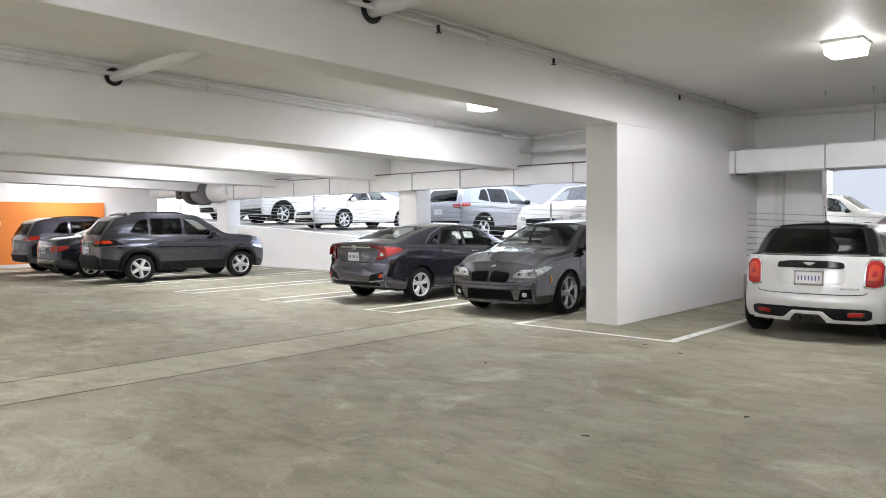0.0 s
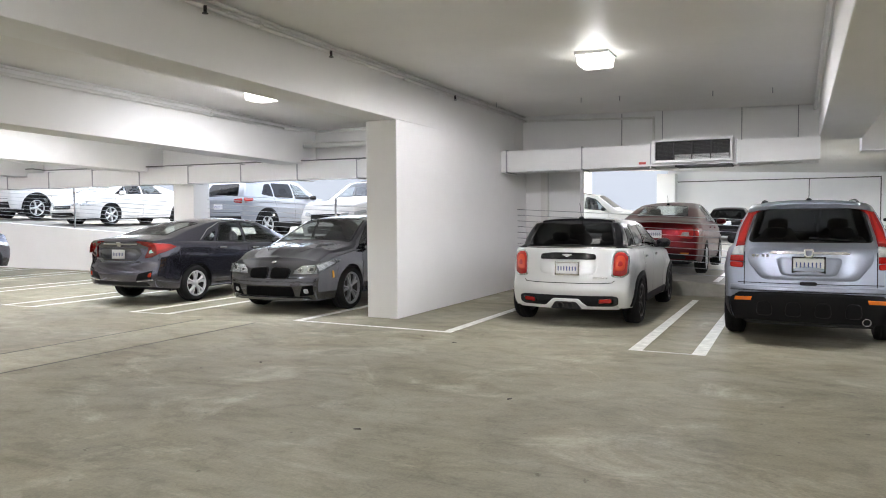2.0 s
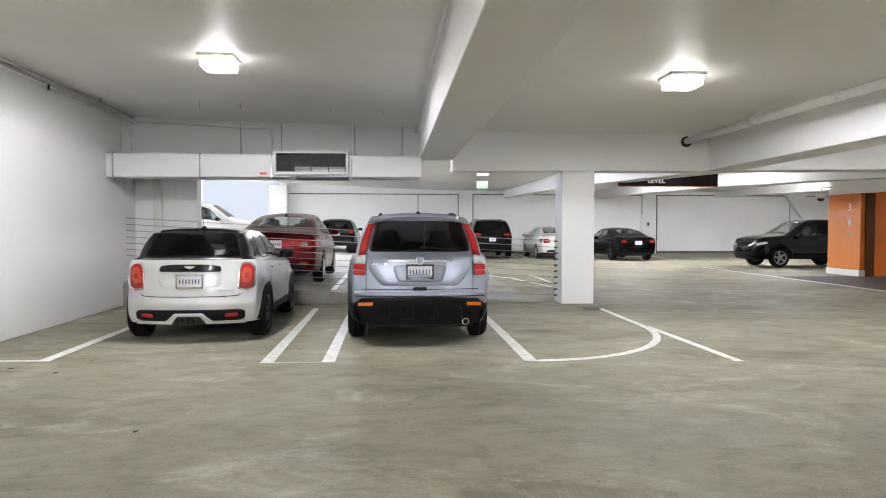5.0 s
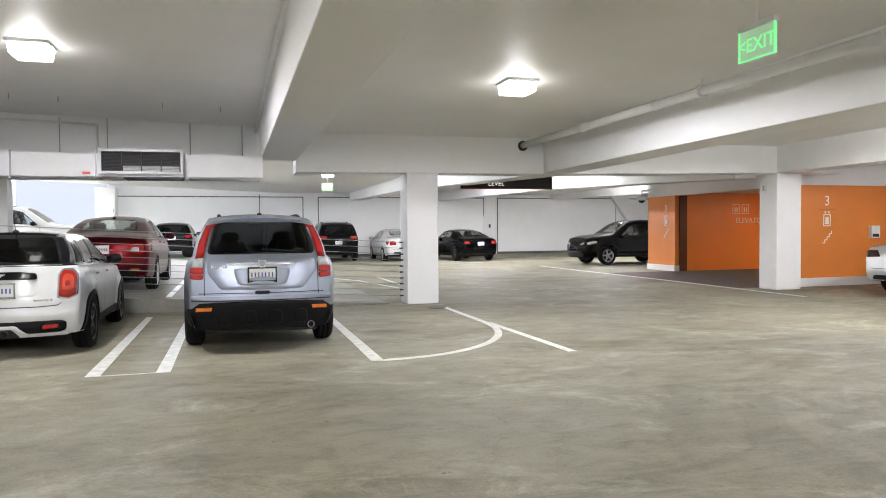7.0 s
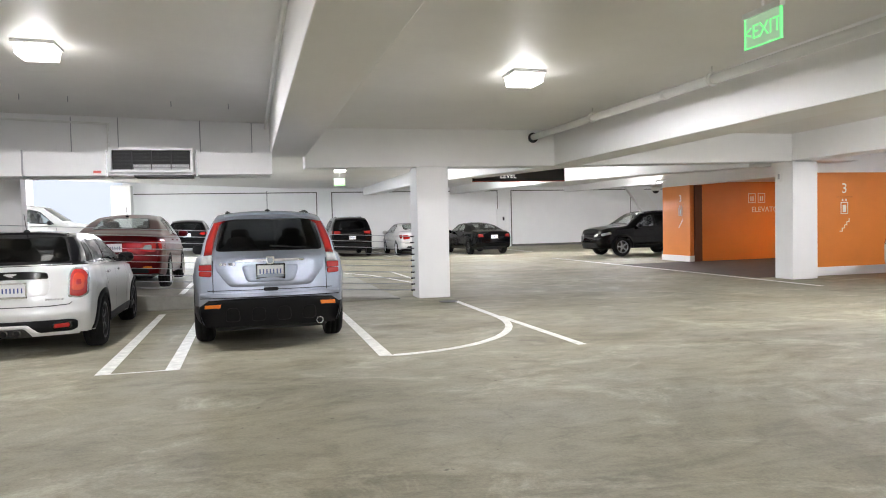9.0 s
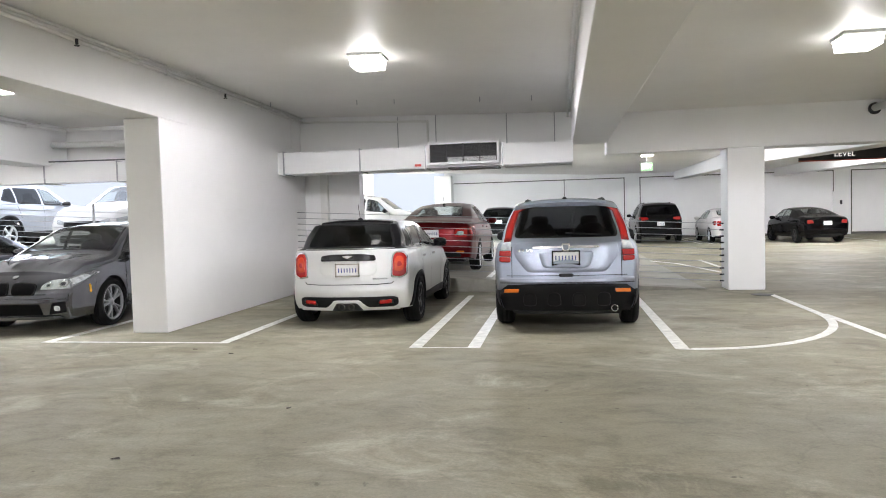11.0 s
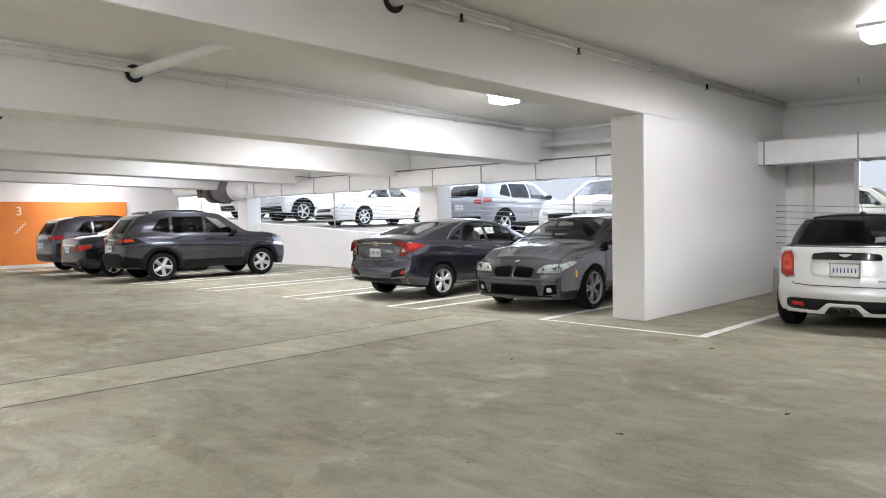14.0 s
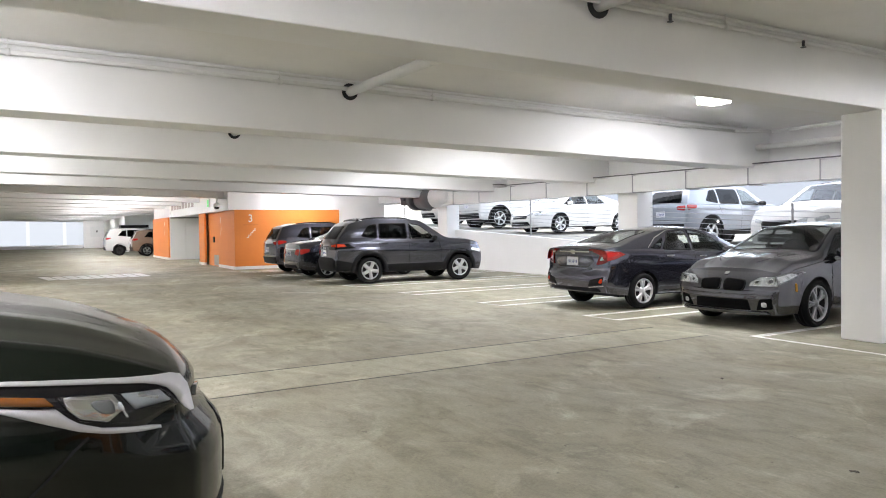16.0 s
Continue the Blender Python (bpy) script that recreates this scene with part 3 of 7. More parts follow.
def patch(sh, proj, poly, off=0.006, soft=2, sign=1, ring=None, rings=5, step=0.05, sink=0.006):
    """A thin raised panel that follows the body. ring: width of a border left out of it (for glass)."""
    poly = densify(chaikin(poly, soft), step)
    cx, cy = sum(p[0] for p in poly) / len(poly), sum(p[1] for p in poly) / len(poly)
    bm = bmesh.new()

    def inset(p, d):
        r = math.hypot(p[0] - cx, p[1] - cy)
        k = max(0.05, 1 - d / max(r, 1e-6))
        return (cx + (p[0] - cx) * k, cy + (p[1] - cy) * k)
    loops = [[bm.verts.new(sh.place(proj, *p, -sink, sign)) for p in poly], [bm.verts.new(sh.place(proj, *p, off * 0.6, sign)) for p in poly], [bm.verts.new(sh.place(proj, *inset(p, 0.006), off, sign)) for p in poly]]
    if ring:
        loops.append([bm.verts.new(sh.place(proj, *inset(p, ring), off, sign)) for p in poly])
    else:
        for k in range(1, rings):
            f = 1 - k / rings
            loops.append([bm.verts.new(sh.place(proj, cx + (p[0] - cx) * f, cy + (p[1] - cy) * f, off, sign)) for p in [inset(q, 0.006) for q in poly]])
    n = len(poly)
    for la, lb in zip(loops, loops[1:]):
        for i in range(n):
            bm.faces.new((la[i], la[(i + 1) % n], lb[(i + 1) % n], lb[i]))
    if not ring:
        mid = bm.verts.new(sh.place(proj, cx, cy, off, sign))
        for i in range(n):
            bm.faces.new((loops[-1][i], loops[-1][(i + 1) % n], mid))
    return bm


def strip(bm, sh, proj, pts, width=0.007, off=0.0015, sign=1):
    pts = [p for a, b in zip(pts, pts[1:]) for p in [(a[0] + (b[0] - a[0]) * k / 8, a[1] + (b[1] - a[1]) * k / 8) for k in range(8)]] + [pts[-1]]
    prev = None
    for i, p in enumerate(pts):
        a, b = pts[max(0, i - 1)], pts[min(len(pts) - 1, i + 1)]
        d = math.hypot(b[0] - a[0], b[1] - a[1]) or 1
        nx, ny = -(b[1] - a[1]) / d * width / 2, (b[0] - a[0]) / d * width / 2
        cur = (bm.verts.new(sh.place(proj, p[0] + nx, p[1] + ny, off, sign)), bm.verts.new(sh.place(proj, p[0] - nx, p[1] - ny, off, sign)))
        if prev:
            bm.faces.new((prev[0], prev[1], cur[1], cur[0]))
        prev = cur


def lathe(bm, prof, n=36):
    """Turns (radius, x) points about the x axis."""
    rings = [[bm.verts.new((x, r * math.cos(2 * math.pi * i / n), r * math.sin(2 * math.pi * i / n))) for i in range(n)] for r, x in prof]
    for a, b in zip(rings, rings[1:]):
        for i in range(n):
            bm.faces.new((a[i], a[(i + 1) % n], b[(i + 1) % n], b[i]))


def wheel_meshes(R, rim, width, spokes, mat_rim, twin=False, chunk=1.0):
    w = width / 2
    bm = bmesh.new()
    lathe(bm, [(rim + 0.004, w - 0.03), (rim + 0.012, w - 0.004), (rim + 0.03, w), ((R + rim) / 2 + 0.01, w + 0.004), (R - 0.03, w - 0.006), (R - 0.008, w - 0.03), (R, w - 0.05),
               (R, w * 0.33), (R - 0.008, w * 0.3), (R - 0.008, w * 0.26), (R, w * 0.23), (R, -w * 0.23), (R - 0.008, -w * 0.26), (R - 0.008, -w * 0.3), (R, -w * 0.33),
               (R, -w + 0.05), (R - 0.01, -w + 0.02), ((R + rim) / 2, -w), (rim, -w + 0.02)], 40)
    tyre = bm
    bm = bmesh.new()
    lathe(bm, [(0.0, w - 0.11), (rim * 0.62, w - 0.1), (rim * 0.66, w - 0.13), (rim - 0.02, w - 0.13), (rim - 0.01, w - 0.03), (rim - 0.01, -w + 0.02), (0.0, -w + 0.04)], 30)
    back = bm
    bm = bmesh.new()
    lathe(bm, [(rim - 0.022, w - 0.045), (rim - 0.012, w - 0.012), (rim + 0.002, w - 0.006), (rim + 0.006, w - 0.02)], 40)
    lathe(bm, [(0.0, w - 0.02), (0.028, w - 0.02), (0.034, w - 0.03), (0.06, w - 0.035), (0.075, w - 0.06)], 20)
    for k in range(spokes):
        for dt in ((-0.16, 0.16) if twin else (0.0,)):
            t0 = 2 * math.pi * k / spokes + dt * 0.55
            t1 = 2 * math.pi * k / spokes + dt * 1.25
            w0, w1 = (0.012 * chunk, 0.014 * chunk) if twin else (0.026 * chunk, 0.021 * chunk)
            pts = []
            for r, t, hw, x in ((0.045, t0, w0, w - 0.034), (rim * 0.55, (t0 + t1) / 2, (w0 + w1) / 2 * 0.95, w - 0.022), (rim - 0.014, t1, w1 * 1.25, w - 0.03)):
                c, s_ = math.cos(t), math.sin(t)
                pts.append([bm.verts.new((x, r * c - hw * s_, r * s_ + hw * c)), bm.verts.new((x, r * c + hw * s_, r * s_ - hw * c)),
                            bm.verts.new((x - 0.035, r * c + hw * 1.2 * s_, r * s_ - hw * 1.2 * c)), bm.verts.new((x - 0.035, r * c - hw * 1.2 * s_, r * s_ + hw * 1.2 * c))])
            for a, b in zip(pts, pts[1:]):
                for i in range(4):
                    bm.faces.new((a[i], a[(i + 1) % 4], b[(i + 1) % 4], b[i]))
    return tyre, back, bm


def to_mesh(name, bm, mat, smooth=True):
    bmesh.ops.recalc_face_normals(bm, faces=bm.faces)
    me = bpy.data.meshes.new(name)
    bm.to_mesh(me)
    bm.free()
    me.materials.append(mat)
    if smooth:
        for f in me.polygons:
            f.use_smooth = True
    return me


def child(name, me, parent, m=None):
    ob = new(name, me)
    ob.parent = parent
    if m is not None:
        ob.matrix_basis = m
    return ob


def blob(bm, c, r, n=2, power=1.0):
    res = bmesh.ops.create_icosphere(bm, subdivisions=n, radius=1.0)
    for v in res["verts"]:
        v.co = Vector([math.copysign(abs(a) ** power, a) for a in v.co])
        v.co = Vector((c[0] + v.co.x * r[0], c[1] + v.co.y * r[1], c[2] + v.co.z * r[2]))


def licence_plate(parent, sh, proj, z, x=0.0, frame_mat=None):
    f = sh.rear if proj == "rear" else sh.front
    s = -1 if proj == "rear" else 1
    y = f(x, z) + s * 0.004
    y = (min if s < 0 else max)(f(x - 0.15, z - 0.07), f(x, z), f(x, z + 0.07)) + s * 0.006
    bm = bmesh.new()
    box(bm, x - 0.155, x + 0.155, min(y, y + s * 0.006), max(y, y + s * 0.006), z - 0.078, z + 0.078)
    pl = part("licence_plate", bm, M_PLATE, parent, "white licence plate")
    bm = bmesh.new()
    y2 = y + s * 0.0065
    w = 0.026
    for i in range(7):
        xx = x - 0.118 + i * 0.0385
        box(bm, xx - w / 2 + 0.006, xx + w / 2 - 0.006, min(y2, y2 + s * 0.002), max(y2, y2 + s * 0.002), z - 0.03, z + 0.026)
    part("plate_bars", bm, M_PLATEBAR, pl)
    if frame_mat:
        bm = bmesh.new()
        for a, b, c, d in ((-0.165, 0.165, 0.07, 0.088), (-0.165, 0.165, -0.092, -0.068), (-0.165, -0.148, -0.09, 0.088), (0.148, 0.165, -0.09, 0.088)):
            box(bm, x + a, x + b, min(y + s * 0.002, y + s * 0.012), max(y + s * 0.002, y + s * 0.012), z + c, z + d)
        part("plate_frame", bm, frame_mat, pl)


def densify_rows(rows):
    """Puts three rows between each two whose ends lie on the same face."""
    out = []
    for (ua, la), (ub, lb) in zip(rows, rows[1:]):
        out.append((ua, la))
        if ua[0] == ub[0] and la[0] == lb[0]:
            for k in (0.25, 0.5, 0.75):
                out.append(tuple((p[0], p[1] + (q[1] - p[1]) * k, p[2] + (q[2] - p[2]) * k) for p, q in ((ua, ub), (la, lb))))
    return out + [rows[-1]]


def flank(rows):
    """Rows of a band on the flank from (y, upper z, lower z)."""
    return [(("side", y, za), ("side", y, zb)) for y, za, zb in rows]


def build_car(name, s, at, turn=0.0, z0=0.0):
    """One vehicle from its description; at: where the middle of its rear bumper stands; turn 0: it faces +y."""
    ob = thing(name, s["label"], s["category"], s.get("group", "parked cars"), (at[0], at[1], z0), turn)
    sh = Shell(s)
    body = s["paint"]
    holes = []
    for nm, proj, poly, mat, mirror in s["glass"]:
        holes.append((proj, poly))
        if mirror and proj != "side":
            holes.append((proj, [(-u, v) for u, v in poly]))
    shell = child("body", to_mesh("body", sh.build([(p, chaikin(q, 2)) for p, q in holes]), body), ob)
    if s.get("house"):
        shell.data.materials.append(s["house"][2])
    # glass with its black border
    for nm, proj, poly, mat, mirror in s["glass"]:
        for sg in ((1, -1) if mirror else (1,)):
            pl = [(-u, v) for u, v in poly] if (mirror and sg < 0 and proj != "side") else poly
            sgn = sg if proj == "side" else 1
            big = chaikin(pl, 2)
            cx, cy = sum(p[0] for p in big) / len(big), sum(p[1] for p in big) / len(big)
            grown = [(p[0] + (p[0] - cx) / max(1e-6, math.hypot(p[0] - cx, p[1] - cy)) * 0.009, p[1] + (p[1] - cy) / max(1e-6, math.hypot(p[0] - cx, p[1] - cy)) * 0.009) for p in big]
            fr = child(nm, to_mesh(nm, patch(sh, proj, grown, 0.004, 0, sgn, ring=0.024), M_FRIT), ob)
            tagged(fr, "window with a black border")
            inner = [(p[0] - (p[0] - cx) / max(1e-6, math.hypot(p[0] - cx, p[1] - cy)) * 0.013, p[1] - (p[1] - cy) / max(1e-6, math.hypot(p[0] - cx, p[1] - cy)) * 0.013) for p in big]
            g = child("pane", to_mesh("pane", patch(sh, proj, inner, 0.002, 0, sgn, sink=-0.002), mat), fr)
            g.visible_shadow = False
    # lamps, trims and badges
    for p in s["patches"]:
        nm, proj, poly, mat, mirror = p[:5]
        opt = p[5] if len(p) > 5 else {}
        for sg in ((1, -1) if mirror else (1,)):
            pl = [(-u, v) for u, v in poly] if (mirror and sg < 0 and proj != "side") else poly
            c = child(nm, to_mesh(nm, patch(sh, proj, pl, opt.get("off", 0.008), opt.get("soft", 2), sg if proj == "side" else 1, step=opt.get("step", 0.06)), mat), ob)
            if opt.get("label"):
                tagged(c, opt["label"])
    # shut lines
    for proj, pts, mirror in s.get("seams", []):
        for sg in ((1, -1) if mirror else (1,)):
            pl = [(-u, v) for u, v in pts] if (mirror and sg < 0 and proj != "side") else pts
            bm = bmesh.new()
            strip(bm, sh, proj, pl, 0.009, 0.0015, sg if proj == "side" else 1)
            child("shut_line", to_mesh("shut_line", bm, M_TRIM), ob)
    for proj, pts, mirror, mat, wide in s.get("lines", []):
        for sg in ((1, -1) if mirror else (1,)):
            pl = [(-u, v) for u, v in pts] if (mirror and sg < 0 and proj != "side") else pts
            bm = bmesh.new()
            strip(bm, sh, proj, pl, wide, 0.007, sg if proj == "side" else 1)
            child("trim_strip", to_mesh("trim_strip", bm, mat), ob)
    # bands between an upper and a lower edge, that may wrap round a front corner
    for nm, mat, off, rows in s.get("bands", []):
        for sg in (1, -1):
            bm = bmesh.new()
            prev = None
            for up, low in densify_rows(rows):
                cur = []
                for f, lift in ((0.0, 0.0), (0.06, off), (0.5, off), (0.94, off), (1.0, 0.0)):
                    a, b = sh.place(*up, lift), sh.place(*low, lift)
                    p = [a[k] + (b[k] - a[k]) * f for k in range(3)]
                    if up[0] == low[0] == "side":
                        p[0] = sh.side(p[1], p[2]) + lift
                    cur.append(bm.verts.new((sg * p[0], p[1], p[2])))
                if prev:
                    for k in range(4):
                        bm.faces.new((prev[k], prev[k + 1], cur[k + 1], cur[k]))
                prev = cur
            child(nm, to_mesh(nm, bm, mat), ob)
    # wheel-arch and sill cladding
    if s.get("clad"):
        for sg in (1, -1):
            for yc in (sh.yr, sh.yf):
                bm = bmesh.new()
                prev = None
                t0 = math.asin(max(-1, min(1, (sh.low(yc) + 0.02 - sh.R) / sh.Ra)))
                for k in range(25):
                    t = t0 + (math.pi - 2 * t0) * k / 24
                    cur = []
                    for r, off in ((sh.Ra - 0.004, -0.01), (sh.Ra - 0.004, 0.012), (sh.Ra + s["clad"], 0.01), (sh.Ra + s["clad"], -0.006)):
                        y, z = yc + r * math.cos(t), sh.R + r * math.sin(t)
                        cur.append(bm.verts.new((sg * (sh.side(min(max(y, sh.a), sh.b), z) + off), y, z)))
                    if prev:
                        for i in range(3):
                            bm.faces.new((prev[i], prev[i + 1], cur[i + 1], cur[i]))
                    prev = cur
                child("wheel_arch_trim", to_mesh("wheel_arch_trim", bm, M_TRIM), ob)
            ya, yb, zs = sh.yr + sh.Ra, sh.yf - sh.Ra, sh.low(s["L"] / 2)
            child("sill_trim", to_mesh("sill_trim", patch(sh, "side", [(ya, zs), (yb, zs), (yb, zs + s.get("sill_h", 0.12)), (ya, zs + s.get("sill_h", 0.12))], 0.01, 0, sg, step=0.1), M_TRIM), ob)
    # wheels
    rim = s["rim"]
    tyre, back, spk = wheel_meshes(sh.R, rim, s.get("tyre_w", 0.22), s["spokes"], s["rim_mat"], s.get("twin", False), s.get("chunk", 1.0))
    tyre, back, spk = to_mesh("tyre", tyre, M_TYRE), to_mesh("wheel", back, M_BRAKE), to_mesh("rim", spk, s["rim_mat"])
    half = s["track"] / 2
    for yc in (sh.yr, sh.yf):
        for sg in (1, -1):
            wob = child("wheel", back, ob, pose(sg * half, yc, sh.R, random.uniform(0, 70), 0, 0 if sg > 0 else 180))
            child("tyre", tyre, wob)
            child("rim", spk, wob)
    # underside, cabin
    bm = bmesh.new()
    hw = s["W"] / 2
    box(bm, -hw + 0.32, hw - 0.32, 0.65, s["L"] - 0.35, s["sill"] - 0.04, 0.62)
    box(bm, -hw + 0.12, hw - 0.12, sh.a + 0.12, sh.b - 0.2, 2 * sh.R + 0.02, 2 * sh.R + 0.06)
    child("underbody", to_mesh("underbody", bm, M_CABIN, False), ob)
    zb = sh.belt(s["L"] * 0.5)
    cy = s.get("cabin", s["L"] * 0.5)
    for sx in (-0.36, 0.36):
        bm = bmesh.new()
        blob(bm, (sx, cy + 0.25, zb - 0.12), (0.24, 0.1, 0.38), 2, 0.6)
        blob(bm, (sx, cy + 0.2, zb + 0.27), (0.13, 0.05, 0.09), 2, 0.7)
        child("front_seat", to_mesh("front_seat", bm, M_SEAT), ob)
        bm = bmesh.new()
        blob(bm, (sx, cy - 0.68, zb - 0.14), (0.33, 0.1, 0.3), 2, 0.6)
        blob(bm, (sx, cy - 0.73, zb + 0.18), (0.13, 0.05, 0.075), 2, 0.7)
        child("rear_seat", to_mesh("rear_seat", bm, M_SEAT), ob)
    bm = bmesh.new()
    blob(bm, (0, cy + 1.15, zb - 0.1), (hw - 0.2, 0.28, 0.13), 2, 0.6)
    child("dashboard", to_mesh("dashboard", bm, M_CABIN), ob)
    # mirrors
    my, mz = s["mirror"]
    for sg in (1, -1):
        bm = bmesh.new()
        xb = sh.side(my, mz)
        blob(bm, (sg * (xb + 0.13), my - 0.02, mz + 0.03), (0.11, 0.075, 0.075), 2, 0.75)
        mo = child("wing_mirror", to_mesh("wing_mirror", bm, s.get("mirror_mat", body)), ob)
        bm = bmesh.new()
        box(bm, min(sg * (xb - 0.02), sg * (xb + 0.08)), max(sg * (xb - 0.02), sg * (xb + 0.08)), my - 0.03, my + 0.03, mz - 0.025, mz + 0.01)
        child("mirror_arm", to_mesh("mirror_arm", bm, M_TRIM, False), mo)
    # door handles
    for hy, hz in s.get("handles", []):
        for sg in (1, -1):
            bm = bmesh.new()
            blob(bm, (sg * (sh.side(hy, hz) + 0.018), hy, hz), (0.016, 0.1, 0.017), 2, 0.7)
            child("door_handle", to_mesh("door_handle", bm, s.get("handle_mat", body)), ob)
    if s.get("rails"):
        y0, y1, mat = s["rails"]
        for sg in (1, -1):
            bm = bmesh.new()
            pts = []
            for k in range(13):
                y = y0 + (y1 - y0) * k / 12
                sec = sh.section(y)
                x, z = sec[33]
                pts.append((sg * (x - 0.03), sh.shift(y, z), z + 0.022 - 0.03 * (abs(k - 6) / 6) ** 6))
            for a, b in zip(pts, pts[1:]):
                tube(bm, a, b, 0.016, 8)
            for k in (0, 12):
                blob(bm, (pts[k][0], pts[k][1], pts[k][2] - 0.01), (0.016, 0.05, 0.02), 1)
            child("roof_rail", to_mesh("roof_rail", bm, mat), ob)
    if s.get("antenna"):
        ax, ay, hgt = s["antenna"]
        bm = bmesh.new()
        z = sh.roof(ax, ay)
        blob(bm, (ax, ay, z + 0.01), (0.035, 0.06, 0.03), 2)
        if hgt > 0.1:
            tube(bm, (ax, ay, z), (ax, ay - hgt * 0.45, z + hgt), 0.004, 6)
        else:
            blob(bm, (ax, ay - 0.02, z + 0.03), (0.015, 0.07, 0.045), 2)
        child("antenna", to_mesh("antenna", bm, M_TRIM), ob)
    for ex, ey, ez, er in s.get("exhausts", []):
        bm = bmesh.new()
        lathe(bm, [(er, -0.12), (er, 0), (er * 0.82, 0), (er * 0.78, -0.1), (0.0, -0.1)], 20)
        child("exhaust_pipe", to_mesh("exhaust_pipe", bm, s.get("exhaust_mat", M_CHROME)), ob, pose(ex, ey, ez, 0, 0, -90))
    for proj, z, fm in s.get("plates", []):
        licence_plate(ob, sh, proj, z, 0.0, fm)
    return ob

# ---- vehicle descriptions ----
P_GREY = paint("grey_metallic_paint", (0.115, 0.115, 0.148), 0.9, 0.17)
P_GRAPHITE = paint("graphite_metallic_paint", (0.086, 0.088, 0.1), 0.9, 0.16)
P_SLATE = paint("slate_blue_grey_paint", (0.09, 0.094, 0.12), 0.9, 0.17)
P_SILVERBLUE = paint("silver_blue_paint", (0.30, 0.33, 0.40), 0.9, 0.33, 0.06, 0.7)
P_MIDGREY = paint("light_silver_grey_paint", (0.34, 0.36, 0.40), 0.5, 0.3)
P_WHITE = paint("white_car_paint", (0.66, 0.655, 0.64), 0.0, 0.3, 0.01)
P_PEARL = paint("pale_silver_white_paint", (0.66, 0.67, 0.66), 0.35, 0.3, 0.04)
P_RED = paint("deep_red_paint", (0.1, 0.004, 0.006), 0.9, 0.3, 0.06, 0.5)
P_BLACK = paint("black_car_paint", (0.0016, 0.0016, 0.002), 0.0, 0.14, 0.1, 0.1)
P_SILVER = paint("silver_paint", (0.55, 0.55, 0.54), 0.6, 0.3)
P_GREEN = paint("black_green_paint", (0.0016, 0.003, 0.0018), 0.0, 0.2, 0.06, 0.5)
# darker copy of the silver-blue paint, with the shade of recesses put in
P_RECESS_SHADE = paint("silver_blue_recess_shade_paint", (0.26, 0.285, 0.34), 0.85, 0.35)
M_DARKLAMP = lens("smoked_lamp_lens", (0.05, 0.01, 0.01))
P_BRONZE = paint("tan_brown_paint", (0.28, 0.2, 0.15), 0.4)


M_EXHAUST = material("sooty_exhaust_steel", (0.06, 0.058, 0.055), 0.35, 0.9, vary=0.2, scale=30)
M_MARKER = lens("amber_marker", (0.13, 0.04, 0.006))
M_LAMPCORE = lens("bright_red_lamp_core", (0.6, 0.045, 0.014))


def stretch(pts, k, kz=1.0):
    return [(a * k, b * kz) for a, b in pts]


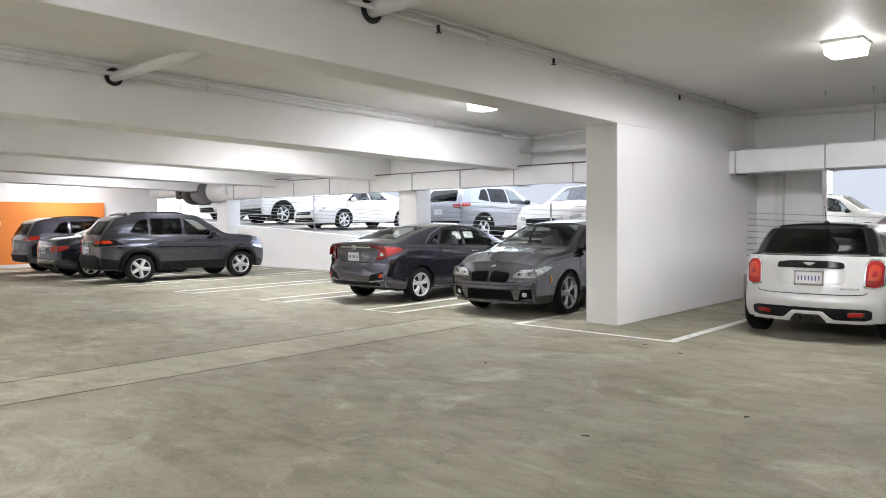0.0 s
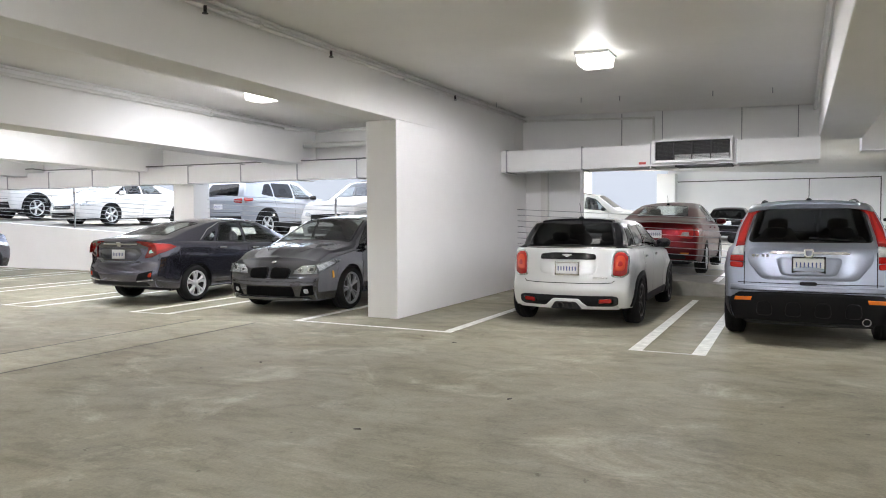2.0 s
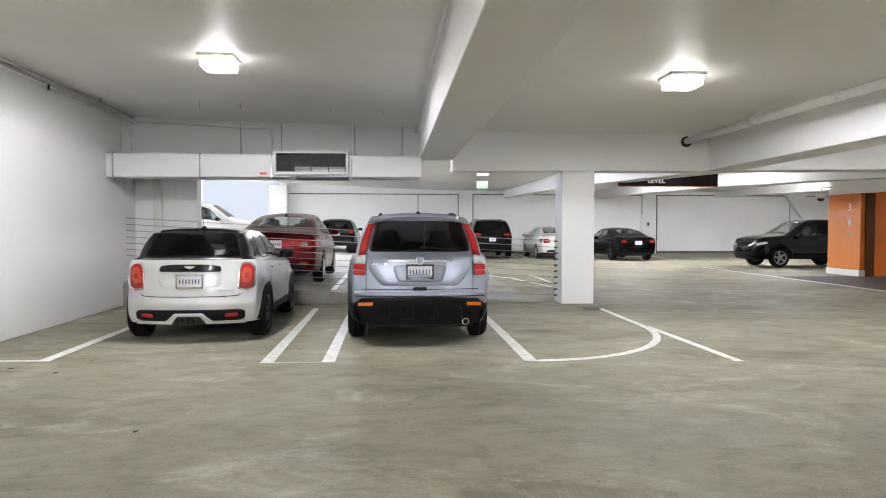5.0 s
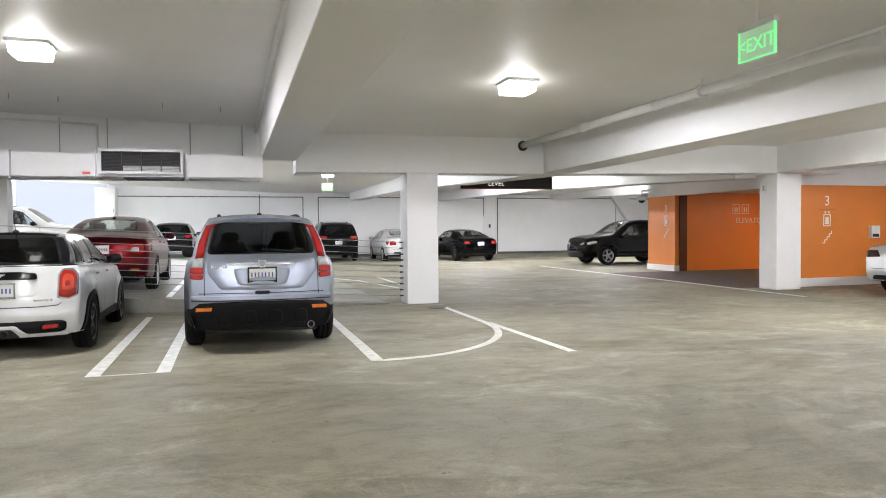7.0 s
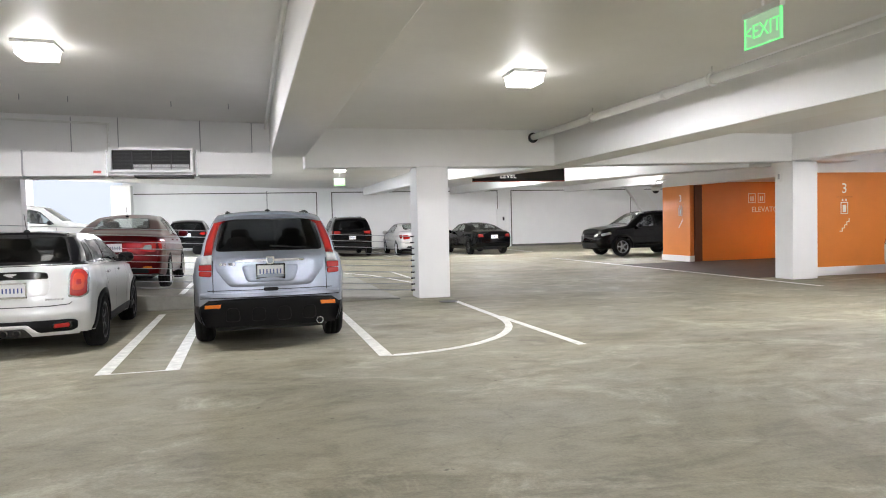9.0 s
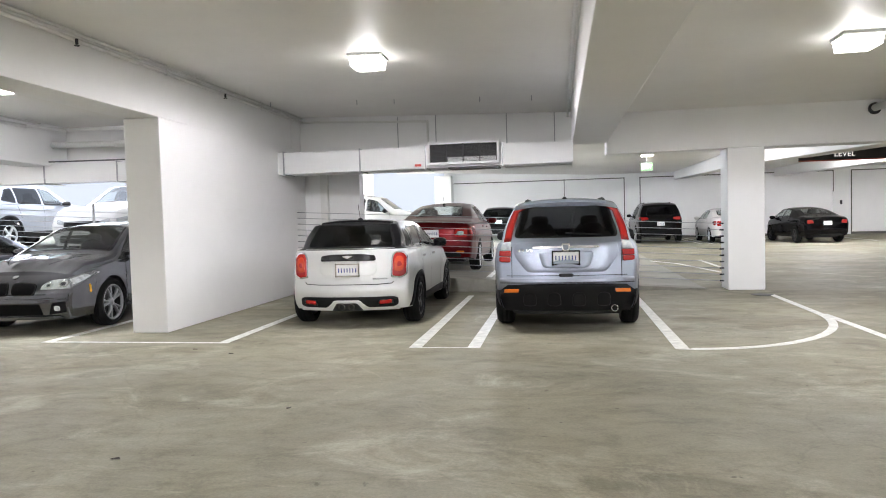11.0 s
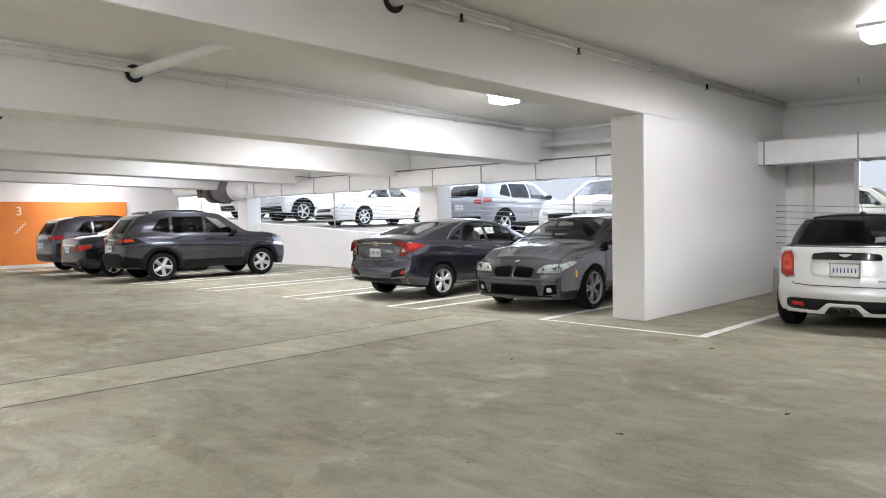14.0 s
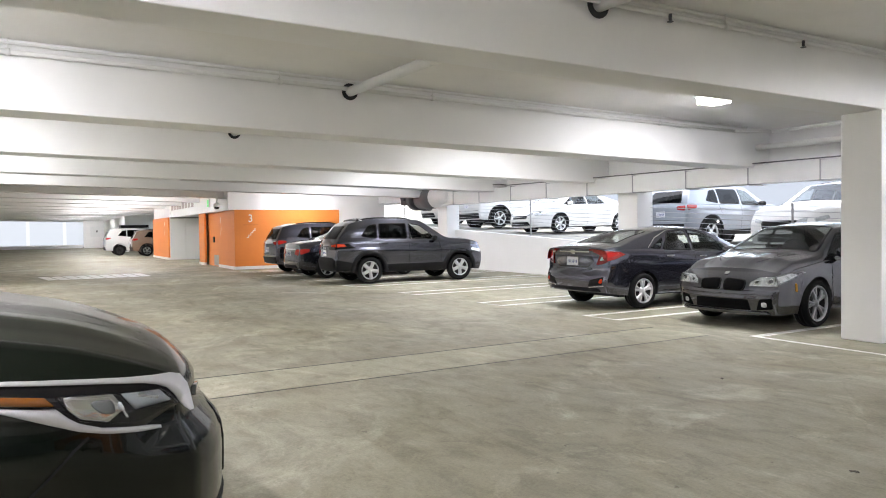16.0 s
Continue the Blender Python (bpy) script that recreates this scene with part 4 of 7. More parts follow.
def sedan(label, col, L=4.63, W=1.80, H=1.42, wb=2.70, roh=0.96, R=0.32, **over):
    k, h = L / 4.63, H / 1.416
    w = W / 2
    s = dict(label=label, category="car", paint=col, L=L, W=W, H=H, wb=wb, roh=roh, R=R, rim=R * 0.68, spokes=5, rim_mat=M_ALLOY, track=W - 0.23, sill=0.24,
             top=stretch([(0, 0.97), (0.06, 1.0), (0.3, 1.05), (0.78, 1.09), (1.5, 1.31), (2.0, 1.395), (2.45, 1.416), (2.95, 1.375), (3.72, 1.02), (3.85, 0.985), (4.3, 0.88), (4.5, 0.78), (4.63, 0.70)], k, h),
             belt=stretch([(0, 0.90), (0.6, 0.97), (1.6, 0.965), (3.2, 0.92), (3.8, 0.89), (4.3, 0.78), (4.63, 0.62)], k, h),
             plan=[(0, w - 0.17), (0.12 * k, w - 0.07), (0.45 * k, w - 0.015), (1.2 * k, w), (3.3 * k, w), (4.0 * k, w - 0.03), (4.35 * k, w - 0.12), (4.55 * k, w - 0.25), (L, w - 0.32)],
             roofw=w - 0.33, crown=0.05, bulge_r=0.07, bulge_f=0.16, lean_r=[(0.2, 0.05), (0.5, 0), (0.8, 0.02), (1.0, 0.05)], lean_f=[(0.2, 0.05), (0.45, 0), (0.62, 0.05), (0.8, 0.14)], cabin=2.05 * k,
             low=[(0, 0.33), (0.5, 0.26), (L - 0.5, 0.22), (L, 0.2)],
             glass=[("rear_window", "top", [(-0.5 * w / 0.9, 0.92 * k), (0.5 * w / 0.9, 0.92 * k), (0.44 * w / 0.9, 1.62 * k), (-0.44 * w / 0.9, 1.62 * k)], M_GLASS, False),
                    ("windscreen", "top", [(-0.47 * w / 0.9, 2.98 * k), (0.47 * w / 0.9, 2.98 * k), (0.62 * w / 0.9, 3.66 * k), (-0.62 * w / 0.9, 3.66 * k)], M_GLASS, False),
                    ("front_door_window", "side", [(2.39 * k, 0.985 * h), (3.38 * k, 0.965 * h), (2.9 * k, 1.255 * h), (2.39 * k, 1.33 * h)], M_GLASS, True),
                    ("rear_door_window", "side", [(1.56 * k, 1.0 * h), (2.33 * k, 0.985 * h), (2.33 * k, 1.335 * h), (1.84 * k, 1.29 * h)], M_GLASS, True)],
             seams=[("side", [(2.37 * k, 0.3), (2.37 * k, 0.97 * h)], True), ("side", [(3.36 * k, 0.3), (3.42 * k, 0.7), (3.36 * k, 0.95 * h)], True), ("side", [(1.5 * k, 0.74), (1.55 * k, 0.97 * h)], True),
                    ("side", [(1.42 * k, 0.3), (3.36 * k, 0.3)], True), ("rear", [(-w + 0.25, 0.56), (w - 0.25, 0.56)], False)],
             handles=[(2.52 * k, 0.87 * h), (1.62 * k, 0.89 * h)], mirror=(3.2 * k, 0.97 * h),
             patches=[("tail_lamp", "rear", [(0.44, 0.76), (w - 0.17, 0.72), (w - 0.16, 0.93), (0.5, 0.92)], M_RED, True), ("tail_lamp", "side", [(0.1, 0.74), (0.38, 0.84), (0.40, 0.93), (0.1, 0.93)], M_RED, True),
                      ("bumper_insert", "rear", [(-0.62, 0.335), (0.62, 0.335), (0.56, 0.43), (-0.56, 0.43)], M_TRIM, False),
                      ("headlamp", "front", [(0.36, 0.6), (w - 0.33, 0.62), (w - 0.31, 0.72), (0.4, 0.66)], M_CLEAR, True), ("headlamp", "side", [(L - 0.62, 0.68), (L - 0.2, 0.60), (L - 0.2, 0.70), (L - 0.6, 0.76)], M_CLEAR, True),
                      ("grille", "front", [(-0.42, 0.5), (0.42, 0.5), (0.4, 0.62), (-0.4, 0.62)], M_GLOSSBLACK, False), ("lower_grille", "front", [(-0.55, 0.25), (0.55, 0.25), (0.5, 0.4), (-0.5, 0.4)], M_TRIM, False)],
             plates=[("rear", 0.78, None)])
    s.update(over)
    return s


def suv(label, col, L=4.6, W=1.86, H=1.68, wb=2.69, roh=0.95, R=0.36, **over):
    k, h = L / 4.6, H / 1.68
    w = W / 2
    s = dict(label=label, category="SUV", paint=col, L=L, W=W, H=H, wb=wb, roh=roh, R=R, rim=R * 0.66, spokes=5, rim_mat=M_ALLOY, track=W - 0.24, sill=0.33, gap=0.06,
             top=stretch([(0, 1.52), (0.1, 1.58), (0.35, 1.62), (1.2, 1.675), (2.0, 1.68), (2.6, 1.62), (3.25, 1.21), (3.4, 1.165), (4.05, 1.11), (4.35, 1.06), (4.5, 1.02), (4.6, 0.99)], k, h),
             belt=stretch([(0, 1.1), (1.0, 1.1), (2.2, 1.07), (3.3, 1.05), (4.0, 1.0), (4.6, 0.88)], k, h),
             plan=[(0, w - 0.15), (0.12, w - 0.07), (0.4, w - 0.02), (1.2 * k, w), (3.4 * k, w), (4.1 * k, w - 0.02), (4.4 * k, w - 0.09), (L, w - 0.22)],
             roofw=w - 0.31, crown=0.05, bulge_r=0.06, bulge_f=0.12, lean_r=[(0.3, 0.06), (0.6, 0.0), (1.05 * h, 0.03), (1.58 * h, 0.34)], lean_run=0.8, lean_f=[(0.3, 0.06), (0.55, 0), (0.75, 0.01), (1.0, 0.08)], cabin=2.05 * k,
             low=[(0, 0.36), (0.5, 0.33), (L - 0.5, 0.3), (L, 0.28)],
             glass=[("rear_window", "rear", [(-0.60, 1.14 * h), (0.60, 1.14 * h), (0.49, 1.47 * h), (-0.49, 1.47 * h)], M_PRIVACY, False),
                    ("windscreen", "top", [(-0.52, 2.62 * k), (0.52, 2.62 * k), (0.66, 3.22 * k), (-0.66, 3.22 * k)], M_GLASS, False),
                    ("front_door_window", "side", [(2.2 * k, 1.11 * h), (3.02 * k, 1.09 * h), (2.55 * k, 1.46 * h), (2.2 * k, 1.53 * h)], M_GLASS, True),
                    ("rear_door_window", "side", [(1.3 * k, 1.13 * h), (2.12 * k, 1.12 * h), (2.12 * k, 1.52 * h), (1.32 * k, 1.52 * h)], M_PRIVACY, True),
                    ("quarter_window", "side", [(0.78 * k, 1.2 * h), (1.24 * k, 1.14 * h), (1.25 * k, 1.51 * h), (1.02 * k, 1.47 * h)], M_PRIVACY, True)],
             seams=[("side", [(2.15 * k, 0.42), (2.15 * k, 1.1 * h)], True), ("side", [(3.1 * k, 0.42), (3.14 * k, 0.8), (3.06 * k, 1.06 * h)], True), ("side", [(1.36 * k, 0.78), (1.25 * k, 1.1 * h)], True), ("side", [(1.4 * k, 0.44), (3.1 * k, 0.44)], True),
                    ("rear", [(-w + 0.2, 0.7), (w - 0.2, 0.7)], False)],
             handles=[(2.32 * k, 0.99 * h), (1.42 * k, 1.01 * h)], mirror=(2.92 * k, 1.1 * h), mirror_mat=M_TRIM, clad=0.065,
             patches=[("tail_lamp", "rear", [(0.52, 0.97 * h), (w - 0.15, 0.93 * h), (w - 0.15, 1.08 * h), (0.52, 1.06 * h)], M_RED, True), ("tail_lamp", "side", [(0.12, 0.95 * h), (0.42, 1.02 * h), (0.42, 1.09 * h), (0.12, 1.1 * h)], M_RED, True),
                      ("rear_bumper_trim", "rear", [(-w + 0.17, 0.38), (w - 0.17, 0.38), (w - 0.17, 0.6), (-w + 0.17, 0.6)], M_TRIM, False, {"soft": 1}),
                      ("headlamp", "front", [(0.42, 0.76), (w - 0.3, 0.78), (w - 0.29, 0.89), (0.45, 0.84)], M_CLEAR, True), ("headlamp", "side", [(L - 0.55, 0.86), (L - 0.16, 0.78), (L - 0.16, 0.88), (L - 0.5, 0.94)], M_CLEAR, True),
                      ("grille", "front", [(-0.42, 0.62), (0.42, 0.62), (0.46, 0.83), (-0.46, 0.83)], M_GLOSSBLACK, False), ("lower_grille", "front", [(-0.6, 0.33), (0.6, 0.33), (0.55, 0.52), (-0.55, 0.52)], M_TRIM, False)],
             plates=[("rear", 0.86, None)], rails=(0.75 * k, 2.35 * k, M_TRIM))
    s.update(over)
    return s


# silver-blue SUV in the stall
S = suv("silver-blue SUV parked nose-in, with tall red tail lamps", P_SILVERBLUE, L=4.52, W=1.82, H=1.64, wb=2.62, roh=0.97, R=0.345, roofw=0.60, clad=0.03,
        lean_r=[(0.3, 0.1), (0.5, 0.02), (0.6, 0.0), (1.08, 0.06), (1.55, 0.34)], plates=[("rear", 0.91, M_GLOSSBLACK)], antenna=(0.0, 0.75, 0.26), rails=(0.7, 2.2, M_TRIM), track=1.575,
        exhausts=[(0.6, 0.12, 0.26, 0.045)], low=[(0, 0.30), (0.5, 0.3), (4.0, 0.28), (4.52, 0.26)], sill=0.3)
S["shoulder"], S["round_r"], S["bulge_r"] = 0.05, 2.2, 0.1
S["belt"] = [(0, 1.07), (1.0, 1.07), (2.2, 1.05), (3.3, 1.03), (4.0, 0.98), (4.52, 0.86)]
S["glass"][0] = ("rear_window", "rear", [(-0.61, 1.15), (0.61, 1.15), (0.515, 1.52), (-0.515, 1.52)], M_PRIVACY, False)
S["patches"] = [
    ("tail_lamp", "rear", [(0.66, 0.86), (0.80, 0.87), (0.80, 0.93), (0.655, 0.925)], M_RED, True, {"soft": 1, "off": 0.02}),
    ("tail_lamp_band", "rear", [(0.655, 0.93), (0.80, 0.935), (0.80, 1.0), (0.655, 1.0)], M_RED, True, {"soft": 0, "off": 0.02, "label": "red lamp band"}),
    ("reversing_lamp", "rear", [(0.655, 1.002), (0.795, 1.002), (0.775, 1.10), (0.65, 1.11)], M_CLEAR, True, {"soft": 0, "off": 0.02, "label": "clear lamp band"}),
    ("pillar_lamp", "rear", [(0.65, 1.112), (0.775, 1.102), (0.735, 1.25), (0.625, 1.49), (0.585, 1.52), (0.55, 1.51), (0.63, 1.22)], M_DEEPRED, True, {"soft": 0, "off": 0.02, "label": "tall red lamp beside the rear window"}),
    ("pillar_lamp_core", "rear", [(0.662, 1.14), (0.73, 1.135), (0.705, 1.23), (0.61, 1.46), (0.59, 1.47), (0.642, 1.24)], M_RED, True, {"soft": 0, "off": 0.024}),
    ("rear_bumper_trim", "rear", [(-0.74, 0.27), (0.74, 0.27), (0.79, 0.36), (0.80, 0.52), (0.70, 0.59), (0.3, 0.605), (-0.3, 0.605), (-0.70, 0.59), (-0.80, 0.52), (-0.79, 0.36)], M_TRIM, False, {"soft": 0, "off": 0.022}),
    ("bumper_skirt", "rear", [(-0.62, 0.23), (0.62, 0.23), (0.66, 0.275), (-0.66, 0.275)], M_GLOSSBLACK, False, {"soft": 0, "off": 0.0}),
    ("rear_bumper_side", "side", [(0.1, 0.3), (0.52, 0.32), (0.5, 0.50), (0.1, 0.53)], M_TRIM, True, {"soft": 0, "off": 0.01}),
    ("reflector", "rear", [(0.57, 0.50), (0.75, 0.495), (0.74, 0.54), (0.56, 0.545)], M_AMBER, True, {"soft": 0, "off": 0.03, "label": "orange-red reflector"}),
    ("bumper_ledge", "rear", [(-0.79, 0.625), (0.79, 0.625), (0.79, 0.675), (-0.79, 0.675)], P_SILVERBLUE, False, {"soft": 0, "off": 0.03}),
    ("tailgate_panel", "rear", [(-0.46, 0.74), (0.46, 0.74), (0.62, 0.95), (0.60, 1.10), (-0.60, 1.10), (-0.62, 0.95)], P_SILVERBLUE, False, {"off": 0.008, "soft": 2}),
    ("plate_recess", "rear", [(-0.27, 0.79), (0.27, 0.79), (0.33, 0.985), (-0.33, 0.985)], P_RECESS_SHADE, False, {"off": 0.0155, "soft": 2}),
    ("chrome_bar", "rear", [(-0.39, 1.025), (0.39, 1.025), (0.4, 1.04), (0.34, 1.053), (-0.34, 1.053), (-0.4, 1.04)], M_CHROME, False, {"off": 0.03, "soft": 1}),
    ("badge", "rear", [(-0.045, 0.985), (0.045, 0.985), (0.055, 1.085), (-0.055, 1.085)], M_CHROME, False, {"off": 0.038, "soft": 1, "step": 0.02}),
    ("badge_face", "rear", [(-0.03, 1.0), (0.03, 1.0), (0.038, 1.07), (-0.038, 1.07)], P_RECESS_SHADE, False, {"off": 0.041, "soft": 1, "step": 0.02}),
    ("tailgate_handle", "rear", [(-0.085, 0.685), (0.085, 0.685), (0.085, 0.725), (-0.085, 0.725)], M_TRIM, False, {"off": 0.014, "soft": 1, "step": 0.03}),
    ("roof_spoiler", "top", [(-0.5, 0.33), (0.5, 0.33), (0.52, 0.62), (-0.52, 0.62)], P_SILVERBLUE, False, {"soft": 1, "off": 0.02}),
    ("wiper", "rear", [(0.0, 1.19), (0.42, 1.165), (0.42, 1.18), (0.0, 1.21)], M_TRIM, False, {"off": 0.02, "soft": 0, "step": 0.03}),
] + [("model_badge", "rear", [(x, 0.985), (x + 0.034, 0.985), (x + 0.034, 1.015), (x, 1.015)], M_CHROME, False, {"off": 0.016, "soft": 0, "step": 0.02}) for x in (-0.57, -0.525, -0.47, -0.425)
] + [("bumper_pad", "rear", [(x - 0.085, 0.33), (x + 0.085, 0.33), (x + 0.07, 0.50), (x - 0.07, 0.50)], M_TRIM, False, {"off": 0.038, "soft": 2}) for x in (-0.435, -0.145, 0.145, 0.435)]
S["seams"] += [("rear", [(0.645, 0.62), (0.645, 1.1)], True), ("rear", [(-0.645, 0.70), (0.645, 0.70)], False), ("rear", [(-0.79, 0.615), (0.79, 0.615)], False)]
S["exhausts"] = [(0.56, 0.1, 0.30, 0.042)]
build_car("suv", S, (3.085, 7.98))

# pale hatchback with black roof
w = 0.8635
S = dict(label="pale silver-white hatchback with a black roof, parked nose-in", category="car", paint=P_PEARL, L=4.0, W=1.727, H=1.43, wb=2.567, roh=0.68, R=0.315, rim=0.22, spokes=5, rim_mat=M_RIMBLACK, track=1.52, sill=0.22,
         top=[(0, 1.37), (0.1, 1.39), (0.3, 1.405), (1.2, 1.43), (1.9, 1.415), (2.3, 1.36), (2.82, 1.04), (2.95, 1.0), (3.5, 0.94), (3.8, 0.86), (4.0, 0.77)],
         belt=[(0, 1.035), (1.5, 1.0), (2.8, 0.95), (3.4, 0.87), (4.0, 0.69)],
         plan=[(0, w - 0.10), (0.12, w - 0.075), (0.3, w - 0.03), (0.6, w - 0.002), (0.9, w), (3.2, w), (3.6, w - 0.04), (3.85, w - 0.15), (4.0, w - 0.28)],
         roofw=0.535, crown=0.04, shoulder=0.10, bulge_r=0.17, round_r=2.3, bulge_f=0.12, lean_r=[(0.2, 0.06), (0.34, 0.0), (0.55, 0.0), (0.62, 0.05), (1.03, 0.10), (1.42, 0.38)], lean_run=0.7, lean_f=[(0.3, 0.06), (0.5, 0), (0.75, 0.05)], cabin=1.75, gap=0.035, clad=0.055, flare=0.03, house=(0.0, 2.9, M_GLOSSBLACK),
         low=[(0, 0.25), (0.5, 0.25), (3.5, 0.2), (4.0, 0.18)],
         glass=[("rear_window", "rear", [(-0.605, 1.065), (0.605, 1.065), (0.5, 1.365), (-0.5, 1.365)], M_PRIVACY, False), ("windscreen", "top", [(-0.5, 2.3), (0.5, 2.3), (0.58, 2.76), (-0.58, 2.76)], M_GLASS, False),
                ("front_door_window", "side", [(1.75, 1.03), (2.55, 1.0), (2.28, 1.28), (1.75, 1.335)], M_GLASS, True), ("rear_door_window", "side", [(0.95, 1.04), (1.66, 1.03), (1.66, 1.335), (0.98, 1.32)], M_GLASS, True),
                ("quarter_window", "side", [(0.52, 1.05), (0.86, 1.045), (0.88, 1.30), (0.66, 1.285)], M_PRIVACY, True)],
         seams=[("side", [(1.7, 0.36), (1.7, 1.01)], True), ("side", [(2.62, 0.36), (2.66, 0.7), (2.58, 0.97)], True), ("side", [(0.98, 0.7), (0.92, 1.02)], True), ("rear", [(-0.62, 0.62), (-0.58, 0.585), (-0.4, 0.575), (0.4, 0.575), (0.58, 0.585), (0.62, 0.62)], False)],
         handles=[(1.86, 0.89), (1.05, 0.9)], handle_mat=M_CHROME, exhaust_mat=M_EXHAUST, mirror=(2.5, 1.0), mirror_mat=M_GLOSSBLACK, antenna=(0.05, 0.62, 0.22), exhausts=[(-0.065, -0.06, 0.285, 0.042), (0.065, -0.06, 0.285, 0.042)], plates=[("rear", 0.765, M_CHROME)],
         patches=[("roof_panel", "top", [(-0.5, 0.26), (0.5, 0.26), (0.5, 2.24), (-0.5, 2.24)], M_GLOSSBLACK, False, {"off": 0.004, "soft": 1, "step": 0.1, "label": "black painted roof"}),
                  ("roof_spoiler", "top", [(-0.49, 0.2), (0.49, 0.2), (0.5, 0.5), (-0.5, 0.5)], M_GLOSSBLACK, False, {"off": 0.022, "soft": 1, "step": 0.06}),
                  ("lamp_surround", "rear", [(0.565, 0.66), (0.70, 0.645), (0.775, 0.69), (0.785, 0.93), (0.73, 1.0), (0.62, 1.005), (0.575, 0.93)], M_CHROME, True, {"off": 0.012, "soft": 1, "step": 0.03}),
                  ("tail_lamp", "rear", [(0.585, 0.68), (0.695, 0.665), (0.758, 0.70), (0.768, 0.92), (0.72, 0.98), (0.63, 0.985), (0.595, 0.92)], M_RED, True, {"off": 0.024, "soft": 1, "step": 0.03, "label": "red tail lamp in a chrome surround"}),
                  ("lamp_centre", "rear", [(0.61, 0.74), (0.69, 0.73), (0.735, 0.76), (0.742, 0.89), (0.71, 0.94), (0.645, 0.945), (0.615, 0.89)], M_LAMPCORE, True, {"off": 0.03, "soft": 1, "step": 0.03}),
                  ("lamp_eye", "rear", [(0.645, 0.80), (0.69, 0.795), (0.715, 0.82), (0.70, 0.87), (0.655, 0.87)], M_RED, True, {"off": 0.034, "soft": 1, "step": 0.02}),
                  ("plate_recess", "rear", [(-0.36, 0.69), (0.36, 0.69), (0.40, 0.80), (0.38, 0.89), (-0.38, 0.89), (-0.40, 0.80)], P_PEARL, False, {"off": 0.004, "soft": 2}),
                  ("boot_handle", "rear", [(-0.38, 0.885), (0.38, 0.885), (0.365, 0.955), (0.2, 0.975), (-0.2, 0.975), (-0.365, 0.955)], M_GLOSSBLACK, False, {"off": 0.026, "soft": 1, "step": 0.04, "label": "gloss black boot handle"}),
                  ("badge_wing", "rear", [(-0.085, 0.95), (0, 0.905), (0.085, 0.95), (0, 0.962)], M_CHROME, False, {"off": 0.034, "soft": 1, "step": 0.02}),
                  ("bumper_insert", "rear", [(-0.66, 0.30), (-0.57, 0.27), (0.57, 0.27), (0.66, 0.30), (0.665, 0.395), (0.6, 0.415), (-0.6, 0.415), (-0.665, 0.395)], M_TRIM, False, {"off": 0.018, "soft": 1, "label": "black lower bumper insert"}),
                  ("bumper_chin", "rear", [(-0.68, 0.235), (0.68, 0.235), (0.655, 0.278), (0.28, 0.275), (0.17, 0.375), (-0.17, 0.375), (-0.28, 0.275), (-0.655, 0.278)], P_PEARL, False, {"off": 0.028, "soft": 1}),
                  ("exhaust_recess", "rear", [(-0.22, 0.232), (0.22, 0.232), (0.14, 0.338), (-0.14, 0.338)], M_BLACK, False, {"off": 0.034, "soft": 1}),
                  ("reflector_frame", "rear", [(0.40, 0.30), (0.61, 0.31), (0.61, 0.39), (0.42, 0.385)], M_GLOSSBLACK, True, {"off": 0.028, "soft": 1, "step": 0.03}),
                  ("reflector", "rear", [(0.42, 0.315), (0.59, 0.325), (0.59, 0.378), (0.435, 0.372)], M_RED, True, {"off": 0.036, "soft": 1, "step": 0.03}),
                  ("headlamp", "front", [(0.42, 0.6), (0.56, 0.6), (0.55, 0.78), (0.4, 0.78)], M_CLEAR, True)]
         + [("model_badge", "rear", [(x, 0.635), (x + 0.022, 0.635), (x + 0.022, 0.655), (x, 0.655)], M_CHROME, False, {"off": 0.006, "soft": 0, "step": 0.03}) for x in (0.34, 0.37, 0.4, 0.43, 0.46, 0.5)],
         lines=[("rear", [(-0.61, 1.045), (0.61, 1.045)], False, M_CHROME, 0.012), ("side", [(0.3, 1.03), (1.5, 1.012), (2.6, 0.975)], True, M_CHROME, 0.014)])
build_car("hatchback", S, (0.245, 8.45), 1.0)

# graphite saloon, nose out
S = sedan("graphite grey saloon parked nose-out beside the fin wall", P_GRAPHITE, L=5.0, W=1.88, H=1.49, wb=2.968, roh=1.1, R=0.34, rim=0.25, rim_mat=M_ALLOYDARK, twin=True, bulge_f=0.13, ridges=[(0.50, 0.012, 0.045, 3.8), (0.2, 0.008, 0.05, 3.8)],
          lean_f=[(0.2, 0.05), (0.4, 0), (0.56, 0.01), (0.7, 0.04), (0.80, 0.11)], plates=[])
w = 0.93
S["plan"] = [(0, w - 0.17), (0.12, w - 0.07), (0.45, w - 0.015), (1.2, w), (3.6, w), (4.35, w - 0.012), (4.7, w - 0.05), (4.86, w - 0.1), (5.0, w - 0.16)]
S["top"] = [(0, 0.97), (0.06, 1.02), (0.3, 1.08), (0.85, 1.12), (1.6, 1.39), (2.1, 1.49), (2.5, 1.505), (3.0, 1.45), (3.75, 1.09), (3.9, 1.05), (4.4, 0.99), (4.75, 0.89), (5.0, 0.80)]
S["shoulder"] = 0.05
S["glass"] = [g for g in S["glass"] if g[0] != "windscreen"] + [("windscreen", "top", [(-0.55, 2.98), (0.55, 2.98), (0.70, 3.74), (-0.70, 3.74)], M_GLASS, False)]
S["belt"] = [(0, 0.92), (0.6, 0.99), (1.6, 0.985), (3.2, 0.95), (3.9, 0.92), (4.5, 0.84), (5.0, 0.70)]
